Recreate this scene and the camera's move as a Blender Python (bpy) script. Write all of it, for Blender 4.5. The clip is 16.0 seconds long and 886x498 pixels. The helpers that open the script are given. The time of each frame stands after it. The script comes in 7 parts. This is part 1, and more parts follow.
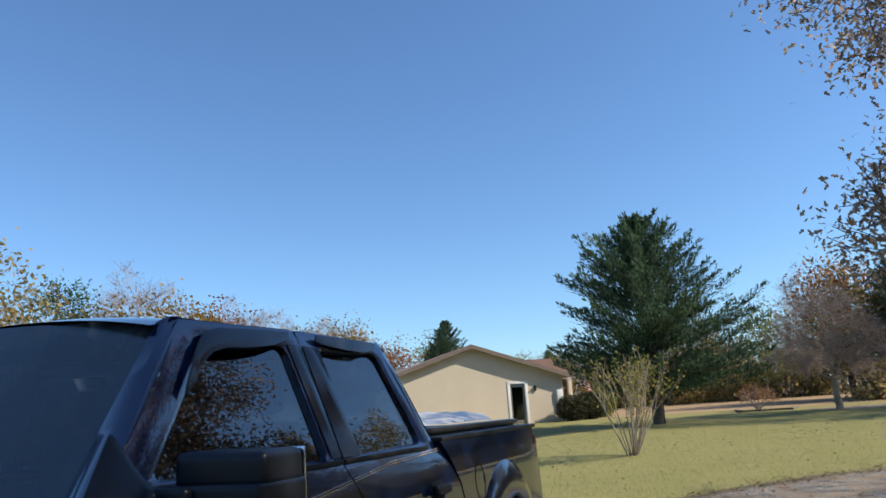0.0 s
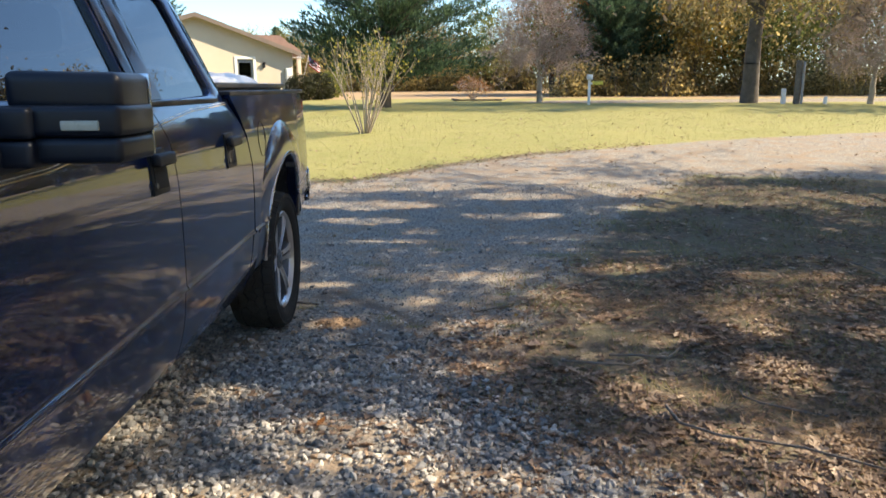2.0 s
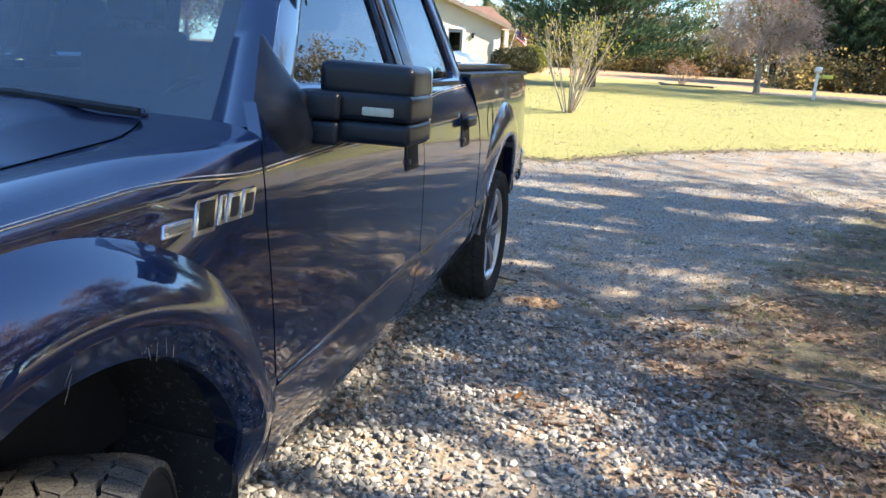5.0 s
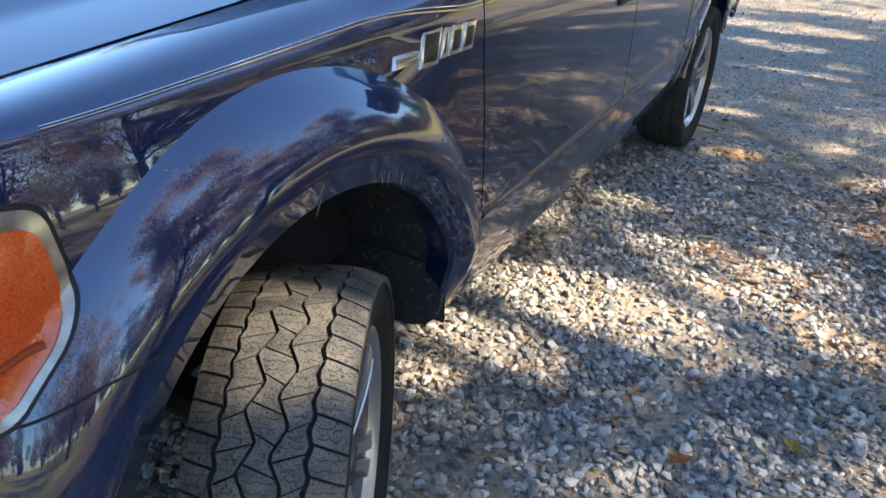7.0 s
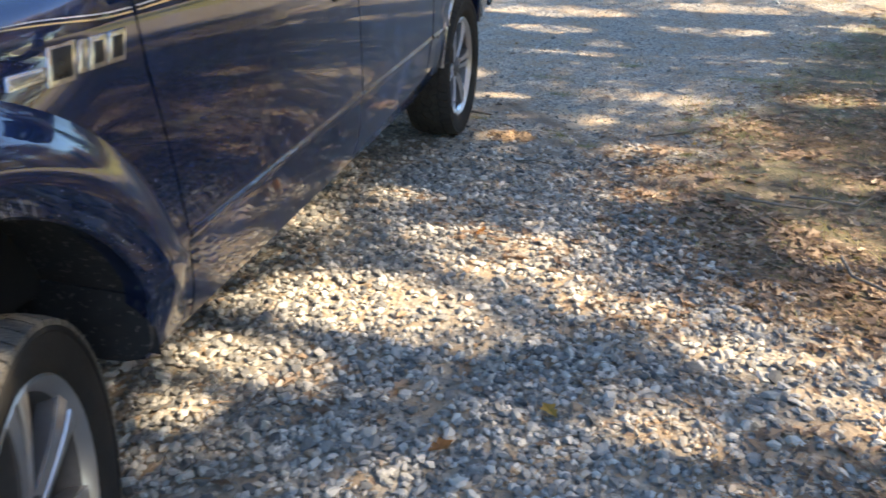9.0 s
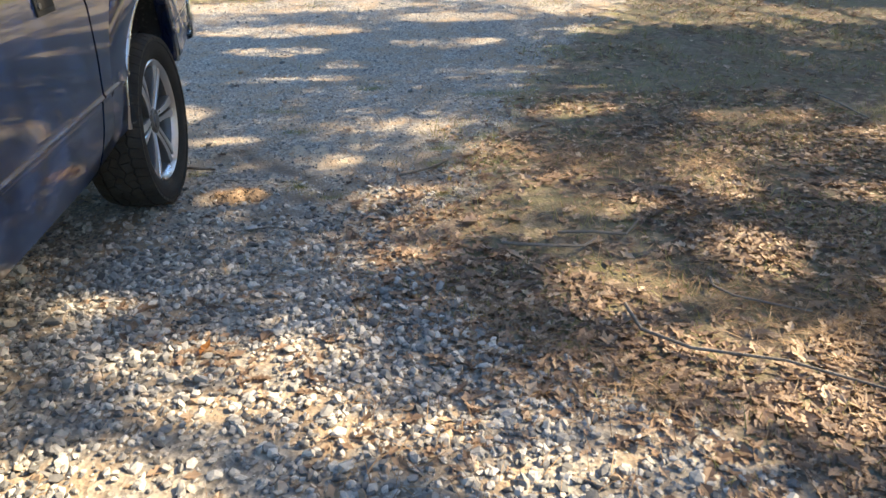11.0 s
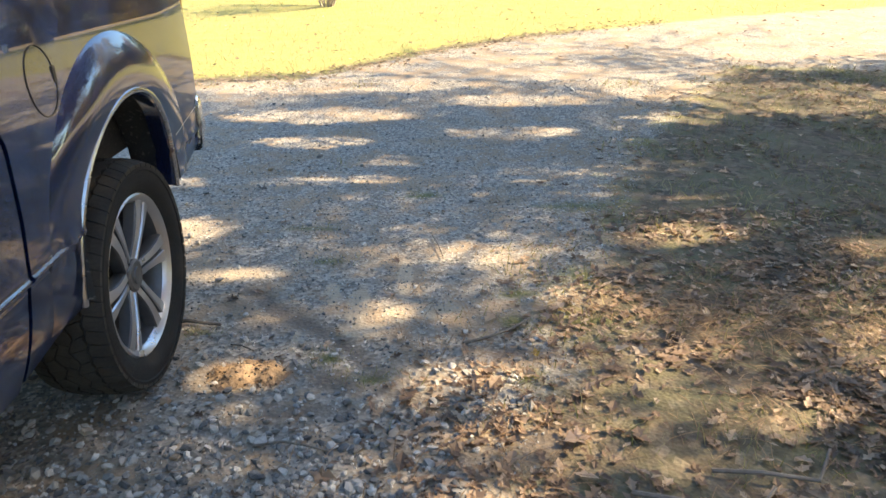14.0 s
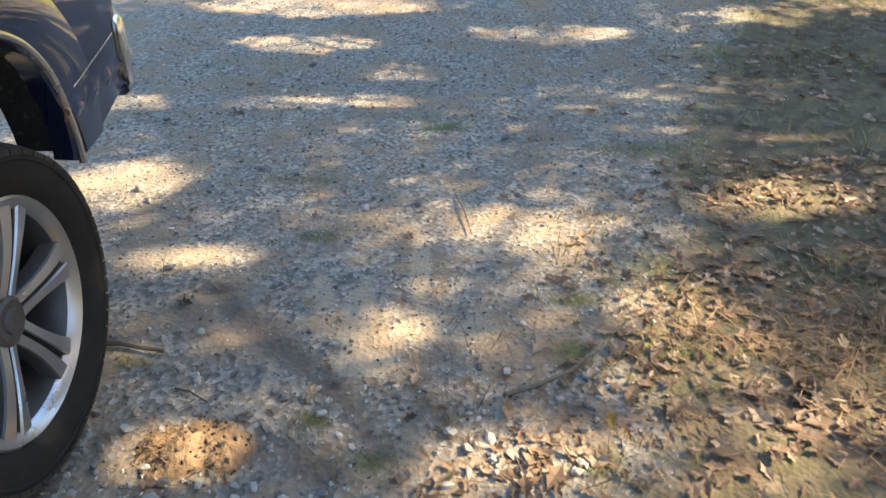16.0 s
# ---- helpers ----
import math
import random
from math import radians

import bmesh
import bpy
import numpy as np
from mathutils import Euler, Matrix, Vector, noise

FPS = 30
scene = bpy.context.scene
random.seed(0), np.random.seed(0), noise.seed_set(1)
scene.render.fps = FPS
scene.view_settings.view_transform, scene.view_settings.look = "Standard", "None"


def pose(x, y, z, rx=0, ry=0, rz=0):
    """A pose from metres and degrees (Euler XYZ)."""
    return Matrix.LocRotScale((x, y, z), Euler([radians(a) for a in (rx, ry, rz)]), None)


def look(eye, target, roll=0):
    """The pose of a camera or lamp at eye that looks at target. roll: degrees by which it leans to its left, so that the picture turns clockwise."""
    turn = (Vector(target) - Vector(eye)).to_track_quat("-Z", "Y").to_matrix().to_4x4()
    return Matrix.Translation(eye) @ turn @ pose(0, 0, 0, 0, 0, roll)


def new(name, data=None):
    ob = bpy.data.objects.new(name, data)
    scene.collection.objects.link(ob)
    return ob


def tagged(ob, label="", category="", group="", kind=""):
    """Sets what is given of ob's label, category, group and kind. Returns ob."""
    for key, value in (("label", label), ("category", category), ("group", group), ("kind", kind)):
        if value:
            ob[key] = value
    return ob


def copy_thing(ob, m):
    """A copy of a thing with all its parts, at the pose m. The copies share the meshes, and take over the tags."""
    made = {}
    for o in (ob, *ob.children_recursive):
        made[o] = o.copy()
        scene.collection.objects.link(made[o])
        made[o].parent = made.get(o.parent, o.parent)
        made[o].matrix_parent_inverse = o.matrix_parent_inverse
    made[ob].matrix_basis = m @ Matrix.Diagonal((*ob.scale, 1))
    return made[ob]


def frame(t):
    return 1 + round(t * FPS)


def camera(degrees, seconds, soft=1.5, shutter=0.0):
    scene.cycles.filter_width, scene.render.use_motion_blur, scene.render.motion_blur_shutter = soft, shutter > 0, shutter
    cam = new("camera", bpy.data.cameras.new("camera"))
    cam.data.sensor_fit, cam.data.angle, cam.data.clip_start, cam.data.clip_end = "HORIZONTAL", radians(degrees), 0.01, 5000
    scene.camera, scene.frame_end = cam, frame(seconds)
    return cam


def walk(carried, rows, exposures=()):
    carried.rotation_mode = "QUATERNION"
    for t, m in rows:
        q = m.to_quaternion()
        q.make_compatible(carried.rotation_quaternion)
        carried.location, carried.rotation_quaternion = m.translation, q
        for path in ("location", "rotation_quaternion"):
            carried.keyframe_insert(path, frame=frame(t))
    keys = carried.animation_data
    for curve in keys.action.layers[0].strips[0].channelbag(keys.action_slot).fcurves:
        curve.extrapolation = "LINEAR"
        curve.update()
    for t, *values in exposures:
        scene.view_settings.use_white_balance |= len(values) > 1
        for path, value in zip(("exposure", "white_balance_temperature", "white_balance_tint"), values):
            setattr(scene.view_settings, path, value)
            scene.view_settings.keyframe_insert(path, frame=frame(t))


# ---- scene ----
cam = camera(62.4, 16.0, soft=1.5, shutter=0.2)
PATH = [
    (0, (2.278, -0.681, 1.585), (1.606, 1.15, 2.025), -3.8),
    (0.5, (2.298, -0.593, 1.576), (1.761, 1.312, 1.861), -5.3),
    (1, (2.311, -0.566, 1.527), (1.998, 1.409, 1.582), -5.9),
    (1.5, (2.219, -0.684, 1.514), (2.115, 1.309, 1.381), -3.2),
    (2, (1.974, -0.859, 1.494), (1.973, 1.093, 1.061), -0.3),
    (2.5, (1.882, -0.952, 1.503), (1.806, 0.984, 1.007), 2.8),
    (3, (1.85, -0.954, 1.508), (1.684, 0.984, 1.045), 3.3),
    (3.5, (1.818, -0.956, 1.514), (1.524, 0.981, 1.115), 2.5),
    (3.7, (1.79, -0.966, 1.516), (1.414, 0.959, 1.128), 2.3),
    (5.8, (1.829, -1.037, 1.6), (1.253, 0.762, 0.945), 4.6),
    (6, (1.802, -1.053, 1.604), (1.164, 0.711, 0.91), 5.0),
    (6.5, (1.762, -1.067, 1.587), (0.96, 0.583, 0.791), 4.2),
    (7, (1.747, -1.05, 1.565), (0.913, 0.507, 0.628), 2.3),
    (7.5, (1.748, -1.042, 1.576), (0.936, 0.506, 0.604), 1.6),
    (8, (1.753, -1.056, 1.575), (0.946, 0.506, 0.623), 1.2),
    (8.5, (1.806, -1.037, 1.571), (1.09, 0.581, 0.639), 0.4),
    (9, (2.042, -0.872, 1.546), (1.589, 0.844, 0.625), 0.0),
    (9.5, (2.2, -0.652, 1.481), (2.052, 1.095, 0.518), 2.0),
    (9.7, (2.18, -0.566, 1.487), (2.189, 1.174, 0.503), 2.6),
    (11.8, (2.098, 0.235, 1.548), (2.307, 2.022, 0.675), -1.2),
    (12, (2.137, 0.32, 1.54), (2.439, 2.084, 0.646), 0.8),
    (12.5, (2.213, 0.574, 1.534), (2.23, 2.378, 0.67), 0.4),
    (13, (2.024, 0.735, 1.521), (1.806, 2.516, 0.639), -2.7),
    (13.5, (1.92, 0.871, 1.562), (1.827, 2.665, 0.682), -4.8),
    (14, (2.009, 1.18, 1.557), (2.056, 3.025, 0.788), -0.3),
    (14.5, (1.893, 1.456, 1.56), (1.827, 3.231, 0.64), -4.0),
    (15, (1.837, 1.673, 1.576), (1.825, 3.334, 0.462), -8.5),
    (15.5, (2.011, 1.995, 1.517), (2.055, 3.668, 0.422), -4.7),
    (16, (1.954, 2.276, 1.533), (1.977, 3.961, 0.456), 0.4),
]
EXPOSURES = [(0.0, 0.55, 6700, 10), (0.5, 0.55, 6700, 10), (1.0, 0.76, 6900, 10), (1.5, 0.92, 7400, 10), (2.0, 1.60, 7700, 10), (2.5, 1.88, 7300, 10), (3.5, 2.12, 6950, 10), (6.0, 2.18, 7150, 10),
             (7.0, 2.32, 7500, 10), (8.0, 2.45, 7800, 10), (9.0, 2.45, 8200, 10), (9.5, 2.25, 8200, 10), (12.0, 2.35, 8500, 10), (13.5, 2.48, 8800, 10), (14.0, 2.40, 9000, 10), (16.0, 2.45, 9200, 10)]
walk(cam, [(t, look(eye, target, roll)) for t, eye, target, roll in PATH], EXPOSURES)

# ---- light ----
SUN = Vector((0.772, 0.135, 0.62)).normalized()
world = bpy.data.worlds.new("world")
scene.world = world
world.use_nodes = True
sky = world.node_tree.nodes.new("ShaderNodeTexSky")
sky.sky_type = "NISHITA"
sky.sun_disc = False
sky.sun_elevation = math.asin(SUN.z)
sky.sun_rotation = math.atan2(SUN.x, SUN.y)
sky.air_density, sky.dust_density, sky.ozone_density = 1.0, 0.3, 4.0
bg = world.node_tree.nodes["Background"]
bg.inputs[1].default_value = 0.112
hue = world.node_tree.nodes.new("ShaderNodeMix")
hue.data_type, hue.blend_type = "RGBA", "MULTIPLY"
hue.inputs[0].default_value = 1.0
hue.inputs[7].default_value = (0.78, 0.98, 1.14, 1)
world.node_tree.links.new(sky.outputs[0], hue.inputs[6])
world.node_tree.links.new(hue.outputs[2], bg.inputs[0])
sun = new("sun", bpy.data.lights.new("sun", "SUN"))
sun.data.energy, sun.data.angle, sun.data.color = 4.1, radians(0.53), (1.0, 0.92, 0.79)
sun.matrix_world = look(SUN * 60, (0, 0, 0))


# ---- materials ----
def shader(name):
    m = bpy.data.materials.new(name)
    m.use_nodes = True
    nt = m.node_tree
    return m, nt, nt.nodes["Principled BSDF"]


def noise_node(nt, scale, detail=4.0, rough=0.6, coords="Object", distortion=0.0):
    tc = nt.nodes.new("ShaderNodeTexCoord")
    n = nt.nodes.new("ShaderNodeTexNoise")
    n.inputs["Scale"].default_value = scale
    n.inputs["Detail"].default_value = detail
    n.inputs["Roughness"].default_value = rough
    n.inputs["Distortion"].default_value = distortion
    nt.links.new(tc.outputs[coords], n.inputs["Vector"])
    return n


def ramp_node(nt, source, stops):
    r = nt.nodes.new("ShaderNodeValToRGB")
    while len(r.color_ramp.elements) < len(stops):
        r.color_ramp.elements.new(0.5)
    for e, (p, c) in zip(r.color_ramp.elements, stops):
        e.position, e.color = p, (*c, 1) if len(c) == 3 else c
    nt.links.new(source, r.inputs[0])
    return r


def mix_node(nt, fac, a, b, blend="MIX"):
    m = nt.nodes.new("ShaderNodeMix")
    m.data_type, m.blend_type = "RGBA", blend
    for sock, v in ((m.inputs[0], fac), (m.inputs[6], a), (m.inputs[7], b)):
        if isinstance(v, (int, float)):
            sock.default_value = v
        elif isinstance(v, tuple):
            sock.default_value = (*v, 1)
        else:
            nt.links.new(v, sock)
    return m.outputs[2]


def bump_node(nt, p, height, strength, dist):
    b = nt.nodes.new("ShaderNodeBump")
    b.inputs["Strength"].default_value, b.inputs["Distance"].default_value = strength, dist
    nt.links.new(height, b.inputs["Height"])
    nt.links.new(b.outputs[0], p.inputs["Normal"])
    return b


def plain(name, a, b, scale=8.0, rough=0.6, metal=0.0, bump=0.0, fine=60.0, spec=0.5):
    """Two tones mixed by noise at two scales, with a fine relief."""
    m, nt, p = shader(name)
    n1, n2 = noise_node(nt, scale), noise_node(nt, fine, 2.0)
    c = mix_node(nt, ramp_node(nt, n1.outputs[0], [(0.3, (0, 0, 0)), (0.7, (1, 1, 1))]).outputs[0], a, b)
    c2 = mix_node(nt, n2.outputs[0], tuple(v * 0.8 for v in a), tuple(min(1, v * 1.15) for v in b))
    nt.links.new(mix_node(nt, 0.35, c, c2), p.inputs["Base Color"])
    r = nt.nodes.new("ShaderNodeMapRange")
    r.inputs[3].default_value, r.inputs[4].default_value = max(0.02, rough - 0.1), min(1, rough + 0.1)
    nt.links.new(n1.outputs[0], r.inputs[0])
    nt.links.new(r.outputs[0], p.inputs["Roughness"])
    p.inputs["Metallic"].default_value = metal
    p.inputs["Specular IOR Level"].default_value = spec
    if bump:
        bump_node(nt, p, n2.outputs[0], bump, 0.01)
    return m


def leafy(name, stops, rough=0.6, trans=0.45):
    """Foliage: one tone per leaf, light comes through."""
    m, nt, p = shader(name)
    g = nt.nodes.new("ShaderNodeNewGeometry")
    r = ramp_node(nt, g.outputs["Random Per Island"], stops)
    big = noise_node(nt, 0.6, 2.0)
    c = mix_node(nt, big.outputs[0], r.outputs[0], mix_node(nt, 1.0, r.outputs[0], (0.72, 0.72, 0.66), "MULTIPLY"))
    nt.links.new(c, p.inputs["Base Color"])
    p.inputs["Roughness"].default_value = rough
    t = nt.nodes.new("ShaderNodeBsdfTranslucent")
    nt.links.new(c, t.inputs[0])
    mx = nt.nodes.new("ShaderNodeMixShader")
    mx.inputs[0].default_value = trans
    nt.links.new(p.outputs[0], mx.inputs[1])
    nt.links.new(t.outputs[0], mx.inputs[2])
    nt.links.new(mx.outputs[0], nt.nodes["Material Output"].inputs[0])
    return m


def paint_material():
    m, nt, p = shader("navy_paint")
    flakes = noise_node(nt, 900, 1.0)
    c = mix_node(nt, flakes.outputs[0], (0.0032, 0.0112, 0.046), (0.0065, 0.0225, 0.086))
    dust_sheen = noise_node(nt, 3.0, 6.0, 0.7)
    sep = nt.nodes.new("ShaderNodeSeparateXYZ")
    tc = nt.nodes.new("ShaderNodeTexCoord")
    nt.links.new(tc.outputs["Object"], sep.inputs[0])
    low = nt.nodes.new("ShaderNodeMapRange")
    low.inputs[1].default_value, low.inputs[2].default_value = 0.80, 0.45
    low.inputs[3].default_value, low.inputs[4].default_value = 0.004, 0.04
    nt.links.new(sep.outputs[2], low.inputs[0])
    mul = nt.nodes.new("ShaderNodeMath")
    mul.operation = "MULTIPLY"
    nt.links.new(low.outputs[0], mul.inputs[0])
    nt.links.new(ramp_node(nt, dust_sheen.outputs[0], [(0.35, (0, 0, 0)), (0.75, (1, 1, 1))]).outputs[0], mul.inputs[1])
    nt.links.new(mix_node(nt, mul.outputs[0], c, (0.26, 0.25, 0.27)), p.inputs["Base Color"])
    p.inputs["Metallic"].default_value = 0.4
    p.inputs["Specular IOR Level"].default_value = 0.05
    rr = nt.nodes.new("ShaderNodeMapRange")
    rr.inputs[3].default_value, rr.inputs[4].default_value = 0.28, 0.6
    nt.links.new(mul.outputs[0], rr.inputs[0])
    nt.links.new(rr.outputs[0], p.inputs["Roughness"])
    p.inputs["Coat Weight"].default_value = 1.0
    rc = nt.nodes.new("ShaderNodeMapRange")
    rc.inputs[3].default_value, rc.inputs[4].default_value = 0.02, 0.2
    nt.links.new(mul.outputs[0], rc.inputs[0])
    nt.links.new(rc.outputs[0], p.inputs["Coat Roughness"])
    p.inputs["Coat IOR"].default_value = 1.88
    wave = noise_node(nt, 5.0, 1.0)
    b = nt.nodes.new("ShaderNodeBump")
    b.inputs["Strength"].default_value, b.inputs["Distance"].default_value = 0.0010, 0.01
    nt.links.new(wave.outputs[0], b.inputs["Height"])
    nt.links.new(b.outputs[0], p.inputs["Coat Normal"])
    return m


def glass_material(name, tint, base_gloss, dust_sheen=0.0):
    m, nt, p = shader(name)
    tr = nt.nodes.new("ShaderNodeBsdfTransparent")
    tr.inputs[0].default_value = (*tint, 1)
    gl = nt.nodes.new("ShaderNodeBsdfGlossy")
    gl.inputs["Roughness"].default_value = 0.01
    fr = nt.nodes.new("ShaderNodeFresnel")
    fr.inputs[0].default_value = base_gloss
    mx = nt.nodes.new("ShaderNodeMixShader")
    nt.links.new(fr.outputs[0], mx.inputs[0])
    nt.links.new(tr.outputs[0], mx.inputs[1])
    nt.links.new(gl.outputs[0], mx.inputs[2])
    out = mx
    # Bluish diffuse veil: sky reflected in the windscreen, put in as colour.
    if dust_sheen:
        film = nt.nodes.new("ShaderNodeBsdfDiffuse")
        film.inputs[0].default_value = (0.42, 0.54, 0.62, 1)
        out = nt.nodes.new("ShaderNodeMixShader")
        spots = noise_node(nt, 5.0, 5)
        k = nt.nodes.new("ShaderNodeMath")
        k.operation = "MULTIPLY"
        k.inputs[1].default_value = dust_sheen * 2
        nt.links.new(spots.outputs[0], k.inputs[0])
        nt.links.new(k.outputs[0], out.inputs[0])
        nt.links.new(mx.outputs[0], out.inputs[1])
        nt.links.new(film.outputs[0], out.inputs[2])
    nt.links.new(out.outputs[0], nt.nodes["Material Output"].inputs[0])
    return m


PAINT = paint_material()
SIDE_GLASS = glass_material("tinted_glass", (0.05, 0.06, 0.08), 2.4)
SCREEN_GLASS = glass_material("windscreen_glass", (0.50, 0.68, 0.80), 2.4, 0.06)
CLEAR_GLASS = glass_material("lightly_tinted_glass", (0.6, 0.68, 0.72), 1.6)
HOUSE_GLASS = glass_material("house_glass", (0.25, 0.28, 0.3), 1.6)
PLASTIC = plain("black_plastic", (0.012, 0.013, 0.015), (0.022, 0.023, 0.026), 12, 0.5, bump=0.06, fine=700, spec=0.25)
MIRROR_PLASTIC = plain("dark_blue_grey_plastic", (0.007, 0.010, 0.017), (0.011, 0.015, 0.024), 9, 0.36, bump=0.05, fine=900, spec=0.32)
SMOKE = plain("smoked_acrylic", (0.01, 0.011, 0.014), (0.016, 0.018, 0.022), 9, 0.16)
DARK = plain("underbody_black", (0.008, 0.008, 0.008), (0.02, 0.018, 0.016), 6, 0.8)


def liner_material():
    """Black moulded plastic, streaked and spotted with dried mud."""
    m, nt, p = shader("muddy_liner")
    streak, spot, fine = noise_node(nt, 7, 4, 0.6, distortion=1.2), noise_node(nt, 55, 2), noise_node(nt, 160, 2)
    c = mix_node(nt, streak.outputs[0], (0.012, 0.012, 0.014), (0.045, 0.044, 0.044))
    c = mix_node(nt, ramp_node(nt, spot.outputs[0], [(0.60, (0, 0, 0)), (0.68, (0.8, 0.8, 0.8))]).outputs[0], c, (0.15, 0.14, 0.13))
    nt.links.new(c, p.inputs["Base Color"])
    p.inputs["Roughness"].default_value = 0.75
    bump_node(nt, p, fine.outputs[0], 0.3, 0.006)
    return m


LINER = liner_material()
TREAD_DARK = plain("darker_tread_rubber", (0.020, 0.019, 0.018), (0.062, 0.057, 0.050), 9, 0.85, bump=0.12, fine=180, spec=0.15)
RUBBER = plain("tyre_rubber", (0.013, 0.013, 0.013), (0.034, 0.032, 0.030), 7, 0.85, bump=0.25, fine=160, spec=0.15)


def tread_material():
    """Dusty rubber, each block a little different, paler where it is scuffed."""
    m, nt, p = shader("dusty_tread_rubber")
    g = nt.nodes.new("ShaderNodeNewGeometry")
    tone = ramp_node(nt, g.outputs["Random Per Island"], [(0.0, (0.062, 0.059, 0.055)), (1.0, (0.105, 0.098, 0.086))])
    n1, n2 = noise_node(nt, 18, 6, 0.75), noise_node(nt, 240, 3)
    c = mix_node(nt, ramp_node(nt, n1.outputs[0], [(0.42, (0, 0, 0)), (0.72, (1, 1, 1))]).outputs[0], tone.outputs[0], (0.19, 0.168, 0.138))
    c = mix_node(nt, ramp_node(nt, n2.outputs[0], [(0.3, (1, 1, 1)), (0.5, (0, 0, 0))]).outputs[0], c, (0.012, 0.012, 0.012))
    nt.links.new(c, p.inputs["Base Color"])
    p.inputs["Roughness"].default_value = 0.75
    p.inputs["Specular IOR Level"].default_value = 0.3
    bump_node(nt, p, n2.outputs[0], 0.35, 0.004)
    return m


TREAD = tread_material()
ALLOY = plain("machined_alloy", (0.42, 0.43, 0.45), (0.56, 0.57, 0.59), 5, 0.3, metal=0.9, bump=0.03, fine=300)
ALLOY_DARK = plain("dull_alloy", (0.07, 0.072, 0.075), (0.15, 0.15, 0.155), 8, 0.45, metal=0.6)
BRIGHT_TRIM = plain("dull_bright_trim", (0.40, 0.40, 0.41), (0.55, 0.55, 0.56), 5, 0.26, metal=0.95)
CHROME = plain("chrome", (0.76, 0.77, 0.79), (0.86, 0.87, 0.88), 4, 0.2, metal=1.0)
EMBLEM_DARK = plain("emblem_black", (0.01, 0.01, 0.012), (0.02, 0.02, 0.024), 20, 0.3)
EMBLEM_BAR_SHEEN = plain("emblem_bar_sheen", (0.30, 0.29, 0.27), (0.42, 0.41, 0.38), 20, 0.25, metal=0.8)
GOLD = plain("gold_stripe", (0.48, 0.33, 0.15), (0.58, 0.41, 0.20), 20, 0.4)
SILVER = plain("silver_stripe", (0.48, 0.46, 0.43), (0.56, 0.54, 0.50), 20, 0.4)
SCUFF = plain("scuffed_paint", (0.22, 0.22, 0.24), (0.4, 0.4, 0.42), 60, 0.7)
SEAT = plain("grey_seat_cloth", (0.05, 0.05, 0.052), (0.09, 0.088, 0.085), 12, 0.9, bump=0.2, fine=300)
DASH = plain("grey_dash", (0.05, 0.052, 0.058), (0.085, 0.087, 0.095), 6, 0.8, bump=0.15, fine=400)
TARP = plain("white_plastic_sheet", (0.55, 0.54, 0.52), (0.72, 0.7, 0.67), 4, 0.35, bump=0.4, fine=12)
RED_LENS = plain("red_lens", (0.10, 0.006, 0.005), (0.15, 0.01, 0.007), 30, 0.15)
TONNEAU = plain("black_bed_cover", (0.014, 0.015, 0.018), (0.035, 0.037, 0.042), 3, 0.35, bump=0.1, fine=90)


def amber_material():
    m, nt, p = shader("amber_lens")
    tc = nt.nodes.new("ShaderNodeTexCoord")
    v = nt.nodes.new("ShaderNodeTexVoronoi")
    v.inputs["Scale"].default_value = 260
    nt.links.new(tc.outputs["Object"], v.inputs["Vector"])
    n = noise_node(nt, 14)
    c = mix_node(nt, n.outputs[0], (0.75, 0.075, 0.004), (0.95, 0.17, 0.012))
    nt.links.new(mix_node(nt, v.outputs["Distance"], c, (0.55, 0.05, 0.004)), p.inputs["Base Color"])
    p.inputs["Roughness"].default_value = 0.25
    p.inputs["Coat Weight"].default_value = 1.0
    p.inputs["Coat Roughness"].default_value = 0.06
    p.inputs["Subsurface Weight"].default_value = 0.15
    bump_node(nt, p, v.outputs["Distance"], 0.4, 0.002)
    return m


AMBER = amber_material()
AMBER_DARK = plain("dark_amber_lens", (0.22, 0.03, 0.004), (0.35, 0.05, 0.006), 90, 0.3)
LAMP_RIM = plain("yellowed_clear_lens", (0.20, 0.18, 0.15), (0.55, 0.50, 0.42), 16, 0.12, metal=0.5)
ORANGE_EARTH = plain("orange_brown_earth", (0.11, 0.070, 0.042), (0.235, 0.155, 0.092), 34, 0.9, bump=0.7, fine=90)
LAMP_PALE = plain("pale_lens", (0.4, 0.4, 0.32), (0.5, 0.5, 0.4), 40, 0.3)
BARK = plain("grey_brown_bark", (0.045, 0.034, 0.026), (0.14, 0.115, 0.09), 5, 0.9, bump=0.8, fine=28)
PALE_BARK = plain("pale_bark", (0.24, 0.19, 0.145), (0.46, 0.38, 0.29), 6, 0.85, bump=0.5, fine=40)
TWIG = plain("dry_twig", (0.07, 0.055, 0.042), (0.2, 0.17, 0.14), 7, 0.85, bump=0.4, fine=60)
PINK_TWIG = plain("pinkish_grey_twig", (0.24, 0.18, 0.155), (0.46, 0.36, 0.31), 1.5, 0.85)
STUCCO = plain("cream_stucco", (0.56, 0.47, 0.35), (0.64, 0.55, 0.43), 0.6, 0.9, bump=0.3, fine=40)
TRIM = plain("brown_trim", (0.14, 0.105, 0.08), (0.2, 0.155, 0.12), 3, 0.7)
SHINGLE = plain("brown_shingle", (0.19, 0.11, 0.085), (0.3, 0.19, 0.15), 2, 0.9, bump=0.5, fine=18)
WHITE = plain("white_paint", (0.72, 0.71, 0.68), (0.8, 0.79, 0.77), 3, 0.6)
YELLOW = plain("yellow_paint", (0.6, 0.5, 0.06), (0.72, 0.62, 0.12), 8, 0.5)
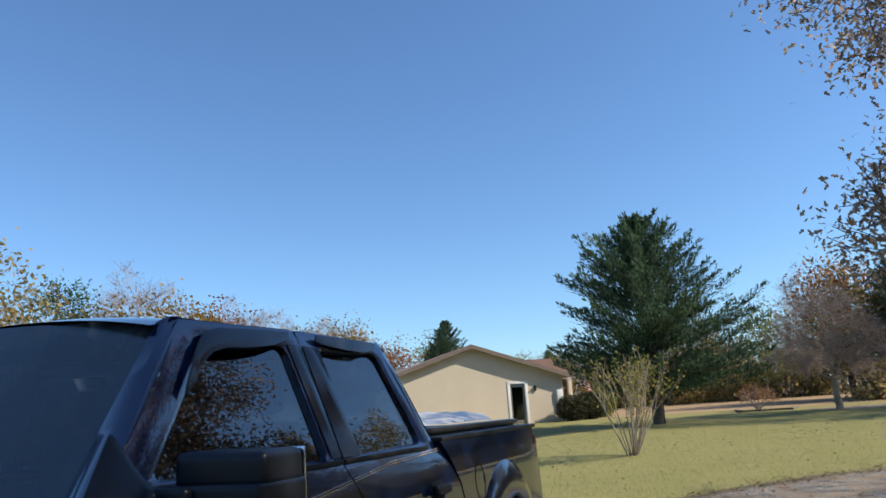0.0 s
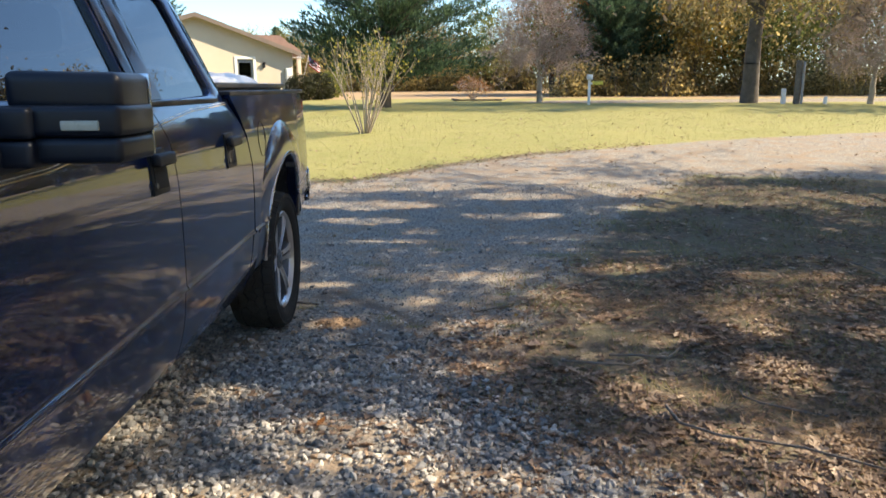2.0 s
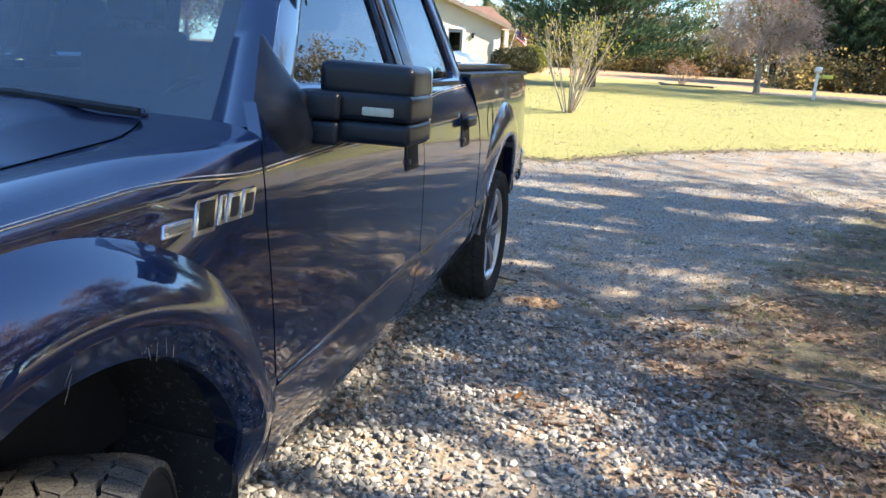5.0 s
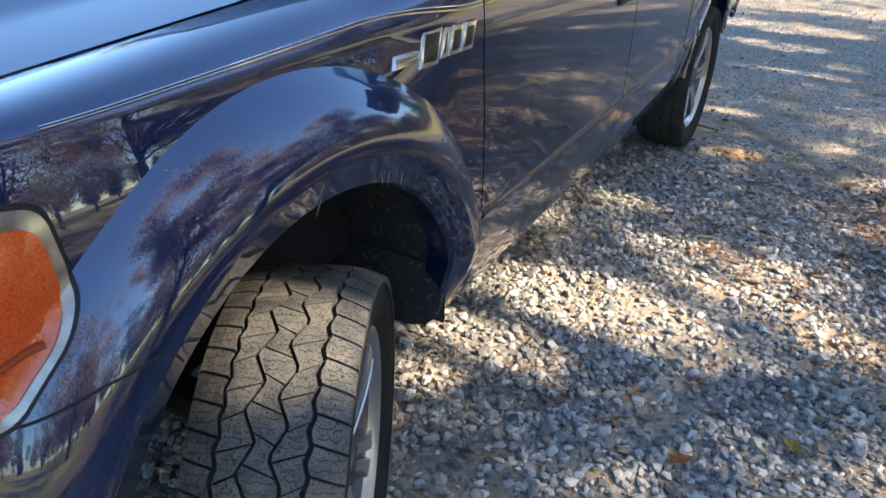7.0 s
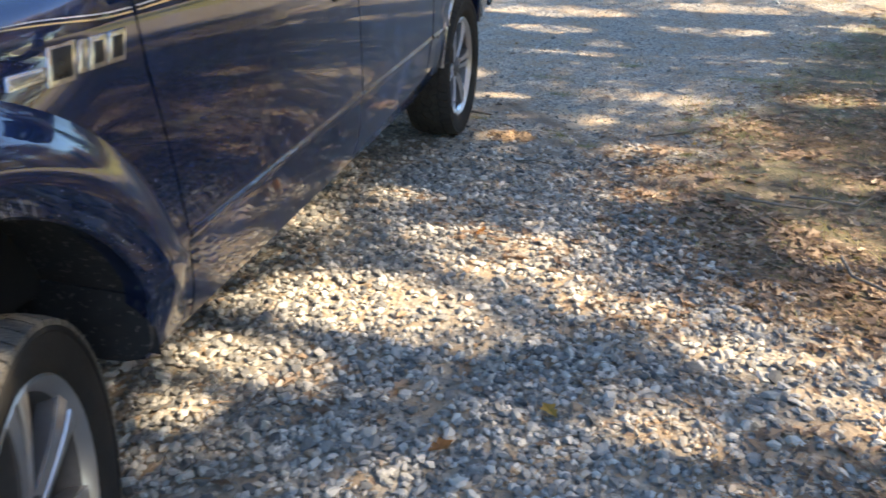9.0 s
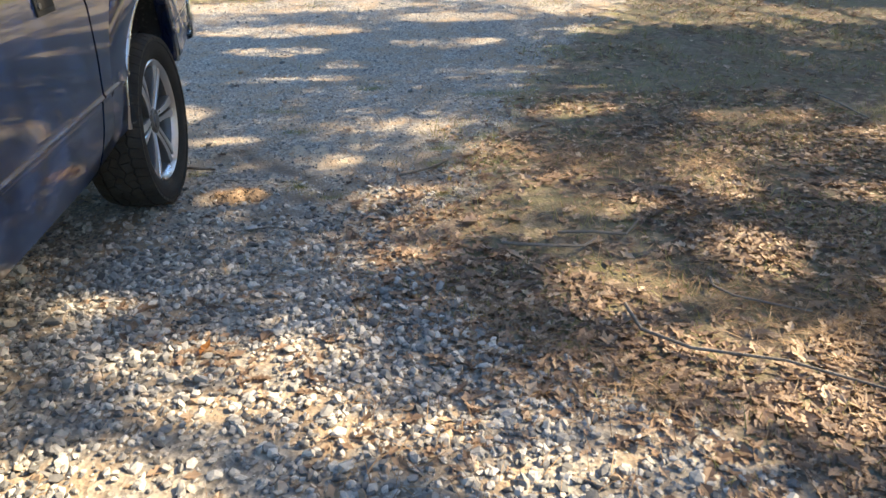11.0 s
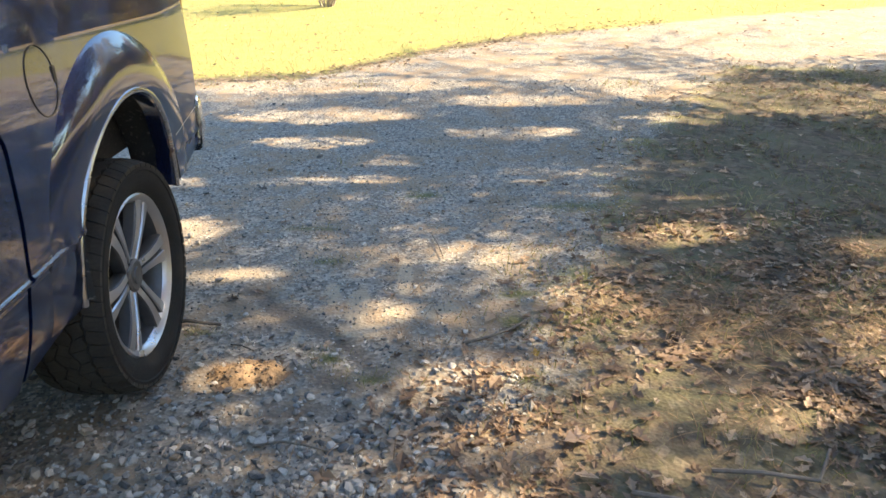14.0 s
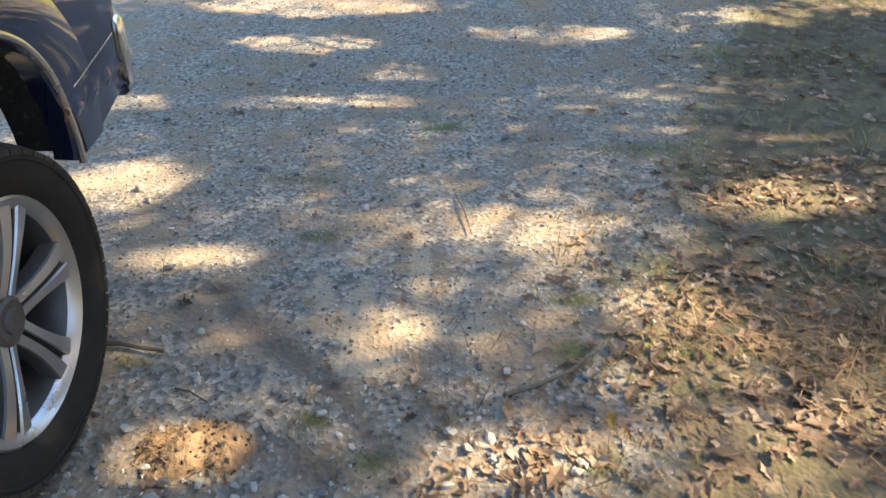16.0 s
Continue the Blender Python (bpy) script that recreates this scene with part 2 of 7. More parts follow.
GREY_METAL = plain("grey_metal", (0.2, 0.2, 0.2), (0.3, 0.3, 0.3), 6, 0.5, metal=0.5)
FLAG_RED = plain("flag_red", (0.4, 0.03, 0.03), (0.5, 0.05, 0.05), 6, 0.8)
FLAG_BLUE = plain("flag_blue", (0.02, 0.03, 0.13), (0.03, 0.05, 0.18), 6, 0.8)
STONE = plain("limestone_chip", (0.22, 0.23, 0.24), (0.36, 0.36, 0.35), 3, 0.85, bump=0.3, fine=120)


def stone_material():
    m, nt, p = shader("gravel_stone")
    g = nt.nodes.new("ShaderNodeNewGeometry")
    o = nt.nodes.new("ShaderNodeObjectInfo")
    a = nt.nodes.new("ShaderNodeMath")
    a.operation = "ADD"
    nt.links.new(g.outputs["Random Per Island"], a.inputs[0])
    nt.links.new(o.outputs["Random"], a.inputs[1])
    f = nt.nodes.new("ShaderNodeMath")
    f.operation = "FRACT"
    nt.links.new(a.outputs[0], f.inputs[0])
    r = ramp_node(nt, f.outputs[0], [(0.0, (0.07, 0.070, 0.070)), (0.30, (0.165, 0.162, 0.155)), (0.6, (0.275, 0.265, 0.245)),
                                     (0.90, (0.46, 0.430, 0.380)), (1.0, (0.27, 0.185, 0.118))])
    n = noise_node(nt, 70, 3)
    nt.links.new(mix_node(nt, n.outputs[0], r.outputs[0], mix_node(nt, 1.0, r.outputs[0], (1.15, 1.12, 1.08), "MULTIPLY")), p.inputs["Base Color"])
    p.inputs["Roughness"].default_value = 0.8
    bump_node(nt, p, n.outputs[0], 0.4, 0.01)
    return m


GRAVEL_STONE = stone_material()


def ground_material():
    """Gravel, leaf litter, dry field and lawn, by the sheet's own cover map."""
    m, nt, p = shader("ground_cover")
    at = nt.nodes.new("ShaderNodeAttribute")
    at.attribute_name = "cover"
    sep = nt.nodes.new("ShaderNodeSeparateColor")
    nt.links.new(at.outputs["Color"], sep.inputs[0])
    edge = noise_node(nt, 2.6, 8.0, 0.7, distortion=0.4)

    def mask(socket, sharp=0.22):
        a = nt.nodes.new("ShaderNodeMath")
        a.operation = "ADD"
        nt.links.new(socket, a.inputs[0])
        b = nt.nodes.new("ShaderNodeMath")
        b.operation = "MULTIPLY_ADD"
        b.inputs[1].default_value, b.inputs[2].default_value = 1.1, -0.55
        nt.links.new(edge.outputs[0], b.inputs[0])
        nt.links.new(b.outputs[0], a.inputs[1])
        return ramp_node(nt, a.outputs[0], [(0.5 - sharp, (0, 0, 0)), (0.5 + sharp, (1, 1, 1))]).outputs[0]

    tc = nt.nodes.new("ShaderNodeTexCoord")

    def cells(scale):
        v = nt.nodes.new("ShaderNodeTexVoronoi")
        v.inputs["Scale"].default_value = scale
        nt.links.new(tc.outputs["Object"], v.inputs["Vector"])
        return v
    big, mid, fine = noise_node(nt, 0.35, 4), noise_node(nt, 3.0, 6, 0.7), noise_node(nt, 45, 4, 0.7)
    # lawn: yellow-green, thin in places
    lawn = mix_node(nt, ramp_node(nt, big.outputs[0], [(0.35, (0, 0, 0)), (0.65, (1, 1, 1))]).outputs[0], (0.235, 0.23, 0.078), (0.305, 0.275, 0.10))
    lawn = mix_node(nt, ramp_node(nt, mid.outputs[0], [(0.45, (0, 0, 0)), (0.8, (1, 1, 1))]).outputs[0], lawn, (0.36, 0.295, 0.145))
    lawn = mix_node(nt, ramp_node(nt, fine.outputs[0], [(0.35, (1, 1, 1)), (0.6, (0, 0, 0))]).outputs[0], lawn, (0.20, 0.19, 0.06))
    # packed fine gravel
    v1 = cells(55)
    grey = ramp_node(nt, v1.outputs["Color"], [(0.0, (0.10, 0.09, 0.076)), (0.5, (0.235, 0.21, 0.176)), (1.0, (0.41, 0.365, 0.30))]).outputs[0]
    dirt = mix_node(nt, fine.outputs[0], (0.17, 0.127, 0.088), (0.35, 0.265, 0.185))
    gravel = mix_node(nt, ramp_node(nt, mid.outputs[0], [(0.47, (0, 0, 0)), (0.58, (1, 1, 1))]).outputs[0], grey, dirt)
    # leaf litter over thin grass
    v2 = cells(19)
    leaf = ramp_node(nt, v2.outputs["Color"], [(0.0, (0.060, 0.043, 0.031)), (0.4, (0.105, 0.077, 0.054)), (0.75, (0.175, 0.128, 0.09)), (1.0, (0.27, 0.205, 0.15))]).outputs[0]
    litter = mix_node(nt, ramp_node(nt, mid.outputs[0], [(0.35, (1, 1, 1)), (0.6, (0, 0, 0))]).outputs[0], leaf, mix_node(nt, fine.outputs[0], (0.075, 0.074, 0.038), (0.165, 0.15, 0.085)))
    field = mix_node(nt, mid.outputs[0], (0.30, 0.19, 0.10), (0.42, 0.29, 0.16))
    c = mix_node(nt, mask(sep.outputs[2]), lawn, field)
    c = mix_node(nt, mask(sep.outputs[1]), c, litter)
    c = mix_node(nt, mask(sep.outputs[0], 0.15), c, gravel)
    at2 = nt.nodes.new("ShaderNodeAttribute")
    at2.attribute_name = "earth"
    sep2 = nt.nodes.new("ShaderNodeSeparateColor")
    nt.links.new(at2.outputs["Color"], sep2.inputs[0])
    c = mix_node(nt, mask(sep2.outputs[2], 0.13), c, mix_node(nt, fine.outputs[0], (0.30, 0.235, 0.165), (0.44, 0.35, 0.25)))
    c = mix_node(nt, mask(sep2.outputs[0], 0.13), c, mix_node(nt, fine.outputs[0], (0.085, 0.068, 0.054), (0.215, 0.172, 0.132)))
    c = mix_node(nt, mask(sep2.outputs[1], 0.13), c, mix_node(nt, fine.outputs[0], (0.055, 0.062, 0.024), (0.16, 0.155, 0.07)))
    nt.links.new(c, p.inputs["Base Color"])
    p.inputs["Roughness"].default_value = 0.92
    p.inputs["Specular IOR Level"].default_value = 0.25
    h = mix_node(nt, 0.5, fine.outputs[0], v1.outputs["Distance"])
    bump_node(nt, p, h, 0.7, 0.014)
    return m


GROUND = ground_material()
OAK_LEAF = leafy("brown_oak_leaf", [(0.0, (0.27, 0.19, 0.145)), (0.45, (0.52, 0.37, 0.26)), (0.7, (0.47, 0.37, 0.23)), (1.0, (0.78, 0.54, 0.34))], trans=0.74)
GREEN_LEAF = leafy("dull_green_leaf", [(0.0, (0.08, 0.11, 0.035)), (0.5, (0.17, 0.19, 0.06)), (1.0, (0.33, 0.30, 0.11))], trans=0.58)
CEDAR_LEAF = leafy("cedar_needles", [(0.0, (0.026, 0.056, 0.036)), (0.5, (0.075, 0.135, 0.080)), (1.0, (0.155, 0.235, 0.130))], trans=0.4)
PINE_LEAF = leafy("pine_needles", [(0.0, (0.030, 0.068, 0.021)), (0.5, (0.075, 0.135, 0.038)), (1.0, (0.135, 0.195, 0.060))], trans=0.35)
YELLOW_LEAF = leafy("yellow_autumn_leaf", [(0.0, (0.20, 0.14, 0.028)), (0.5, (0.352, 0.220, 0.044)), (1.0, (0.495, 0.330, 0.077))])
RUST_LEAF = leafy("rust_autumn_leaf", [(0.0, (0.184, 0.069, 0.023)), (0.5, (0.345, 0.138, 0.040)), (1.0, (0.460, 0.218, 0.069))])
TAN_LEAF = leafy("olive_tan_leaf", [(0.0, (0.20, 0.165, 0.065)), (0.5, (0.42, 0.32, 0.125)), (1.0, (0.64, 0.47, 0.21))], trans=0.64)
SHRUB_LEAF = leafy("yellow_green_leaf", [(0.0, (0.16, 0.17, 0.03)), (0.6, (0.32, 0.30, 0.06)), (1.0, (0.48, 0.38, 0.09))], trans=0.55)
PINK_LEAF = leafy("pinkish_brown_leaf", [(0.0, (0.28, 0.21, 0.18)), (1.0, (0.52, 0.38, 0.32))], trans=0.55)
BUSH_LEAF = leafy("dark_bush_leaf", [(0.0, (0.02, 0.022, 0.01)), (1.0, (0.065, 0.07, 0.022))])
BRIGHT_BUSH_LEAF = leafy("bright_bush_leaf", [(0.0, (0.12, 0.15, 0.02)), (1.0, (0.28, 0.3, 0.05))])
DRY_LEAF = leafy("dry_fallen_leaf", [(0.0, (0.10, 0.062, 0.042)), (0.35, (0.215, 0.134, 0.088)), (0.75, (0.36, 0.235, 0.155)), (1.0, (0.54, 0.41, 0.30))], trans=0.3)
STRAW = leafy("pine_straw", [(0.0, (0.14, 0.075, 0.035)), (1.0, (0.36, 0.22, 0.11))], trans=0.1)
BLADE = leafy("grass_blade", [(0.0, (0.15, 0.16, 0.05)), (0.6, (0.29, 0.265, 0.1)), (1.0, (0.44, 0.36, 0.18))], trans=0.3)


# ---- builders ----
def mesh_object(name, verts, faces, material, parent=None, label="", smooth=True, sharp=38):
    me = bpy.data.meshes.new(name)
    me.from_pydata([tuple(v) for v in verts], [], [tuple(f) for f in faces])
    me.update()
    if smooth:
        me.polygons.foreach_set("use_smooth", [True] * len(me.polygons))
        if sharp:
            me.set_sharp_from_angle(angle=radians(sharp))
    me.materials.append(material)
    ob = new(name, me)
    if parent is not None:
        ob.parent = parent
    if label:
        tagged(ob, label)
    return ob


def part(name, bm, material, parent, label="", smooth=True):
    """Links a bmesh as one mesh under a thing or a part."""
    me = bpy.data.meshes.new(name)
    bmesh.ops.recalc_face_normals(bm, faces=bm.faces)
    bm.to_mesh(me)
    bm.free()
    if smooth:
        me.polygons.foreach_set("use_smooth", [True] * len(me.polygons))
        me.set_sharp_from_angle(angle=radians(38))
    me.materials.append(material)
    ob = new(name, me)
    ob.parent = parent
    if label:
        tagged(ob, label)
    return ob


def thing(name, label, category, group="", at=(0, 0, 0), rz=0.0):
    e = new(name)
    e.matrix_world = pose(*at, 0, 0, rz)
    e.empty_display_size = 0.2
    return tagged(e, label, category, group)


def rbox(lo, hi, bevel=0.01, segs=2, shape=None):
    """A rounded box as a bmesh; shape moves each corner."""
    bm = bmesh.new()
    bmesh.ops.create_cube(bm, size=1)
    for v in bm.verts:
        c = Vector([(a + b) / 2 + (b - a) * k for a, b, k in zip(lo, hi, v.co)])
        v.co = shape(c) if shape else c
    if bevel:
        bmesh.ops.bevel(bm, geom=list(bm.edges), offset=bevel, segments=segs, profile=0.6, affect="EDGES")
    return bm


def join(*bms):
    out = bmesh.new()
    for b in bms:
        me = bpy.data.meshes.new("tmp")
        b.to_mesh(me)
        b.free()
        out.from_mesh(me)
        bpy.data.meshes.remove(me)
    return out


def tube(points, radius, sides=8, closed=False):
    """A tube through points as a bmesh; radius may be a list."""
    bm = bmesh.new()
    rings = []
    n = len(points)
    for i, q in enumerate(points):
        a, b = Vector(points[i - 1] if i or closed else q), Vector(points[(i + 1) % n] if i < n - 1 or closed else q)
        d = (b - a).normalized()
        u = d.orthogonal().normalized() if i == 0 else (u - d * u.dot(d)).normalized()
        w = d.cross(u)
        r = radius[i] if isinstance(radius, (list, tuple)) else radius
        rings.append([bm.verts.new(Vector(q) + r * (u * math.cos(k) + w * math.sin(k))) for k in np.linspace(0, 2 * math.pi, sides, endpoint=False)])
    for i in range(n if closed else n - 1):
        p, q = rings[i], rings[(i + 1) % n]
        for k in range(sides):
            bm.faces.new((p[k], p[(k + 1) % sides], q[(k + 1) % sides], q[k]))
    if not closed:
        bm.faces.new(rings[0][::-1])
        bm.faces.new(rings[-1])
    return bm


def grid(us, vs, fn):
    verts = [fn(u, v) for u in us for v in vs]
    n = len(vs)
    faces = [(i * n + j, (i + 1) * n + j, (i + 1) * n + j + 1, i * n + j + 1) for i in range(len(us) - 1) for j in range(n - 1)]
    return verts, faces


def lathe(profile, steps, axis_x=0.0):
    """A ring about the x axis from (u, r) points."""
    n = len(profile)
    verts, faces = [], []
    for a in np.linspace(0, 2 * math.pi, steps, endpoint=False):
        verts += [(axis_x + u, r * math.cos(a), r * math.sin(a)) for u, r in profile]
    for i in range(steps):
        k = (i + 1) % steps
        faces += [(i * n + j, i * n + j + 1, k * n + j + 1, k * n + j) for j in range(n - 1)]
    return verts, faces


# ---- pickup truck: front axle over y = -0.125, rear axle over y = 3.68, nose towards -y ----
FRONT_Y, REAR_Y, AXLE_Z = -0.125, 3.68, 0.41
# how far the side leans in, in degrees at each height
CAB_LEAN = [(0.40, -26), (0.52, -14), (0.62, -6), (0.70, -2.5), (0.80, -1.2), (0.95, -0.4), (1.06, 0.9), (1.13, 2.2), (1.20, 3.6), (1.26, 6.2), (1.32, 12), (1.38, 19), (1.44, 25), (1.60, 27)]
BED_LEAN = CAB_LEAN[:9] + [(1.28, 4.5), (1.36, 7), (1.44, 11), (1.60, 14)]


def section(leans, at_crest=0.984):
    """Half widths by height, with the low crease standing a little proud."""
    zs = np.arange(0.36, 1.60, 0.002)
    lean = np.radians(np.interp(zs, [q[0] for q in leans], [q[1] for q in leans]))
    x = -np.cumsum(np.tan(lean)) * 0.002
    x += at_crest - x.max()
    return [(float(z), float(w) - 0.007 * max(0.0, min(1.0, (0.702 - z) / 0.007)) + 0.010 * math.exp(-((z - 0.709) / 0.010) ** 2)) for z, w in zip(zs, x)]


CAB_PROFILE, BED_PROFILE = section(CAB_LEAN), section(BED_LEAN)


def smoothed(profile):
    """The section as a fair curve, kept sharp only along the low crease."""
    zs = np.arange(0.36, 1.58, 0.002)
    x = np.interp(zs, [q[0] for q in profile], [q[1] for q in profile])
    k = np.exp(-0.5 * (np.arange(-45, 46) * 0.002 / 0.022) ** 2)
    fair = np.convolve(np.pad(x, 45, mode="edge"), k / k.sum(), mode="valid")
    keep = np.exp(-((zs - 0.706) / 0.022) ** 4)
    return zs, x * keep + fair * (1 - keep)


SECTIONS = {"bed": smoothed(BED_PROFILE), "cab": smoothed(CAB_PROFILE)}
ARCHES = {"front": (-0.138, 0.535, 0.513, 0.712), "rear": (3.69, 0.65, 0.445, 0.645)}


def seam_shift(y, z):
    """The door cuts lean: they run back below the belt line and forward at the front."""
    a = float(np.interp(z, [0.5, 0.85, 1.15, 1.30, 1.43], [0.0, -0.03, -0.065, -0.06, -0.02]))
    b = float(np.interp(z, [0.45, 1.15, 1.30, 1.43], [0.085, 0.085, 0.07, 0.0]))
    c = float(np.interp(z, [0.45, 0.9, 1.1, 1.25, 1.38, 1.46], [0.18, 0.235, 0.24, 0.19, 0.08, 0.0]))
    return y + float(np.interp(y, [-0.2, 0.6135, 1.79, 2.72, 3.2], [0.0, a, b, c, 0.0]))



FLARE_BAND = {"front": 0.30, "rear": 0.22}
FLARE_OUT = {"front": 0.075, "rear": 0.038}


def leg_fade(z, arch):
    """The flares sink back into the body below the middle of the wheel."""
    low, high = (0.45, 0.75) if arch == "front" else (0.84, 1.12)
    t = max(0.0, min(1.0, (z - low) / (high - low)))
    return 0.12 + 0.88 * t * t * (3 - 2 * t)


def arch_distance(y, z, arch):
    c, zc = ARCHES[arch][:2]
    return math.hypot(y - c, max(z - zc, 0.0))


ROLL_Z = 1.250


def shoulder(y):
    """How far the wing has taken on the door's section, 0 to 1 towards the door."""
    t = max(0.0, min(1.0, (y - 0.10) / 0.40))
    return t * t * (3 - 2 * t)


def base_x(y, z, kind):
    """Half width of the body at a height."""
    zz = z - 0.02 * (y - 0.6) * max(0.0, min(1.0, (1.0 - z) / 0.2))
    x = float(np.interp(zz, *SECTIONS["bed" if kind == "bed" else "cab"]))
    if kind == "fender":
        x -= 0.6 * max(0.0, min(z, ROLL_Z) - 1.02) ** 2 * (1 - shoulder(y))
    if kind == "fender" and y < -0.42:
        x -= 0.42 * (-0.42 - y) ** 2 + 0.9 * max(0, -0.72 - y) ** 2
    if kind == "bed" and y > 4.2:
        x -= 0.10 * (y - 4.2) ** 2
    return x


def flare_k(d, arch):
    """How far out the flare stands at a distance from the wheel's middle, 0 to 1."""
    _, _, lip, outer = ARCHES[arch]
    mid = lip + FLARE_BAND[arch] * (outer - lip)
    if d < mid:
        return 1.0 - (0.34 if arch == "front" else 0.0) * (mid - d) / (mid - lip)
    return 0.0 if d >= outer else 1 - ((d - mid) / (outer - mid)) ** 2


def side_x(y, z, kind):
    """Half width of the body with the wheel flares."""
    x = base_x(y, z, kind)
    for name in ARCHES:
        k = flare_k(arch_distance(y, z, name), name)
        x += (max(0.0, 0.985 - x) * k * 0.8 + FLARE_OUT[name] * k) * leg_fade(z, name)
    return x


def flare(arch, kind, parent, mirror, label=""):
    """The swollen rim round a wheel opening: crease, rounded shelf, flat band, turned-in lip."""
    c, zc, lip, outer = ARCHES[arch]
    mid = lip + FLARE_BAND[arch] * (outer - lip)
    ds = [outer + 0.004] + [mid + (outer - mid) * k for k in np.linspace(1, 0, 14)] + list(np.linspace(mid, lip, 7))[1:]
    low_a, low_b = (0.62, 0.47) if arch == "front" else (0.52, 0.64)
    path = [(-1, 0, z) for z in np.linspace(low_a, zc, 7)[:-1]] + [(math.cos(a), math.sin(a), zc) for a in np.linspace(math.pi, 0, 61)] + [(1, 0, z) for z in np.linspace(zc, low_b, 7)[1:]]
    verts, faces, n = [], [], len(ds) + 2
    for i, (dy, dz, z0) in enumerate(path):
        for k, d in enumerate(ds):
            y, z = c + dy * d, z0 + dz * d
            x = base_x(y, min(z, 1.24), kind) - (0.004 if k == 0 else 0)
            q = flare_k(d, arch)
            if arch == "front" and z > 1.24 and k < 3:
                x -= 0.4 * (z - 1.24)
            verts.append((mirror * (x + (max(0.0, 0.985 - x) * q * 0.8 + FLARE_OUT[arch] * q) * leg_fade(z, arch)), y, z))
        x, y, z = verts[-1]
        verts += [(x - mirror * 0.012, y + dy * -0.006, z + dz * -0.006), (x - mirror * 0.07, y, z)]
        if i:
            for k in range(n - 1):
                f = (n * i - n + k, n * i - n + k + 1, n * i + k + 1, n * i + k)
                faces.append(f if mirror > 0 else f[::-1])
    return mesh_object("wheel_flare", verts, faces, PAINT, parent, label, sharp=16)


def bed_bottom(y):
    return float(np.interp(y, [2.7, 3.2, 3.3, 4.1, 4.55], [0.46, 0.52, 0.52, 0.61, 0.71]))


def panel(name, ys, zs, kind, parent, label="", arch=None, over=None, mirror=1):
    """A skin panel of the body side with a turned-in edge and the wheel opening cut out."""
    ny, nz = len(ys), len(zs)
    yz = [[float(y), float(z)] for y in ys for z in zs]
    if kind == "bed":
        for q in yz:
            low = bed_bottom(q[0])
            q[1] = low + (q[1] - 0.44) * (1.46 - low) / 1.02
    inside = [False] * len(yz)
    if arch:
        c, zc, lip, _ = ARCHES[arch]
        lip += 0.03
        inside = [arch_distance(y, z, arch) < lip for y, z in yz]
    faces = [(i * nz + j, (i + 1) * nz + j, (i + 1) * nz + j + 1, i * nz + j + 1) for i in range(ny - 1) for j in range(nz - 1)]
    faces = [f for f in faces if not all(inside[k] for k in f)]
    if arch:
        for k in {k for f in faces for k in f if inside[k]}:
            y, z = yz[k]
            dz = max(z - zc, 0.0)
            d = math.hypot(y - c, dz) or 1e-6
            s = lip / d
            yz[k] = [c + (y - c) * s, zc + dz * s if z > zc else z]
    verts = [Vector((base_x(y, z, kind), seam_shift(y, z), z)) for y, z in yz]
    if over:
        for i in range(ny):
            for j in range(nz):
                verts[i * nz + j] = Vector(over(verts[i * nz + j]))
    used = {}
    for f in faces:
        for a, b in zip(f, f[1:] + f[:1]):
            used[(a, b)] = used.get((a, b), 0) + 1
    edge = [e for e in used if (e[1], e[0]) not in used]
    inner = {}
    for a, b in edge:
        for k in (a, b):
            if k not in inner:
                inner[k] = len(verts)
                verts.append(verts[k] + Vector((-0.035, 0, 0)))
    faces = faces + [(b, a, inner[a], inner[b]) for a, b in edge]
    keep = sorted({k for f in faces for k in f})
    at = {k: i for i, k in enumerate(keep)}
    if mirror < 0:
        faces = [f[::-1] for f in faces]
    return mesh_object(name, [(verts[k].x * mirror, verts[k].y, verts[k].z) for k in keep], [[at[k] for k in f] for f in faces], PAINT, parent, label, sharp=55)


def hood_z(x, y):
    """Height of the bonnet, with its raised middle."""
    side = 1.325 + 0.085 * y - 0.28 * max(0, -0.62 - y) ** 1.6
    dome = 0.035 * (1 - (abs(x) / 0.75) ** 2) + 0.018 * (lambda t: t * t * (3 - 2 * t))(max(0.0, min(1.0, (0.56 - abs(x)) / 0.16)))
    return side + dome * max(0.2, min(1.0, (y + 0.95) / 0.5))


def hood_half(y):
    """Half width of the bonnet: drawn in at the nose, and cut in at the rear corners."""
    return 0.7455 - 0.25 * max(0, -0.55 - y) ** 2 - 0.13 * max(0.0, (y - 0.32) / 0.28) ** 1.4


def fender_over(v):
    """Rolls the top of the front wing over to the bonnet's edge."""
    x, y, z = v
    if z <= ROLL_Z:
        return v
    a = min(1.0, (z - ROLL_Z) / (1.5 - ROLL_Z)) * math.pi / 2
    xs = base_x(y, ROLL_Z, "fender")
    inner = hood_half(y) + 0.0012
    top = hood_z(inner, y) - 0.003
    zs = min(ROLL_Z, top - 0.01)
    rolled = Vector((inner + (xs - inner) * math.cos(a), y, zs + (top - zs) * math.sin(a) + 0.014 * math.sin(2 * a)))
    w = shoulder(y)
    if w == 0:
        return rolled
    # section that stands up like the door and turns over sharply
    zt = top - 0.045
    if z < zt:
        upright = Vector((base_x(y, z, "cab"), y, z))
    else:
        b = (z - zt) / (1.5 - zt) * math.pi / 2
        xt = base_x(y, zt, "cab")
        upright = Vector((inner + (xt - inner) * math.cos(b) ** 0.8, y, zt + 0.045 * math.sin(b) ** 0.8))
    return rolled.lerp(upright, w)


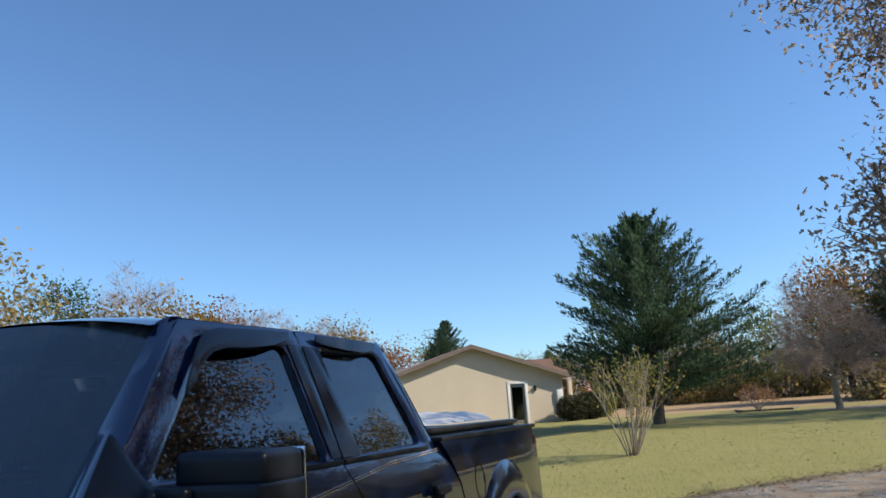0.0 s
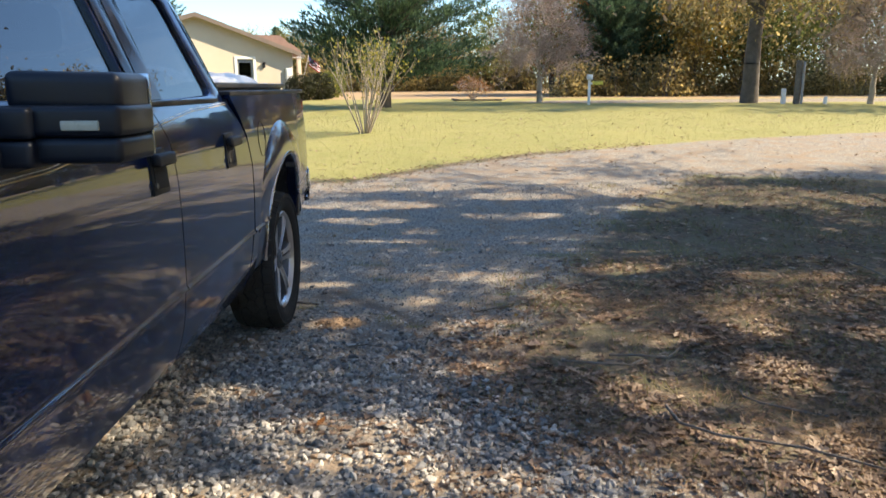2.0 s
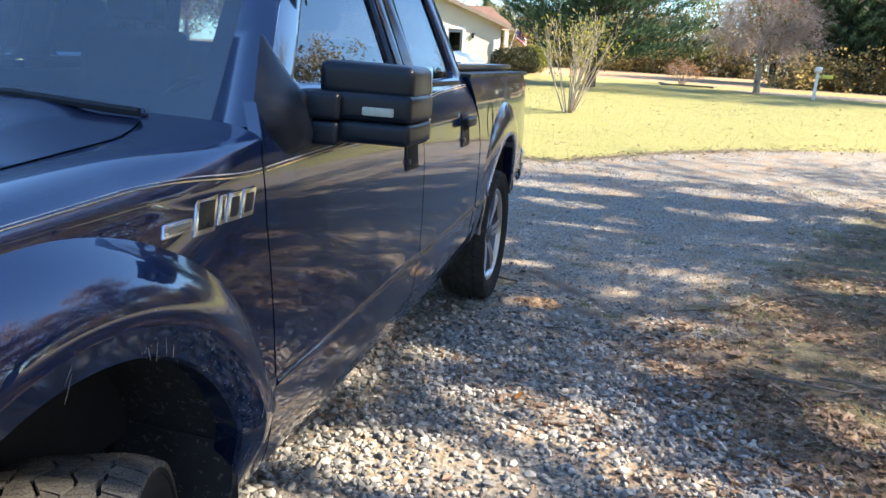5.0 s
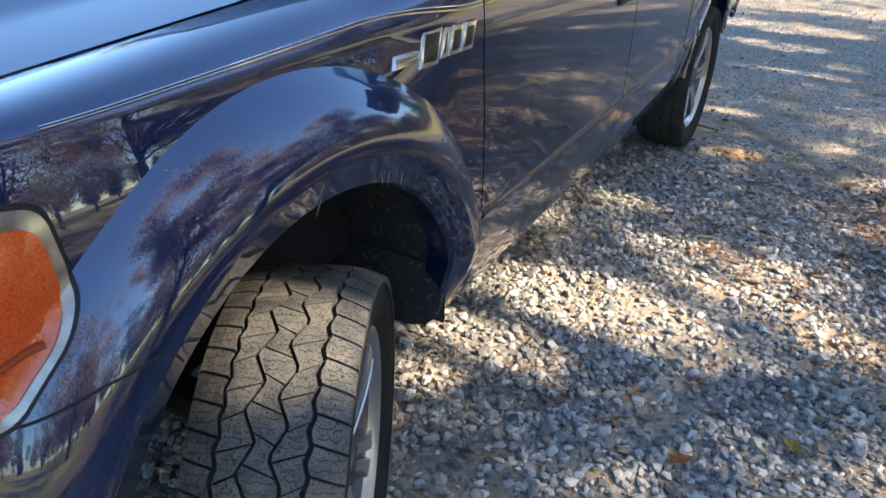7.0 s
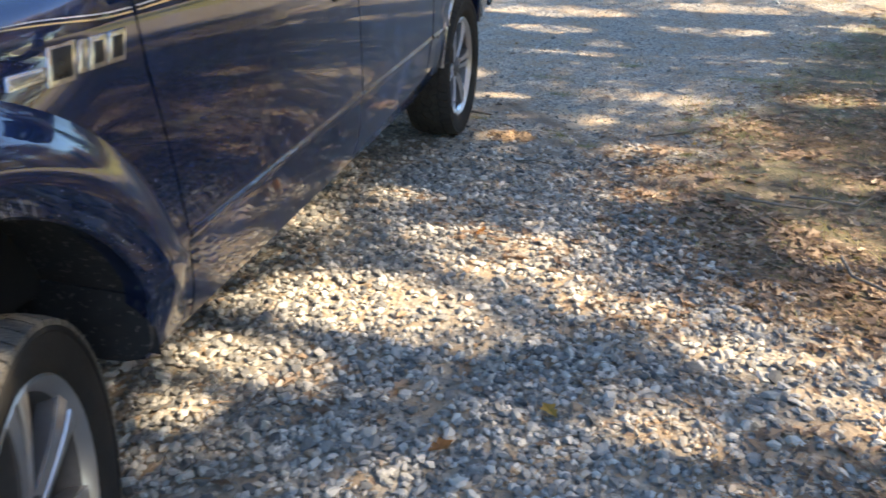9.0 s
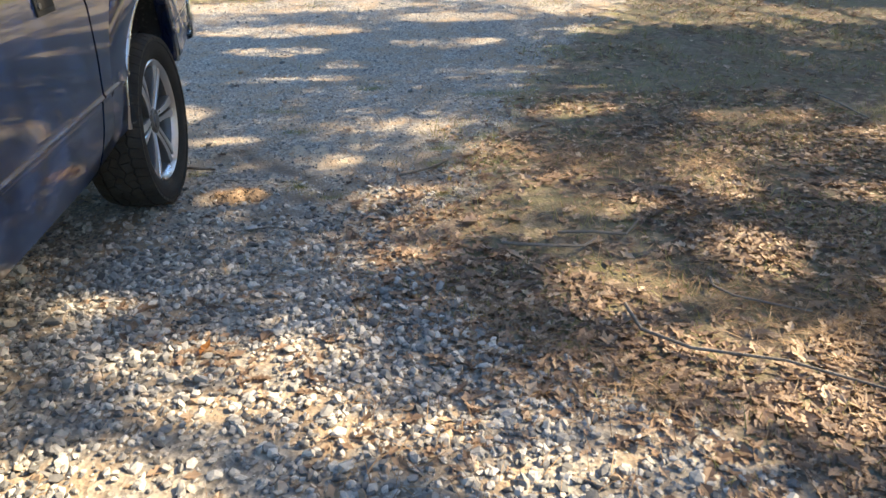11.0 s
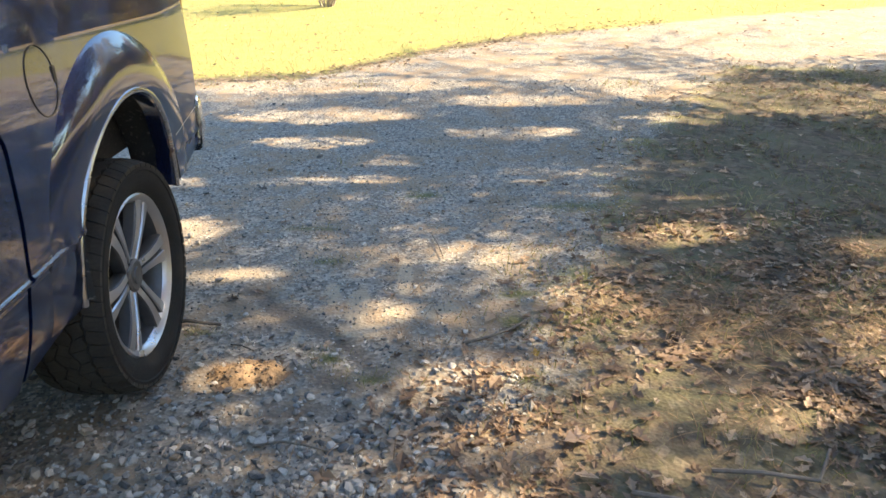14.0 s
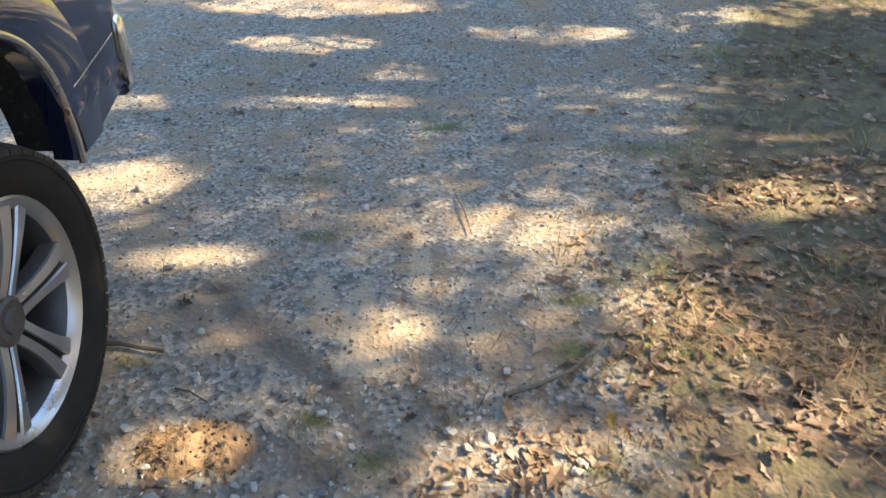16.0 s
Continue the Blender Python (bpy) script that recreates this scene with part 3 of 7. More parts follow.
def ribbon(name, ys, z_of, width, lift, material, parent, kind, label="", over=None):
    """A thin painted line that follows the body side."""
    verts, faces = [], []
    for i, y in enumerate(ys):
        for k, dz in enumerate((-width / 2, width / 2)):
            z = z_of(y) + dz
            v = Vector((side_x(y, z, kind), y, z))
            v = Vector(over(v)) if over else v
            verts.append((v.x + lift, v.y, v.z + (lift if over and z > 1.24 else 0)))
        if i:
            faces.append((2 * i - 2, 2 * i, 2 * i + 1, 2 * i - 1))
    return mesh_object(name, verts, faces, material, parent, label)


truck = thing("pickup_truck", "dusty dark navy crew cab pickup truck parked on gravel", "pickup truck")
SIDE_Z = list(np.linspace(0.44, 0.69, 10)) + [0.694, 0.698] + list(np.linspace(0.705, 0.79, 18)) + list(np.linspace(0.81, 1.43, 34))
FENDER_Z = list(np.linspace(0.44, 0.79, 20)) + list(np.linspace(0.80, 1.5, 60))
BED_Z = list(np.linspace(0.44, 0.69, 10)) + [0.694, 0.698] + list(np.linspace(0.705, 0.80, 22)) + list(np.linspace(0.81, 1.46, 62))
for mirror in (1, -1):
    panel("front_fender", np.linspace(-0.93, 0.610, 100), FENDER_Z, "fender", truck, "front wing with flared arch, scuffed and chipped" if mirror > 0 else "", "front", fender_over, mirror)
    door_f = panel("front_door", np.linspace(0.617, 1.788, 50), SIDE_Z, "cab", truck, "", None, None, mirror)
    door_r = panel("rear_door", np.linspace(1.795, 2.708, 40), SIDE_Z, "cab", truck, "", None, None, mirror)
    bed = panel("bed_side", np.linspace(2.730, 4.565, 110), BED_Z, "bed", truck, "", "rear", None, mirror)
    flare("front", "fender", truck, mirror, "painted wheel flare with stone chips" if mirror > 0 else "")
    flare("rear", "bed", truck, mirror)
    if mirror > 0:
        left_door, left_rear_door, left_bed = door_f, door_r, bed


def tumble(z):
    """Half width of the cab above the belt line."""
    t = (z - 1.42) / (1.94 - 1.42)
    return 0.928 - 0.175 * t - 0.03 * max(0, t) ** 3


def loop_points(corners, radius, n=7):
    """A closed outline with rounded corners, in (y, z)."""
    out = []
    m = len(corners)
    for i in range(m):
        p, a, b = Vector(corners[i]), Vector(corners[i - 1]), Vector(corners[(i + 1) % m])
        s, e = p + (a - p).normalized() * radius, p + (b - p).normalized() * radius
        for k in [i_ / (n - 1) for i_ in range(n)]:
            out.append((1 - k) ** 2 * s + 2 * k * (1 - k) * p + k * k * e)
    return out


def frame_ring(name, outer, inner, r_out, r_in, material, parent, mirror, lift=0.0, depth=0.05, label=""):
    """A window surround: a ring with a step in to the pane."""
    o, i = loop_points(outer, r_out), loop_points(inner, r_in)
    n = len(o)
    mid = [a * 0.25 + b * 0.75 for a, b in zip(o, i)]
    verts = []
    for loop, off in ((o, -0.02), (o, lift), (mid, lift + 0.004), (i, lift - 0.006), (i, lift - depth)):
        verts += [((tumble(q.y) + off) * mirror, q.x, q.y) for q in loop]
    faces = []
    for r in range(4):
        for k in range(n):
            f = (r * n + k, r * n + (k + 1) % n, (r + 1) * n + (k + 1) % n, (r + 1) * n + k)
            faces.append(f if mirror < 0 else f[::-1])
    return mesh_object(name, verts, faces, material, parent, label, sharp=40)


def pane(name, loop, parent, material, mirror, off=-0.022, label=""):
    pts = loop_points(loop, 0.03)
    verts = [((tumble(q.y) + off) * mirror, q.x, q.y) for q in pts]
    c = sum(pts, Vector((0, 0))) / len(pts)
    verts.append(((tumble(c.y) + off + 0.006) * mirror, c.x, c.y))
    n = len(pts)
    return mesh_object(name, verts, [((k + 1) % n, k, n) if mirror > 0 else (k, (k + 1) % n, n) for k in range(n)], material, parent, label, sharp=0)


F_OUT = [(0.65, 1.43), (1.125, 1.925), (1.79, 1.945), (1.79, 1.43)]
F_IN = [(0.835, 1.468), (1.205, 1.845), (1.685, 1.873), (1.715, 1.452)]
R_OUT = [(1.796, 1.43), (1.796, 1.945), (2.54, 1.94), (2.712, 1.43)]
R_IN = [(1.945, 1.452), (1.925, 1.873), (2.455, 1.878), (2.575, 1.462)]
for mirror in (1, -1):
    doors = (left_door, left_rear_door) if mirror > 0 else (truck, truck)
    glass = SIDE_GLASS if mirror > 0 else CLEAR_GLASS
    frame_ring("window_frame", F_OUT, F_IN, 0.04, 0.045, PAINT, doors[0], mirror)
    frame_ring("window_frame", R_OUT, R_IN, 0.03, 0.045, PAINT, doors[1], mirror)
    pane("window_pane", F_IN, doors[0], glass, mirror, label="dark tinted door glass")
    pane("window_pane", R_IN, doors[1], glass, mirror, label="dark tinted door glass")


def visor(lo_hi, parent):
    """A smoked wind deflector that leans out over the top of a door window."""
    verts, faces = [], []
    for i, (y, z) in enumerate(lo_hi):
        x = tumble(z)
        k = min(1.0, 0.15 + 0.3 * min(i, 2 * (len(lo_hi) - 1 - i)))
        verts += [(x + 0.004, y, z + 0.045), (x + 0.004 + 0.018 * k, y, z + 0.045 - 0.017 * k), (x + 0.004 + 0.036 * k, y, z + 0.02 - 0.042 * k), (x + 0.003 + 0.032 * k, y, z + 0.018 - 0.042 * k), (x + 0.002, y, z + 0.02)]
        if i:
            for k in range(4):
                faces.append((5 * i - 5 + k, 5 * i - 4 + k, 5 * i + 1 + k, 5 * i + k)[::-1])
    n = len(verts)
    faces += [(0, 1, 2, 3, 4), (n - 1, n - 2, n - 3, n - 4, n - 5)]
    return mesh_object("wind_deflector", verts, faces, SMOKE, parent, "smoked plastic wind deflector")


visor([(1.03, 1.665), (1.08, 1.725), (1.14, 1.795), (1.20, 1.842), (1.28, 1.862), (1.42, 1.870), (1.56, 1.877), (1.70, 1.882)], left_door)
visor([(1.905, 1.886), (2.0, 1.888), (2.15, 1.891), (2.3, 1.891), (2.44, 1.888)], left_rear_door)
# belt trim under the panes
for y0, y1, owner in ((0.93, 1.785, left_door), (1.80, 2.60, left_rear_door)):
    part("belt_trim", rbox((tumble(1.437) - 0.01, y0, 1.430), (tumble(1.437) + 0.012, y1, 1.448), 0.005), PLASTIC, owner)

# dark film on the middle pillar, in two halves with the door gap between
def pillar_trim(lo0, lo1, hi0, hi1, owner):
    def lean(c):
        t = (c.z - 1.452) / 0.428
        a, b = lo0 + (hi0 - lo0) * t, lo1 + (hi1 - lo1) * t
        return Vector((tumble(c.z) + 0.002 + c.x, a + (b - a) * c.y, c.z))
    part("pillar_trim", rbox((0.0, 0, 1.452), (0.006, 1, 1.880), 0.002, 1, lean), SMOKE, owner, "black film on the door pillar")


pillar_trim(1.722, 1.787, 1.694, 1.787, left_door)
pillar_trim(1.799, 1.938, 1.799, 1.918, left_rear_door)

# cab roof, pillars, screens
def roof_fn(u, v):
    x = u * (0.722 - 0.02 * (1 - min(1, (v - 1.06) / 0.4)))
    crown = 0.058 * (1 - abs(u) ** 2.6)
    end = -0.030 * max(0, (1.30 - v) / 0.26) ** 2 - 0.07 * max(0, (v - 2.30) / 0.3) ** 2.2
    return (x, v + 0.0, 1.930 + crown + end)


v, f = grid(np.linspace(-1, 1, 33), np.linspace(1.04, 2.60, 40), roof_fn)
mesh_object("cab_roof", v, f, PAINT, truck)
for s in (1, -1):
    # roof rail between roof skin and door frames
    ys = np.linspace(1.10, 2.58, 24)
    vv, ff = [], []
    for i, y in enumerate(ys):
        e = roof_fn(1, y)
        zt = 1.945 if y < 2.5 else 1.945 - 0.3 * (y - 2.5)
        vv += [(s * tumble(zt - 0.015), y, zt - 0.015), (s * (tumble(zt) - 0.004), y, min(zt + 0.012, e[2] + 0.004)), (s * (e[0] + 0.004), y, e[2] + 0.004), (s * (e[0] - 0.02), y, e[2] + 0.0035)]
        if i:
            ff += [(4 * i - 4 + k, 4 * i - 3 + k, 4 * i + 1 + k, 4 * i + k) for k in range(3)]
    mesh_object("roof_rail", vv, ff if s < 0 else [q[::-1] for q in ff], PAINT, truck)
    # windscreen pillar
    vv, ff = [], []
    for i, t in enumerate(np.linspace(-0.06, 1, 17)):
        yo, zo = 0.62 + 0.53 * t, 1.405 + 0.53 * t
        yi, zi, xi = 0.66 + 0.43 * t, 1.372 + 0.533 * t, 0.765 - 0.085 * t
        xo = tumble(zo) - 0.002
        vv += [(s * (xo - 0.012), yo + 0.035, zo - 0.012), (s * xo, yo, zo), (s * (xo * 0.6 + xi * 0.4 + 0.006), yo * 0.6 + yi * 0.4 - 0.022, zo * 0.6 + zi * 0.4 + 0.008), (s * (xi + 0.012), yi - 0.012, zi + 0.008), (s * xi, yi, zi - 0.004)]
        if i:
            ff += [(5 * i - 5 + k, 5 * i - 4 + k, 5 * i + 1 + k, 5 * i + k) for k in range(4)]
    mesh_object("windscreen_pillar", vv, ff if s < 0 else [q[::-1] for q in ff], PAINT, truck)
    # rear corner of the cab
    vv, ff = [], []
    for i, t in enumerate(np.linspace(0, 1, 16)):
        z = 1.43 + 0.525 * t - 0.03 * max(0, t - 0.8)
        yd = 2.712 - 0.172 * t
        vv += [(s * tumble(z), yd - 0.03, z), (s * (tumble(z) - 0.002), yd + 0.008, z), (s * (tumble(z) - 0.035), yd + 0.075 - 0.02 * t, z), (s * (tumble(z) - 0.12), yd + 0.10 - 0.03 * t, z)]
        if i:
            ff += [(4 * i - 4 + k, 4 * i - 3 + k, 4 * i + 1 + k, 4 * i + k) for k in range(3)]
    mesh_object("cab_corner", vv, ff if s > 0 else [q[::-1] for q in ff], PAINT, truck)


def screen_fn(u, v):
    """Windscreen: u across, v from base to header, bowed forward in the middle."""
    half = 0.765 - 0.085 * v
    x = u * half
    y0, y1 = 0.66 - 0.20 * (1 - u * u), 1.085 - 0.055 * (1 - u * u)
    z0, z1 = 1.350 + 0.025 * (1 - u * u), 1.905 + 0.045 * (1 - u * u)
    return (x, y0 + (y1 - y0) * v, z0 + (z1 - z0) * v)


v, f = grid(np.linspace(-1, 1, 25), np.linspace(0, 1, 13), screen_fn)
mesh_object("windscreen", v, f, SCREEN_GLASS, truck, "clear windscreen with a dark border")
edge = [screen_fn(u, 0.02) for u in np.linspace(-0.98, 0.98, 24)]
band = []
for u in np.linspace(-1, 1, 30):
    for t in (0.0, 0.10 + 0.10 * abs(u) ** 6):
        q = screen_fn(u, t)
        band.append((q[0], q[1] + 0.006, q[2] - 0.005))
mesh_object("screen_border", band, [(2 * i, 2 * i + 2, 2 * i + 3, 2 * i + 1) for i in range(29)], PLASTIC, truck)
for s in (1, -1):
    vv = []
    for t in np.linspace(0, 1, 12):
        for u in (1.0, 0.93):
            q = screen_fn(s * u, t)
            vv.append((q[0], q[1] + 0.006, q[2] - 0.005))
    mesh_object("screen_border", vv, [(2 * i, 2 * i + 2, 2 * i + 3, 2 * i + 1) for i in range(11)], PLASTIC, truck)
v, f = grid(np.linspace(-1, 1, 9), np.linspace(0, 1, 5), lambda u, t: (u * (0.80 - 0.1 * t), 2.80 - 0.15 * t + 0.02 * (1 - u * u), 1.44 + 0.50 * t))
mesh_object("back_window", v, [q[::-1] for q in f], CLEAR_GLASS, truck)

# bonnet, cowl, wipers
v, f = grid(np.linspace(-1, 1, 61), np.linspace(0, 1, 46), lambda u, t: (
    u * hood_half((-0.86 + 0.05 * u * u) + t * (1.34 + 0.11 * abs(u) ** 2.5)),
    (-0.86 + 0.05 * u * u) + t * (1.34 + 0.11 * abs(u) ** 2.5),
    hood_z(u * hood_half((-0.86 + 0.05 * u * u) + t * (1.34 + 0.11 * abs(u) ** 2.5)), (-0.86 + 0.05 * u * u) + t * (1.34 + 0.11 * abs(u) ** 2.5))))
mesh_object("bonnet", v, f, PAINT, truck, sharp=0)
v, f = grid(np.linspace(-1, 1, 25), np.linspace(0, 1, 4), lambda u, t: (u * 0.80, 0.46 + 0.14 * abs(u) ** 2.5 + t * (0.06 + 0.02 * abs(u)), 1.338 + 0.012 * t + 0.02 * (1 - u * u)))
mesh_object("cowl", v, f, PLASTIC, truck)
for x0, x1 in ((0.66, 0.02), (0.08, -0.55)):
    pts = [(x0 + (x1 - x0) * t, 0.52 - 0.03 * math.sin(t * 3) - 0.02 * t, 1.405 + 0.02 * t - 0.03 * abs(t - 0.5)) for t in np.linspace(0, 1, 9)]
    part("wiper", join(tube(pts, 0.011, 6), tube([(p[0], p[1] + 0.03, p[2] - 0.012) for p in pts], 0.007, 6)), PLASTIC, truck)
for s in (1, -1):
    part("fender_gap", rbox((s * 0.7465 - 0.004, -0.6, 1.22), (s * 0.7465 + 0.004, 0.60, 1.245), 0), DARK, truck)

# inner shell so that nothing is seen through the gaps
part("inner_body", join(rbox((-0.86, 0.64, 0.46), (0.86, 2.74, 0.92), 0.02), rbox((-0.70, -0.84, 0.62), (0.70, 0.50, 1.20), 0.02), rbox((-0.86, 0.56, 0.60), (0.86, 0.63, 1.27), 0.01)), DARK, truck)
for s in (1, -1):
    part("door_lining", rbox((s * 0.865 - 0.02, 0.64, 0.50), (s * 0.865 + 0.02, 2.72, 1.40), 0.015), DASH, truck)
part("cab_back", rbox((-0.86, 2.70, 0.60), (0.86, 2.735, 1.42), 0.01), DASH, truck)
part("chassis", join(rbox((-0.50, -0.7, 0.40), (-0.38, 4.55, 0.56), 0.01), rbox((0.38, -0.7, 0.40), (0.50, 4.55, 0.56), 0.01),
                     rbox((-0.6, 1.0, 0.42), (0.6, 2.6, 0.60), 0.02), tube([(-0.8, REAR_Y, 0.41), (0.8, REAR_Y, 0.41)], 0.05),
                     tube([(-0.8, FRONT_Y, 0.41), (0.8, FRONT_Y, 0.41)], 0.05), rbox((-0.16, REAR_Y - 0.14, 0.28), (0.16, REAR_Y + 0.14, 0.55), 0.06)), DARK, truck)
part("bed_floor", join(rbox((-0.72, 2.76, 0.80), (0.72, 4.56, 0.86), 0.01), rbox((-0.93, 2.745, 0.60), (0.93, 2.78, 1.44), 0.005)), DARK, truck)
for s in (1, -1):
    part("wheelhouse", rbox((s * 0.765 - 0.012, 3.05, 0.785), (s * 0.765 + 0.012, 4.46, 1.12), 0.004), LINER, truck, "black inner wheelhouse wall")
    part("bed_wall", rbox((s * 0.83 - 0.03, 2.80, 1.02), (s * 0.83 + 0.03, 4.56, 1.44), 0.01), DARK, truck)

for name in ARCHES:
    c, zc, lip, _ = ARCHES[name]
    for s in (1, -1):
        end_a, end_b = (0.60, 0.47) if name == "front" else (0.54, 0.68)
        prof = [(c - lip - 0.012, end_a)] + [(c + (lip + 0.012) * math.cos(a), zc + (lip + 0.012) * math.sin(a)) for a in np.linspace(math.pi, 0, 25)] + [(c + lip + 0.012, end_b)]
        verts, faces = [], []
        for i, (y, z) in enumerate(prof):
            for x in (0.99, 0.80, 0.58) if name == "front" else (0.99, 0.90, 0.80):
                verts.append((s * x, y, z + 0.01))
            if i:
                faces += [(3 * i - 3 + k, 3 * i - 2 + k, 3 * i + 1 + k, 3 * i + k) for k in range(2)]
        n = len(prof)
        if name == "front":
            faces.append([3 * i + 2 for i in range(n)])
        mesh_object("wheel_liner", verts, faces, LINER, truck, "black wheel liner spattered with dried mud")
guard = [(0.66, 0.66), (0.66, 0.50), (0.69, 0.468), (0.75, 0.456), (0.84, 0.452), (0.90, 0.458), (0.945, 0.474), (0.972, 0.50), (0.985, 0.54), (0.99, 0.60), (0.99, 0.66)]
count = len(guard)
mesh_object("mud_guard", [(x, y, z) for y in (0.365, 0.385) for x, z in guard],
            [list(range(count)), list(range(2 * count - 1, count - 1, -1))] + [(k, k + count, (k + 1) % count + count, (k + 1) % count) for k in range(count)], LINER, truck, "black mud guard streaked with dried mud", smooth=False)

part("wiring_loop", tube([(0.80, 3.84, 0.96), (0.79, 3.89, 0.915), (0.78, 3.95, 0.90), (0.77, 4.01, 0.915), (0.76, 4.05, 0.96)], 0.006, 6), DARK, truck)

# painted lines along the side
for z0, mat_, wid in ((1.274, GOLD, 0.0035), (1.283, SILVER, 0.0026)):
    ribbon("pinstripe", np.linspace(-0.55, 0.545, 70), lambda y: z0 - 0.002 + 0.018 * (y + 0.5) * (1 - shoulder(y)) + 0.023 * (1 - shoulder(y)), wid, 0.0016, mat_, truck, "fender", "thin gold and silver pinstripe", fender_over)
    for y0, y1, kind in ((0.565, 1.81, "cab"), (1.83, 2.72, "cab")):
        ribbon("pinstripe", np.linspace(y0, y1, 40), lambda y: z0 - 1.274 + float(np.interp(y, [0.5, 1.0, 1.4, 2.2, 2.8], [1.272, 1.286, 1.325, 1.400, 1.420])), wid, 0.0016, mat_, truck, kind)
# line between wing and bumper ahead of the wheel
seam = [(y, float(np.interp(y, [-0.8, -0.69, -0.61, -0.54, -0.515, -0.49], [0.92, 0.940, 0.966, 0.977, 0.966, 0.932]))) for y in np.linspace(-0.79, -0.49, 26)]
part("bumper_seam", tube([(side_x(y, z, "fender") - 0.0005, y, z) for y, z in seam], 0.0024, 5), DARK, truck)

# head lamp with its amber corner
def lamp_x(y, z):
    return side_x(y, z, "fender")


lamp_outline = [(-0.588, 1.186), (-0.581, 1.085), (-0.612, 1.035), (-0.705, 0.935), (-0.80, 0.905), (-0.81, 1.16), (-0.69, 1.20)]


def lamp_patch(name, scale, lift, material, parent, label=""):
    c = Vector((-0.71, 1.05))
    pts = [c + (q - c) * scale for q in loop_points(lamp_outline, 0.028)]
    n = len(pts)
    verts = [(lamp_x(q.x, q.y) + lift, q.x, q.y) for q in pts] + [(lamp_x(q.x, q.y) - 0.03, q.x, q.y) for q in pts]
    rings = (0.85, 0.7, 0.55, 0.4, 0.25, 0.1)
    for s in rings:
        verts += [(lamp_x(q.x, q.y) + lift + 0.004 * (1 - s), q.x, q.y) for q in [c + (q - c) * s for q in pts]]
    faces = []
    for k in range(n):
        j = (k + 1) % n
        faces += [(k, j, n + j, n + k), (j, k, 2 * n + k, 2 * n + j)]
        faces += [(i * n + j, i * n + k, i * n + n + k, i * n + n + j) for i in range(2, 1 + len(rings))]
    faces.append([(1 + len(rings)) * n + k for k in range(n)][::-1])
    return mesh_object(name, verts, faces, material, parent, label)


lamp = lamp_patch("headlamp", 1.05, 0.002, PLASTIC, truck, "headlamp with a cloudy rim and amber corner lens")
lamp_patch("lens_rim", 1.0, 0.004, LAMP_RIM, lamp)
lamp_patch("amber_lens", 0.865, 0.012, AMBER, lamp, "orange corner marker lens")
part("reflector_bar", tube([(lamp_x(-0.74 + 0.02 * k, 1.0 + 0.006 * k) + 0.013, -0.74 + 0.02 * k, 1.0 + 0.006 * k) for k in range(6)], 0.006, 6), AMBER_DARK, lamp)
part("headlamp", rbox((-0.93, -0.80, 0.93), (-0.80, -0.60, 1.16), 0.02), LAMP_RIM, truck)
part("front_bumper", join(rbox((-0.90, -1.00, 0.50), (0.90, -0.86, 0.84), 0.05), rbox((0.82, -0.98, 0.52), (0.93, -0.75, 0.80), 0.04), rbox((-0.93, -0.98, 0.52), (-0.82, -0.75, 0.80), 0.04)), CHROME, truck)
part("grille", join(*[rbox((-0.60, -0.93, z), (0.60, -0.87, z + 0.06), 0.012) for z in (0.88, 0.98, 1.08)], rbox((-0.66, -0.90, 0.84), (0.66, -0.84, 1.19), 0.02)), CHROME, truck)

# emblem on the wing: chrome-edged blocks, unlettered
def emblem():
    base = part("wing_emblem", rbox((0, 0, 0), (0.006, 0.30, 0.004), 0), EMBLEM_DARK, truck, "chrome-edged black wing emblem")
    slots = [(-0.006, 0.090, 0.016, 0.042), (0.088, 0.074, 0.002, 0.078), (0.166, 0.028, 0.010, 0.072), (0.197, 0.052, 0.010, 0.072), (0.252, 0.056, 0.010, 0.072)]
    for y, w, z0, z1 in slots:
        # The bar's pale face has the lawn's reflection put into its colour.
        for inset, lift, material, nm in ((0.0, 0.007, CHROME, "emblem_rim"), (0.0105 if y > 0 else 0.006, 0.0088, EMBLEM_BAR_SHEEN if y < 0 else EMBLEM_DARK, "emblem_face")):
            def lean(c, y=y):
                yy = 0.185 + c.y + 0.42 * (c.z - 0.04)
                zz = 1.176 + c.z
                return Vector((side_x(yy, zz, "fender") + c.x, yy, zz))
            part(nm, rbox((-0.004, y + inset, z0 + inset), (lift, y + w - 0.003 - inset, z1 - inset), 0.004 if inset == 0 else 0.002, 2, lean), material, base)
    return base


emblem_ob = emblem()
for q in emblem_ob.data.vertices:
    q.co = Vector((side_x(0.187 + q.co.y, 1.212, "fender") - 0.004 + q.co.x * 0.5, 0.187 + q.co.y * 0.98, 1.212 + q.co.z))

# door handles in dished plates
def handle(y, z, owner):
    def onto(c):
        return Vector((side_x(y + c.y, z + c.z, "cab") + c.x, y + c.y, z + c.z))
    h = part("door_handle", rbox((-0.012, -0.075, -0.105), (0.009, 0.075, 0.055), 0.008, 2, onto), PLASTIC, owner, "black door handle in a black plate")
    part("cup", rbox((0.006, -0.058, -0.085), (0.0105, 0.058, 0.030), 0.004, 2, onto), DARK, h)
    part("grip", rbox((0.016, -0.085, -0.004), (0.046, 0.080, 0.040), 0.013, 3, onto), PLASTIC, h)
    part("lock", tube([onto(Vector((0.0, -0.055, -0.07))), onto(Vector((0.014, -0.055, -0.07)))], 0.011, 12), ALLOY_DARK, h)


handle(1.70, 1.235, left_door)
handle(2.585, 1.235, left_rear_door)

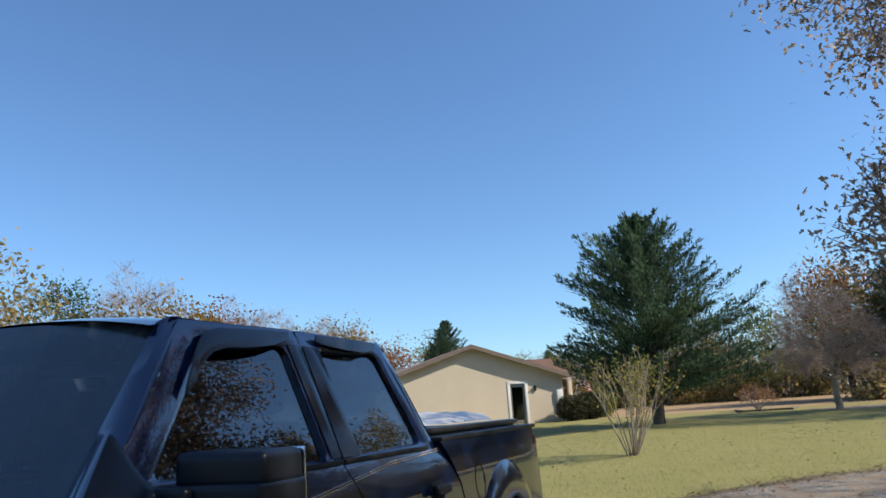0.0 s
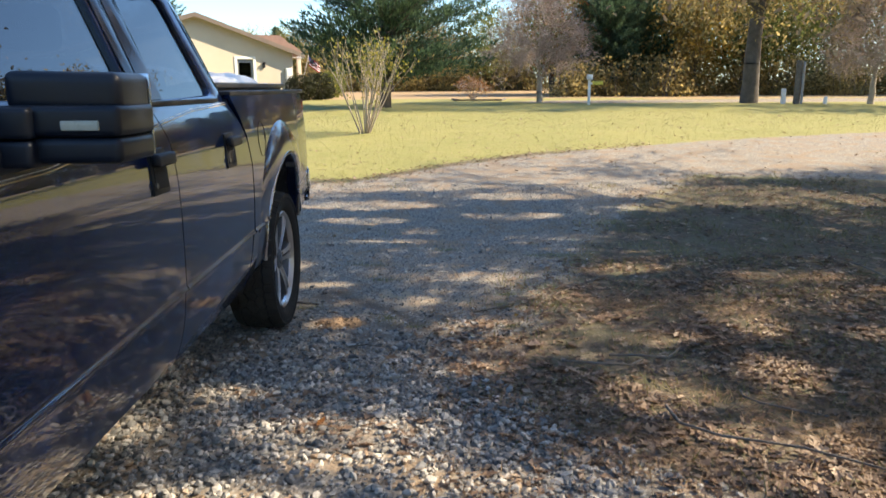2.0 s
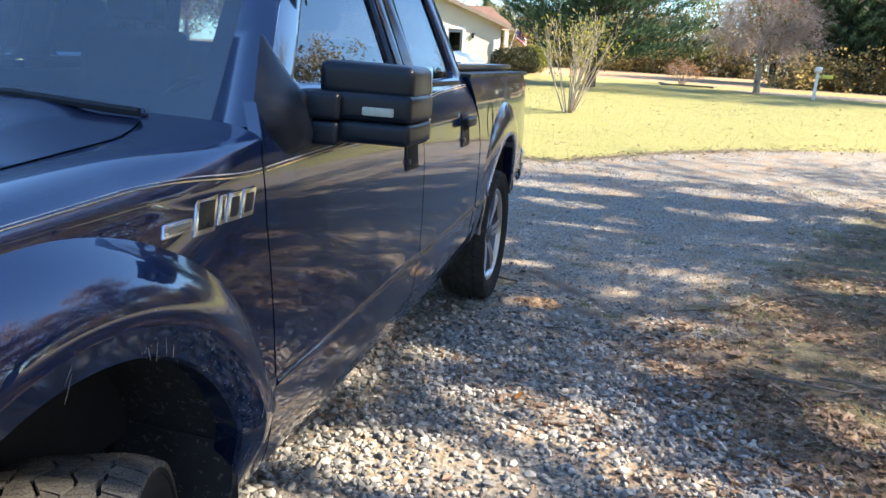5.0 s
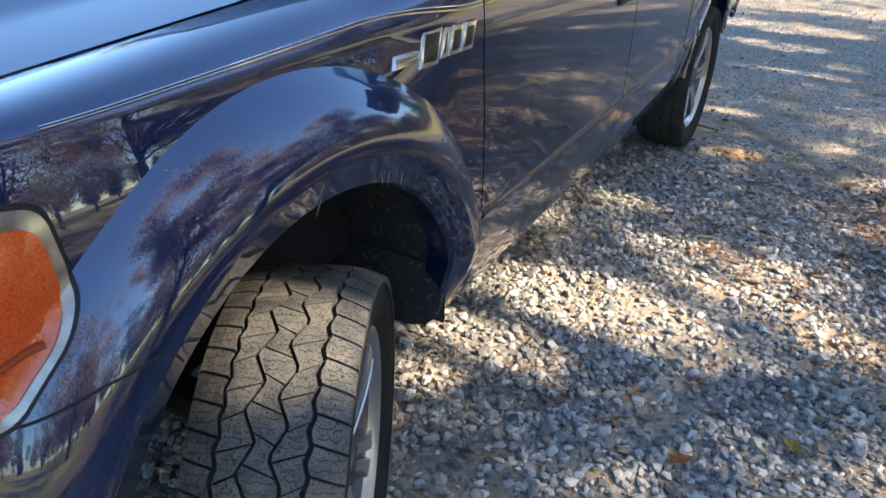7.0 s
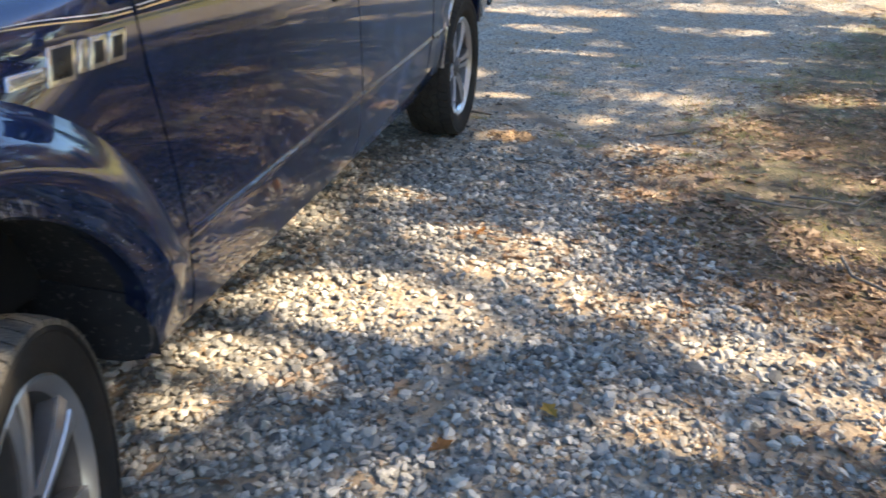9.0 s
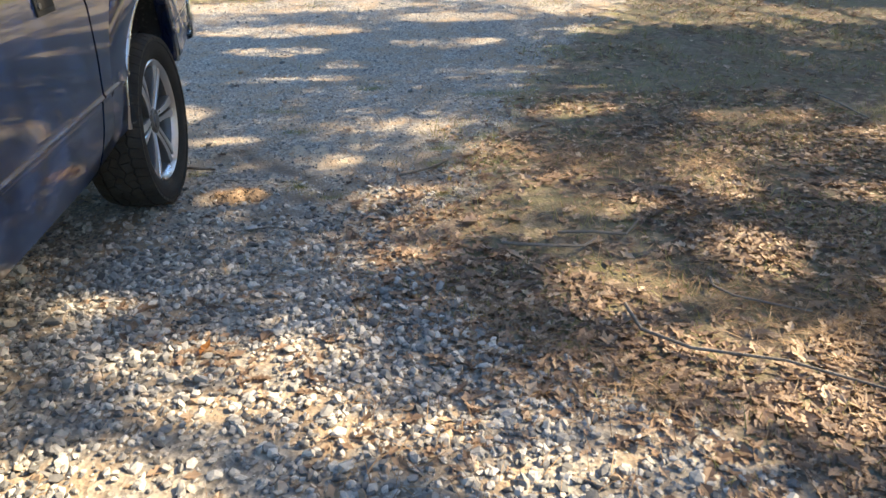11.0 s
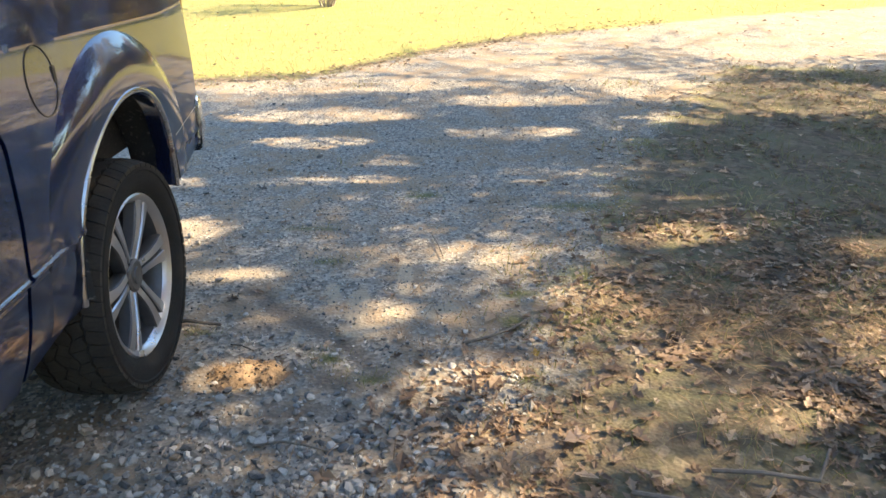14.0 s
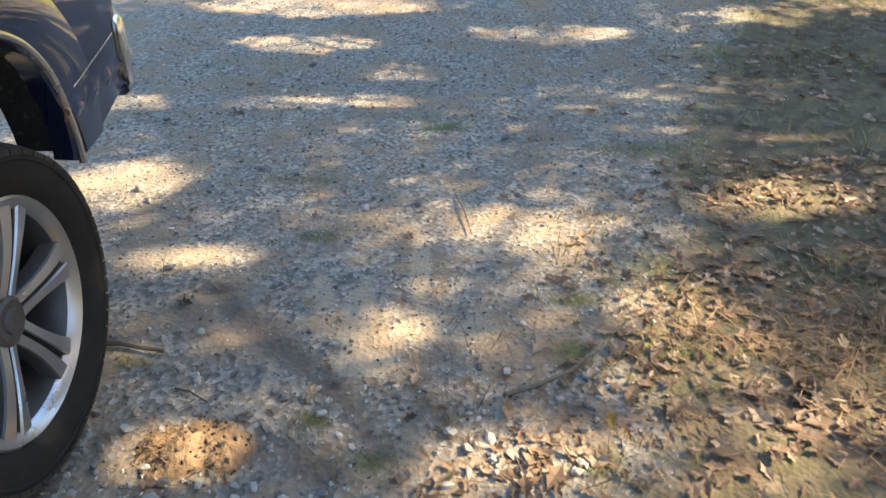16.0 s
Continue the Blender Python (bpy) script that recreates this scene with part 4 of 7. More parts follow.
# door mirror on a double arm
mirror_part = part("door_mirror", rbox((0.92, 0.755, 1.30), (0.978, 0.93, 1.455), 0.028, 5), MIRROR_PLASTIC, left_door, "large dark towing mirror folded out")
sail = loop_points([(0.597, 1.425), (0.745, 1.600), (0.815, 1.462), (0.95, 1.44), (0.95, 1.300), (0.675, 1.295), (0.603, 1.365)], 0.024)
nn = len(sail)


def sail_x(z):
    return tumble(z) + 0.014 if z > 1.425 else max(tumble(1.425), base_x(0.8, z, "cab")) + 0.014


mid = sum(sail, Vector((0, 0))) / nn
rings = []
for u in (1.0, 0.93, 0.8, 0.6, 0.35, 0.1):
    for q in sail:
        w = mid + (q - mid) * u
        rings.append((sail_x(w.y) - 0.02 + 0.05 * (1 - u ** 5) * (1.0 if w.y < 1.45 else max(0.3, 1 - (w.y - 1.45) / 0.12)), w.x, w.y))
mesh_object("mirror_sail", rings, [(r * nn + (k + 1) % nn, r * nn + k, (r + 1) * nn + k, (r + 1) * nn + (k + 1) % nn) for r in range(5) for k in range(nn)] + [[5 * nn + k for k in range(nn)][::-1]], MIRROR_PLASTIC, mirror_part, sharp=60)
part("mirror_arm", join(rbox((0.91, 0.775, 1.383), (1.06, 0.93, 1.455), 0.014, 3), rbox((0.91, 0.772, 1.318), (1.06, 0.93, 1.380), 0.014, 3)), MIRROR_PLASTIC, mirror_part)
part("mirror_shell", rbox((0.985, 0.82, 1.445), (1.245, 1.00, 1.535), 0.026, 4, lambda c: Vector((c.x, c.y + 0.02 * (c.x - 1), c.z - 0.02 * (c.x - 1)))), MIRROR_PLASTIC, mirror_part)
part("mirror_shell", rbox((0.97, 0.80, 1.387), (1.250, 1.01, 1.458), 0.016, 3), MIRROR_PLASTIC, mirror_part)
part("mirror_shell", rbox((0.97, 0.803, 1.326), (1.247, 1.01, 1.386), 0.018, 3), MIRROR_PLASTIC, mirror_part)
part("marker_lamp", rbox((1.12, 0.793, 1.402), (1.205, 0.81, 1.424), 0.004), LAMP_PALE, mirror_part, "pale marker lamp")
part("mirror_glass", rbox((0.99, 1.005, 1.33), (1.245, 1.013, 1.53), 0.004), CHROME, mirror_part)

# fuel door outline and latch
ring = [(side_x(3.21 + 0.078 * math.cos(a), 1.22 + 0.095 * math.sin(a), "bed") + 0.0005, 3.21 + 0.078 * math.cos(a), 1.22 + 0.095 * math.sin(a)) for a in np.linspace(0, 2 * math.pi, 40, endpoint=False)]
part("fuel_door", join(tube(ring, 0.0022, 5, True), rbox((side_x(3.285, 1.22, "bed") - 0.012, 3.276, 1.205), (side_x(3.285, 1.22, "bed") + 0.003, 3.294, 1.25), 0.003)), DARK, left_bed)

# bed rail caps, cover, tailgate, lamps, rear bumper
for s in (1, -1):
    part("bed_rail", rbox((s * 0.885 - 0.07, 2.735, 1.455), (s * 0.885 + 0.07, 4.60, 1.480), 0.01), PLASTIC, truck)
bed_cover = part("bed_cover", rbox((-0.80, 2.80, 1.468), (0.80, 4.59, 1.500), 0.012), TONNEAU, truck, "black rolled bed cover")
for s in (1, -1):
    part("cover_rail", rbox((s * 0.765 - 0.065, 2.78, 1.492), (s * 0.765 + 0.065, 4.60, 1.522), 0.012), TONNEAU, bed_cover)
for y in np.arange(2.9, 4.55, 0.22):
    part("cover_rib", rbox((-0.72, y, 1.498), (0.72, y + 0.03, 1.508), 0.003), TONNEAU, bed_cover)
CORNER = [(0.0, 4.563), (0.004, 4.583), (0.014, 4.602), (0.03, 4.614), (0.06, 4.618), (0.16, 4.619)]
for m in (1, -1):
    v, f = grid(range(6), np.linspace(0.92, 1.46, 20), lambda u, z: (m * (base_x(4.563, z, "bed") - CORNER[u][0]), CORNER[u][1], z))
    mesh_object("rear_quarter", v, f if m > 0 else [q[::-1] for q in f], PAINT, truck, sharp=60)
part("tailgate", rbox((-0.80, 4.55, 0.72), (0.80, 4.625, 1.47), 0.02), PAINT, truck)
for m in (1, -1):
    part("tail_lamp", rbox((m * 0.895 - 0.055, 4.54, 1.15), (m * 0.895 + 0.055, 4.620, 1.41), 0.025, 3), RED_LENS, truck, "red tail lamp")


def bumper_skin(plan, profile):
    """A plate bent along a plan line, its upper and lower edges rolled in."""
    verts, faces, n = [], [], len(profile)
    for i, p in enumerate(plan):
        a, b = Vector(plan[max(0, i - 1)]), Vector(plan[min(len(plan) - 1, i + 1)])
        d = (b - a).normalized()
        verts += [(p[0] + d.y * -inset, p[1] + d.x * inset, z) for z, inset in profile]
        if i:
            faces += [(n * i - n + k, n * i + k, n * i + k + 1, n * i - n + k + 1) for k in range(n - 1)]
    return verts, faces


side = max(base_x(4.5, z, "bed") for z in np.linspace(0.68, 0.93, 8)) + 0.010
half_plan = [(side - 0.022, 4.536), (side - 0.006, 4.538), (side, 4.547), (side, 4.580), (side - 0.006, 4.610), (side - 0.024, 4.642), (side - 0.06, 4.668), (0.80, 4.695), (0.5, 4.72), (0.0, 4.73)]
plan = half_plan + [(-x, y) for x, y in half_plan[-2::-1]]
fold = [(0.668, 0.055), (0.672, 0.022), (0.685, 0.008), (0.71, 0.001), (0.75, 0.0), (0.79, 0.0), (0.83, 0.0), (0.87, 0.0), (0.90, 0.005), (0.92, 0.016), (0.928, 0.035), (0.930, 0.07)]
v, f = bumper_skin(plan, [(z, d + min(0.012, max(0.0, side - 0.010 - base_x(4.5, z, "bed")))) for z, d in fold])
mesh_object("rear_bumper", v, f, CHROME, truck, "chrome rear bumper", sharp=50)
for m in (1, -1):
    v, f = grid(np.linspace(4.514, 4.539, 4), np.linspace(0.745, 0.915, 12), lambda y, z: (m * (base_x(y, z, "bed") + (0.002 if 4.516 < y < 4.538 else -0.01)), y, z))
    mesh_object("bumper_gap", v, f if m > 0 else [q[::-1] for q in f], DARK, truck, "black slot ahead of the bumper")
# Silver ribbon painted as the bright reflection along the rear crease.
ribbon("crease_line", np.linspace(4.17, 4.51, 14), lambda y: 0.838 + 0.135 * (y - 4.17), 0.004, 0.0016, SILVER, truck, "bed")

# bright trim round the rear wheel openings
for m in (1, -1):
    c, zc, lip, _ = ARCHES["rear"]
    line = [(c - lip - 0.008, z) for z in np.linspace(0.525, zc, 8)[:-1]] + [(c + (lip + 0.008) * math.cos(a), zc + (lip + 0.008) * math.sin(a)) for a in np.linspace(math.pi, 0, 41)] + [(c + lip + 0.008, zc - 0.02)]
    out = [side_x(y, z, "bed") - 0.003 for y, z in line]
    out = [float(np.mean(out[max(0, k - 5):k + 6])) for k in range(len(out))]
    part("arch_trim", tube([(m * x, y, z) for x, (y, z) in zip(out, line)], 0.011, 8), BRIGHT_TRIM, truck, "dull bright trim round the wheel opening")

# cabin
part("dashboard", join(rbox((-0.74, 0.74, 1.10), (0.74, 1.06, 1.285), 0.05, 3), rbox((0.22, 0.84, 1.24), (0.62, 1.02, 1.345), 0.04, 3)), DASH, truck)
part("steering_wheel", join(tube([(0.42 + 0.185 * math.cos(a), 1.13 + 0.07 * math.sin(a), 1.27 + 0.17 * math.sin(a)) for a in np.linspace(0, 2 * math.pi, 28, endpoint=False)], 0.016, 8, True), tube([(0.24, 1.13, 1.27), (0.60, 1.13, 1.27)], 0.014, 6)), PLASTIC, truck)
for x in (0.42, -0.42):
    seat = part("seat", join(rbox((x - 0.25, 1.35, 0.95), (x + 0.25, 1.85, 1.12), 0.05, 3), rbox((x - 0.24, 1.78, 1.05), (x + 0.24, 1.94, 1.60), 0.06, 3, lambda c: Vector((c.x, c.y + 0.25 * (c.z - 1.05) * 0.6, c.z)))), SEAT, truck)
    part("headrest", rbox((x - 0.13, 1.90, 1.63), (x + 0.13, 2.02, 1.80), 0.05, 3), SEAT, seat)
part("rear_bench", rbox((-0.70, 2.45, 0.95), (0.70, 2.64, 1.56), 0.06, 3), SEAT, truck)


# ---- wheels ----
def zigzag(a, n, amp, phase=0.0):
    t = (a * n / (2 * math.pi) + phase) % 1.0
    return amp * (4 * abs(t - 0.5) - 1)


def tread_mesh(parent):
    """Five rows of separate blocks round the tyre, with stepped grooves between the rows."""
    pitch = 52
    lines = [lambda a: -0.145, lambda a: -0.080 + zigzag(a, pitch, 0.0045, 0.1), lambda a: -0.027 + zigzag(a, pitch / 2, 0.014, 0.3),
             lambda a: 0.027 + zigzag(a, pitch / 2, 0.014, 0.75), lambda a: 0.080 + zigzag(a, pitch, 0.0045, 0.6), lambda a: 0.145]
    verts, faces = [], []
    for row in range(5):
        skew = (0.0, 0.45, 0.10, 0.65, 0.30)[row]
        for k in range(pitch):
            gap = 0.055 if row in (0, 4) else 0.034
            a0, a1 = (k + skew + gap) * 2 * math.pi / pitch, (k + skew + 1 - gap) * 2 * math.pi / pitch
            lean = (0.016, -0.02, 0.022, -0.02, 0.016)[row]
            cols = []
            for t in np.linspace(0, 1, 5):
                a = a0 + (a1 - a0) * t
                u0, u1 = lines[row](a) + (0.0050, 0.0050, 0.0036, 0.0036, 0.0050)[row], lines[row + 1](a) - (0.0050, 0.0036, 0.0036, 0.0050, 0.0)[row]
                for s, u in ((0, u0), (0.5, (u0 + u1) / 2), (1, u1)):
                    aa = a + lean * (s - 0.5) * 2
                    crown = 0.412 - 0.55 * max(0.0, abs(u) - 0.055) ** 2 * 4.0
                    cols.append((u, aa, crown))
            base = len(verts)
            for r_off in (0.0, -0.0125):
                verts += [(u, (c + r_off) * math.cos(aa), (c + r_off) * math.sin(aa)) for u, aa, c in cols]
            for i in range(4):
                for j in range(2):
                    q = base + i * 3 + j
                    faces.append((q, q + 3, q + 4, q + 1))
            loop = [0, 1, 2, 5, 8, 11, 14, 13, 12, 9, 6, 3]
            for i in range(12):
                p, q = loop[i], loop[(i + 1) % 12]
                faces.append((base + p, base + q, base + 15 + q, base + 15 + p))
    sv, sf = [], []
    for row in range(5):
        skew = (0.0, 0.45, 0.10, 0.65, 0.30)[row]
        for k in range(pitch):
            for part_t in (0.34, 0.68):
                a = (k + skew + part_t) * 2 * math.pi / pitch
                u0, u1 = lines[row](a) + 0.012, lines[row + 1](a) - 0.012
                b = len(sv)
                for i in range(5):
                    u = u0 + (u1 - u0) * i / 4
                    aa = a + (0.0035 if i % 2 else -0.0035)
                    c = 0.4124 - 0.55 * max(0.0, abs(u) - 0.055) ** 2 * 4.0
                    sv += [(u, c * math.cos(aa - 0.0016), c * math.sin(aa - 0.0016)), (u, c * math.cos(aa + 0.0016), c * math.sin(aa + 0.0016))]
                    if i:
                        sf.append((b + 2 * i - 2, b + 2 * i - 1, b + 2 * i + 1, b + 2 * i))
    tagged(mesh_object("sipe", sv, sf, DARK, parent, "fine zigzag cuts in the tread", smooth=False), kind="stuff")
    return mesh_object("tread", verts, faces, TREAD, parent, "worn dusty tread blocks", smooth=False)


def wheel(at, outside):
    w = part("wheel", bmesh.new(), RUBBER, truck, "alloy wheel with an all-terrain tyre")
    v, f = lathe([(0.10, 0.276), (0.118, 0.292), (0.135, 0.315), (0.143, 0.345), (0.142, 0.368), (0.146, 0.372), (0.141, 0.389), (0.130, 0.397), (0.10, 0.399), (0.0, 0.401),
                  (-0.10, 0.399), (-0.130, 0.397), (-0.141, 0.389), (-0.143, 0.345), (-0.131, 0.315), (-0.118, 0.285), (-0.10, 0.268)], 72)
    mesh_object("tyre", v, [q[::-1] for q in f], RUBBER, w, "black tyre with dusty sidewall")
    tread_mesh(w)
    v, f = lathe([(-0.10, 0.27), (-0.09, 0.25), (0.02, 0.235), (0.093, 0.258)], 72)
    mesh_object("barrel", v, [q[::-1] for q in f], ALLOY_DARK, w)
    v, f = lathe([(0.090, 0.258), (0.100, 0.262), (0.116, 0.277), (0.122, 0.285), (0.116, 0.293), (0.104, 0.291)], 72)
    rim = mesh_object("rim", v, [q[::-1] for q in f], ALLOY, w, "silver six-spoke alloy rim")
    v, f = lathe([(-0.03, 0.0), (-0.03, 0.235)], 40)
    mesh_object("brake_disc", v, [q[::-1] for q in f], DARK, w)
    for k in range(6):
        a = k * math.pi / 3 + 0.35
        verts, faces = [], []
        rs = np.linspace(0.045, 0.268, 9)
        for i, r in enumerate(rs):
            t = i / 8
            half = 0.032 + 0.026 * t ** 1.6 - 0.006 * math.sin(t * math.pi)
            bow = 0.082 + 0.014 * math.sin(t * math.pi * 0.7) + 0.010 * t
            section = [(-half - 0.008, -0.045), (-half - 0.003, -0.006), (-half, 0.0), (-half * 0.27, 0.004), (-half * 0.20, -0.002), (-half * 0.13, -0.02), (half * 0.13, -0.02), (half * 0.20, -0.002), (half * 0.27, 0.004), (half, 0.0), (half + 0.003, -0.006), (half + 0.008, -0.045)]
            for s, d in section:
                verts.append((bow + d, r * math.cos(a) - s * math.sin(a), r * math.sin(a) + s * math.cos(a)))
            if i:
                faces += [(12 * i - 12 + q, 12 * i - 11 + q, 12 * i + 1 + q, 12 * i + q) for q in range(11)]
        spoke = mesh_object("spoke", verts, faces, ALLOY, rim, sharp=12)
        spoke.data.materials.append(ALLOY_DARK)
        for i, poly in enumerate(spoke.data.polygons):
            poly.material_index = 1 if i % 11 in (0, 1, 4, 5, 6, 9, 10) else 0
    v, f = lathe([(0.05, 0.062), (0.089, 0.060), (0.097, 0.050), (0.095, 0.0)], 32)
    mesh_object("hub", v, [q[::-1] for q in f], ALLOY_DARK, rim)
    v, f = lathe([(0.09, 0.034), (0.103, 0.030), (0.105, 0.0)], 28)
    mesh_object("hub_cap", v, [q[::-1] for q in f], ALLOY_DARK, rim, "dull grey hub cap")
    for k in range(6):
        a = k * math.pi / 3 + 0.35 + math.pi / 6
        part("wheel_nut", tube([(0.055, 0.052 * math.cos(a), 0.052 * math.sin(a)), (0.092, 0.052 * math.cos(a), 0.052 * math.sin(a))], 0.009, 6), ALLOY_DARK, rim)
    w.matrix_world = pose(*at, 0, 0, 0 if outside > 0 else 180)
    return w


STEER = 26.0
first_wheel = wheel((0.90, FRONT_Y, AXLE_Z), 1)
first_wheel.matrix_world = pose(0.90, FRONT_Y, AXLE_Z, 0, 0, STEER)
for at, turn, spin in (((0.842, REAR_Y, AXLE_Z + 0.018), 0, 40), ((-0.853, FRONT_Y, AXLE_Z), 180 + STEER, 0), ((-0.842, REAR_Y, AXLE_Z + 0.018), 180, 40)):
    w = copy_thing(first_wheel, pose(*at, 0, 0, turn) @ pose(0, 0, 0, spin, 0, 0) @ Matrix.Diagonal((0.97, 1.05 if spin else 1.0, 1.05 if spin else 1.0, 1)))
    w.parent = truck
    # The copied wheels get a darker tread than the first wheel.
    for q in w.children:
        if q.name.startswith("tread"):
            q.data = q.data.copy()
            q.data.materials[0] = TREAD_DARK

first_wheel.matrix_world = pose(0.953, FRONT_Y - 0.012, AXLE_Z + 0.006, 0, 0, STEER) @ Matrix.Diagonal((0.95, 1.018, 1.018, 1))

# scuffs and stone chips round the front wheel opening
rng = random.Random(5)
def chip(y, z, length, width, angle):
    d = Vector((math.cos(angle), math.sin(angle)))
    n = Vector((-d.y, d.x))
    pts = [Vector((y, z)) + d * s * length / 2 + n * k * width / 2 * (1 - 0.7 * abs(s)) for s, k in ((-1, 1), (0, 1), (1, 1), (1, -1), (0, -1), (-1, -1))]
    return [Vector((side_x(p.x, p.y, "fender") + 0.0015, p.x, p.y)) for p in pts]


verts, faces = [], []
def add_chip(*a):
    base = len(verts)
    verts.extend(chip(*a))
    faces.append([base + k for k in range(6)])


for k in range(90):
    a = rng.uniform(0.15, 1.35)
    r = 0.503 + abs(rng.gauss(0, 0.035))
    add_chip(-0.125 + r * math.cos(a), 0.53 + r * math.sin(a), rng.uniform(0.002, 0.007), rng.uniform(0.0008, 0.0018), rng.uniform(0, 3))
for k in range(34):
    y = rng.uniform(0.378, 0.50)
    add_chip(y, rng.uniform(0.50, 0.80), rng.uniform(0.02, 0.08), 0.0011, math.pi / 2 + rng.gauss(0, 0.12))
for y, z, l, a in ((-0.175, 1.085, 0.06, 1.5), (-0.165, 1.045, 0.06, 1.7), (0.04, 1.025, 0.05, 1.9), (0.06, 1.03, 0.05, 2.0), (0.085, 1.01, 0.04, 1.9), (0.02, 1.03, 0.04, 2.1), (0.50, 0.90, 0.012, 1.6)):
    add_chip(y, z, l, 0.0022, a)
tagged(mesh_object("scuffing", verts, faces, SCUFF, truck, "pale scratches and stone chips", smooth=False), kind="stuff")


# ---- ground ----
RUT = [(1.16, 4.42), (1.32, 4.22), (1.42, 4.12), (1.57, 4.0), (1.73, 3.81), (1.80, 3.66)]


def rut_distance(x, y):
    best = 9.0
    for (ax, ay), (bx, by) in zip(RUT, RUT[1:]):
        k = max(0.0, min(1.0, ((x - ax) * (bx - ax) + (y - ay) * (by - ay)) / ((bx - ax) ** 2 + (by - ay) ** 2)))
        best = min(best, math.hypot(x - ax - k * (bx - ax), y - ay - k * (by - ay)))
    return best


def spots(x, y, places):
    return max(math.exp(-((x - u) / a) ** 2 - ((y - w) / b) ** 2) for u, w, a, b in places)


LUG_PRINTS = ((1.12, 4.30, 0.24, 0.16), (1.26, 4.05, 0.22, 0.20), (1.36, 3.84, 0.16, 0.14))
SOIL = ((1.35, 3.66, 0.34, 0.16), (1.70, 3.62, 0.30, 0.14), (1.95, 3.50, 0.30, 0.12), (2.36, 3.80, 0.20, 0.08), (2.38, 4.08, 0.16, 0.14), (1.02, 4.02, 0.12, 0.07), (1.90, 3.95, 0.12, 0.10), (1.55, 3.40, 0.4, 0.10))
MOSS = ((1.61, 3.77, 0.08, 0.06), (1.01, 4.02, 0.10, 0.05), (2.39, 3.61, 0.10, 0.08), (2.45, 4.34, 0.16, 0.08), (2.40, 4.06, 0.10, 0.10), (1.32, 5.28, 0.22, 0.09), (1.79, 3.62, 0.13, 0.07), (2.75, 4.05, 0.25, 0.06), (3.0, 5.6, 0.5, 0.14), (2.0, 5.9, 0.3, 0.10), (1.5, 4.75, 0.14, 0.06))
PALE_SAND = ((0.56, 5.28, 0.28, 0.15), (1.69, 4.28, 0.07, 0.26), (1.72, 4.02, 0.14, 0.07), (0.95, 4.62, 0.30, 0.08), (1.55, 4.40, 0.06, 0.14), (1.45, 3.95, 0.02, 0.16), (2.0, 4.2, 0.2, 0.1), (1.90, 4.55, 0.05, 0.3))


def relief(x, y):
    """Lug prints, a rut with a low ridge, crumbs of soil beside the rear tyre."""
    if not (0.7 < x < 2.7 and 3.2 < y < 4.8):
        return 0.0
    d = rut_distance(x, y)
    h = -0.012 * math.exp(-(d / 0.05) ** 2) + 0.007 * math.exp(-((d - 0.11) / 0.03) ** 2)
    h += 0.016 * spots(x, y, LUG_PRINTS) * noise.noise(Vector((x * 15 + y * 6, y * 13 - x * 5, 3)))
    return h + 0.006 * spots(x, y, SOIL) * noise.noise(Vector((x * 12, y * 12, 8)))


def ground_z(x, y):
    """The lie of the land: level where the truck stands, rising gently past the drive."""
    base = float(np.interp(y, [-400, -30, 6.6, 15.6, 28.8, 37.3, 60, 400], [-0.5, 0.0, 0.0, 0.50, 0.70, 0.88, 1.15, 2.2]))
    bump = 0.0 if y < 6 else 0.04 * noise.noise(Vector((x * 0.15, y * 0.15, 3)))
    if -3 < x < 9 and -4 < y < 12:
        bump += 0.012 * noise.noise(Vector((x * 1.3, y * 1.3, 7))) - 0.006
    return base + bump + relief(x, y)


def drive_edge(y):
    """Right-hand edge of the gravel beside the truck."""
    return float(np.interp(y, [-6, 0.8, 1.3, 1.6, 2.0, 2.5, 3.2, 3.6, 4.3, 5.2, 6.2, 7.2, 8.4, 10.0], [4.5, 3.75, 3.4, 3.1, 2.65, 2.3, 2.2, 2.4, 2.6, 3.0, 3.35, 3.75, 4.6, 5.6]))


def lawn_edge(x):
    return float(np.interp(x, [-8, -1, 0.7, 2.4, 4.5, 7.2, 9.7, 14, 30], [9.2, 9.3, 9.6, 11.2, 12.6, 13.9, 14.8, 16.0, 20.0]))


def litter_far(x):
    return float(np.interp(x, [3, 5, 7.3, 9, 14, 30], [9.0, 10.1, 9.9, 9.4, 10.2, 13]))


def cover(x, y):
    """Gravel, litter, dry field: how far each takes hold at a place."""
    soft = lambda d, w: max(0.0, min(1.0, 0.5 + d / w))
    g = min(soft(drive_edge(y) - x + 0.1, 0.9), soft(lawn_edge(x) - y, 0.5), soft(x + 3.6, 0.8), soft(y + 9, 2))
    g = max(g, min(soft(lawn_edge(x) - y, 0.6), soft(y - litter_far(x), 0.7), soft(x - 3.5, 1.0)))
    road_y = 33.5 + 0.02 * (x - 8)
    g = max(g, min(soft(x - 5.5, 3.0), soft(1.7 - abs(y - road_y), 0.8)))
    l = min(soft(x - drive_edge(y) + 0.05, 1.0), soft(litter_far(x) - y, 0.8), soft(15 - x, 3), soft(y + 6, 3))
    near_truck = min(soft(lawn_edge(x) - y + 0.35, 0.4), soft(y - lawn_edge(x) + 0.45, 0.6)) * 0.75 * soft(4.5 - x, 2.0)
    f = soft(y - 38, 3)
    if x > 12:
        f = max(f, soft(y - 36.5, 2))
    return g, max(l, near_truck), f


def spread(near, far, step, grow):
    out, v, s = [], near, step
    while v < far:
        out.append(v)
        v += s
        s *= grow
    return out + [far]


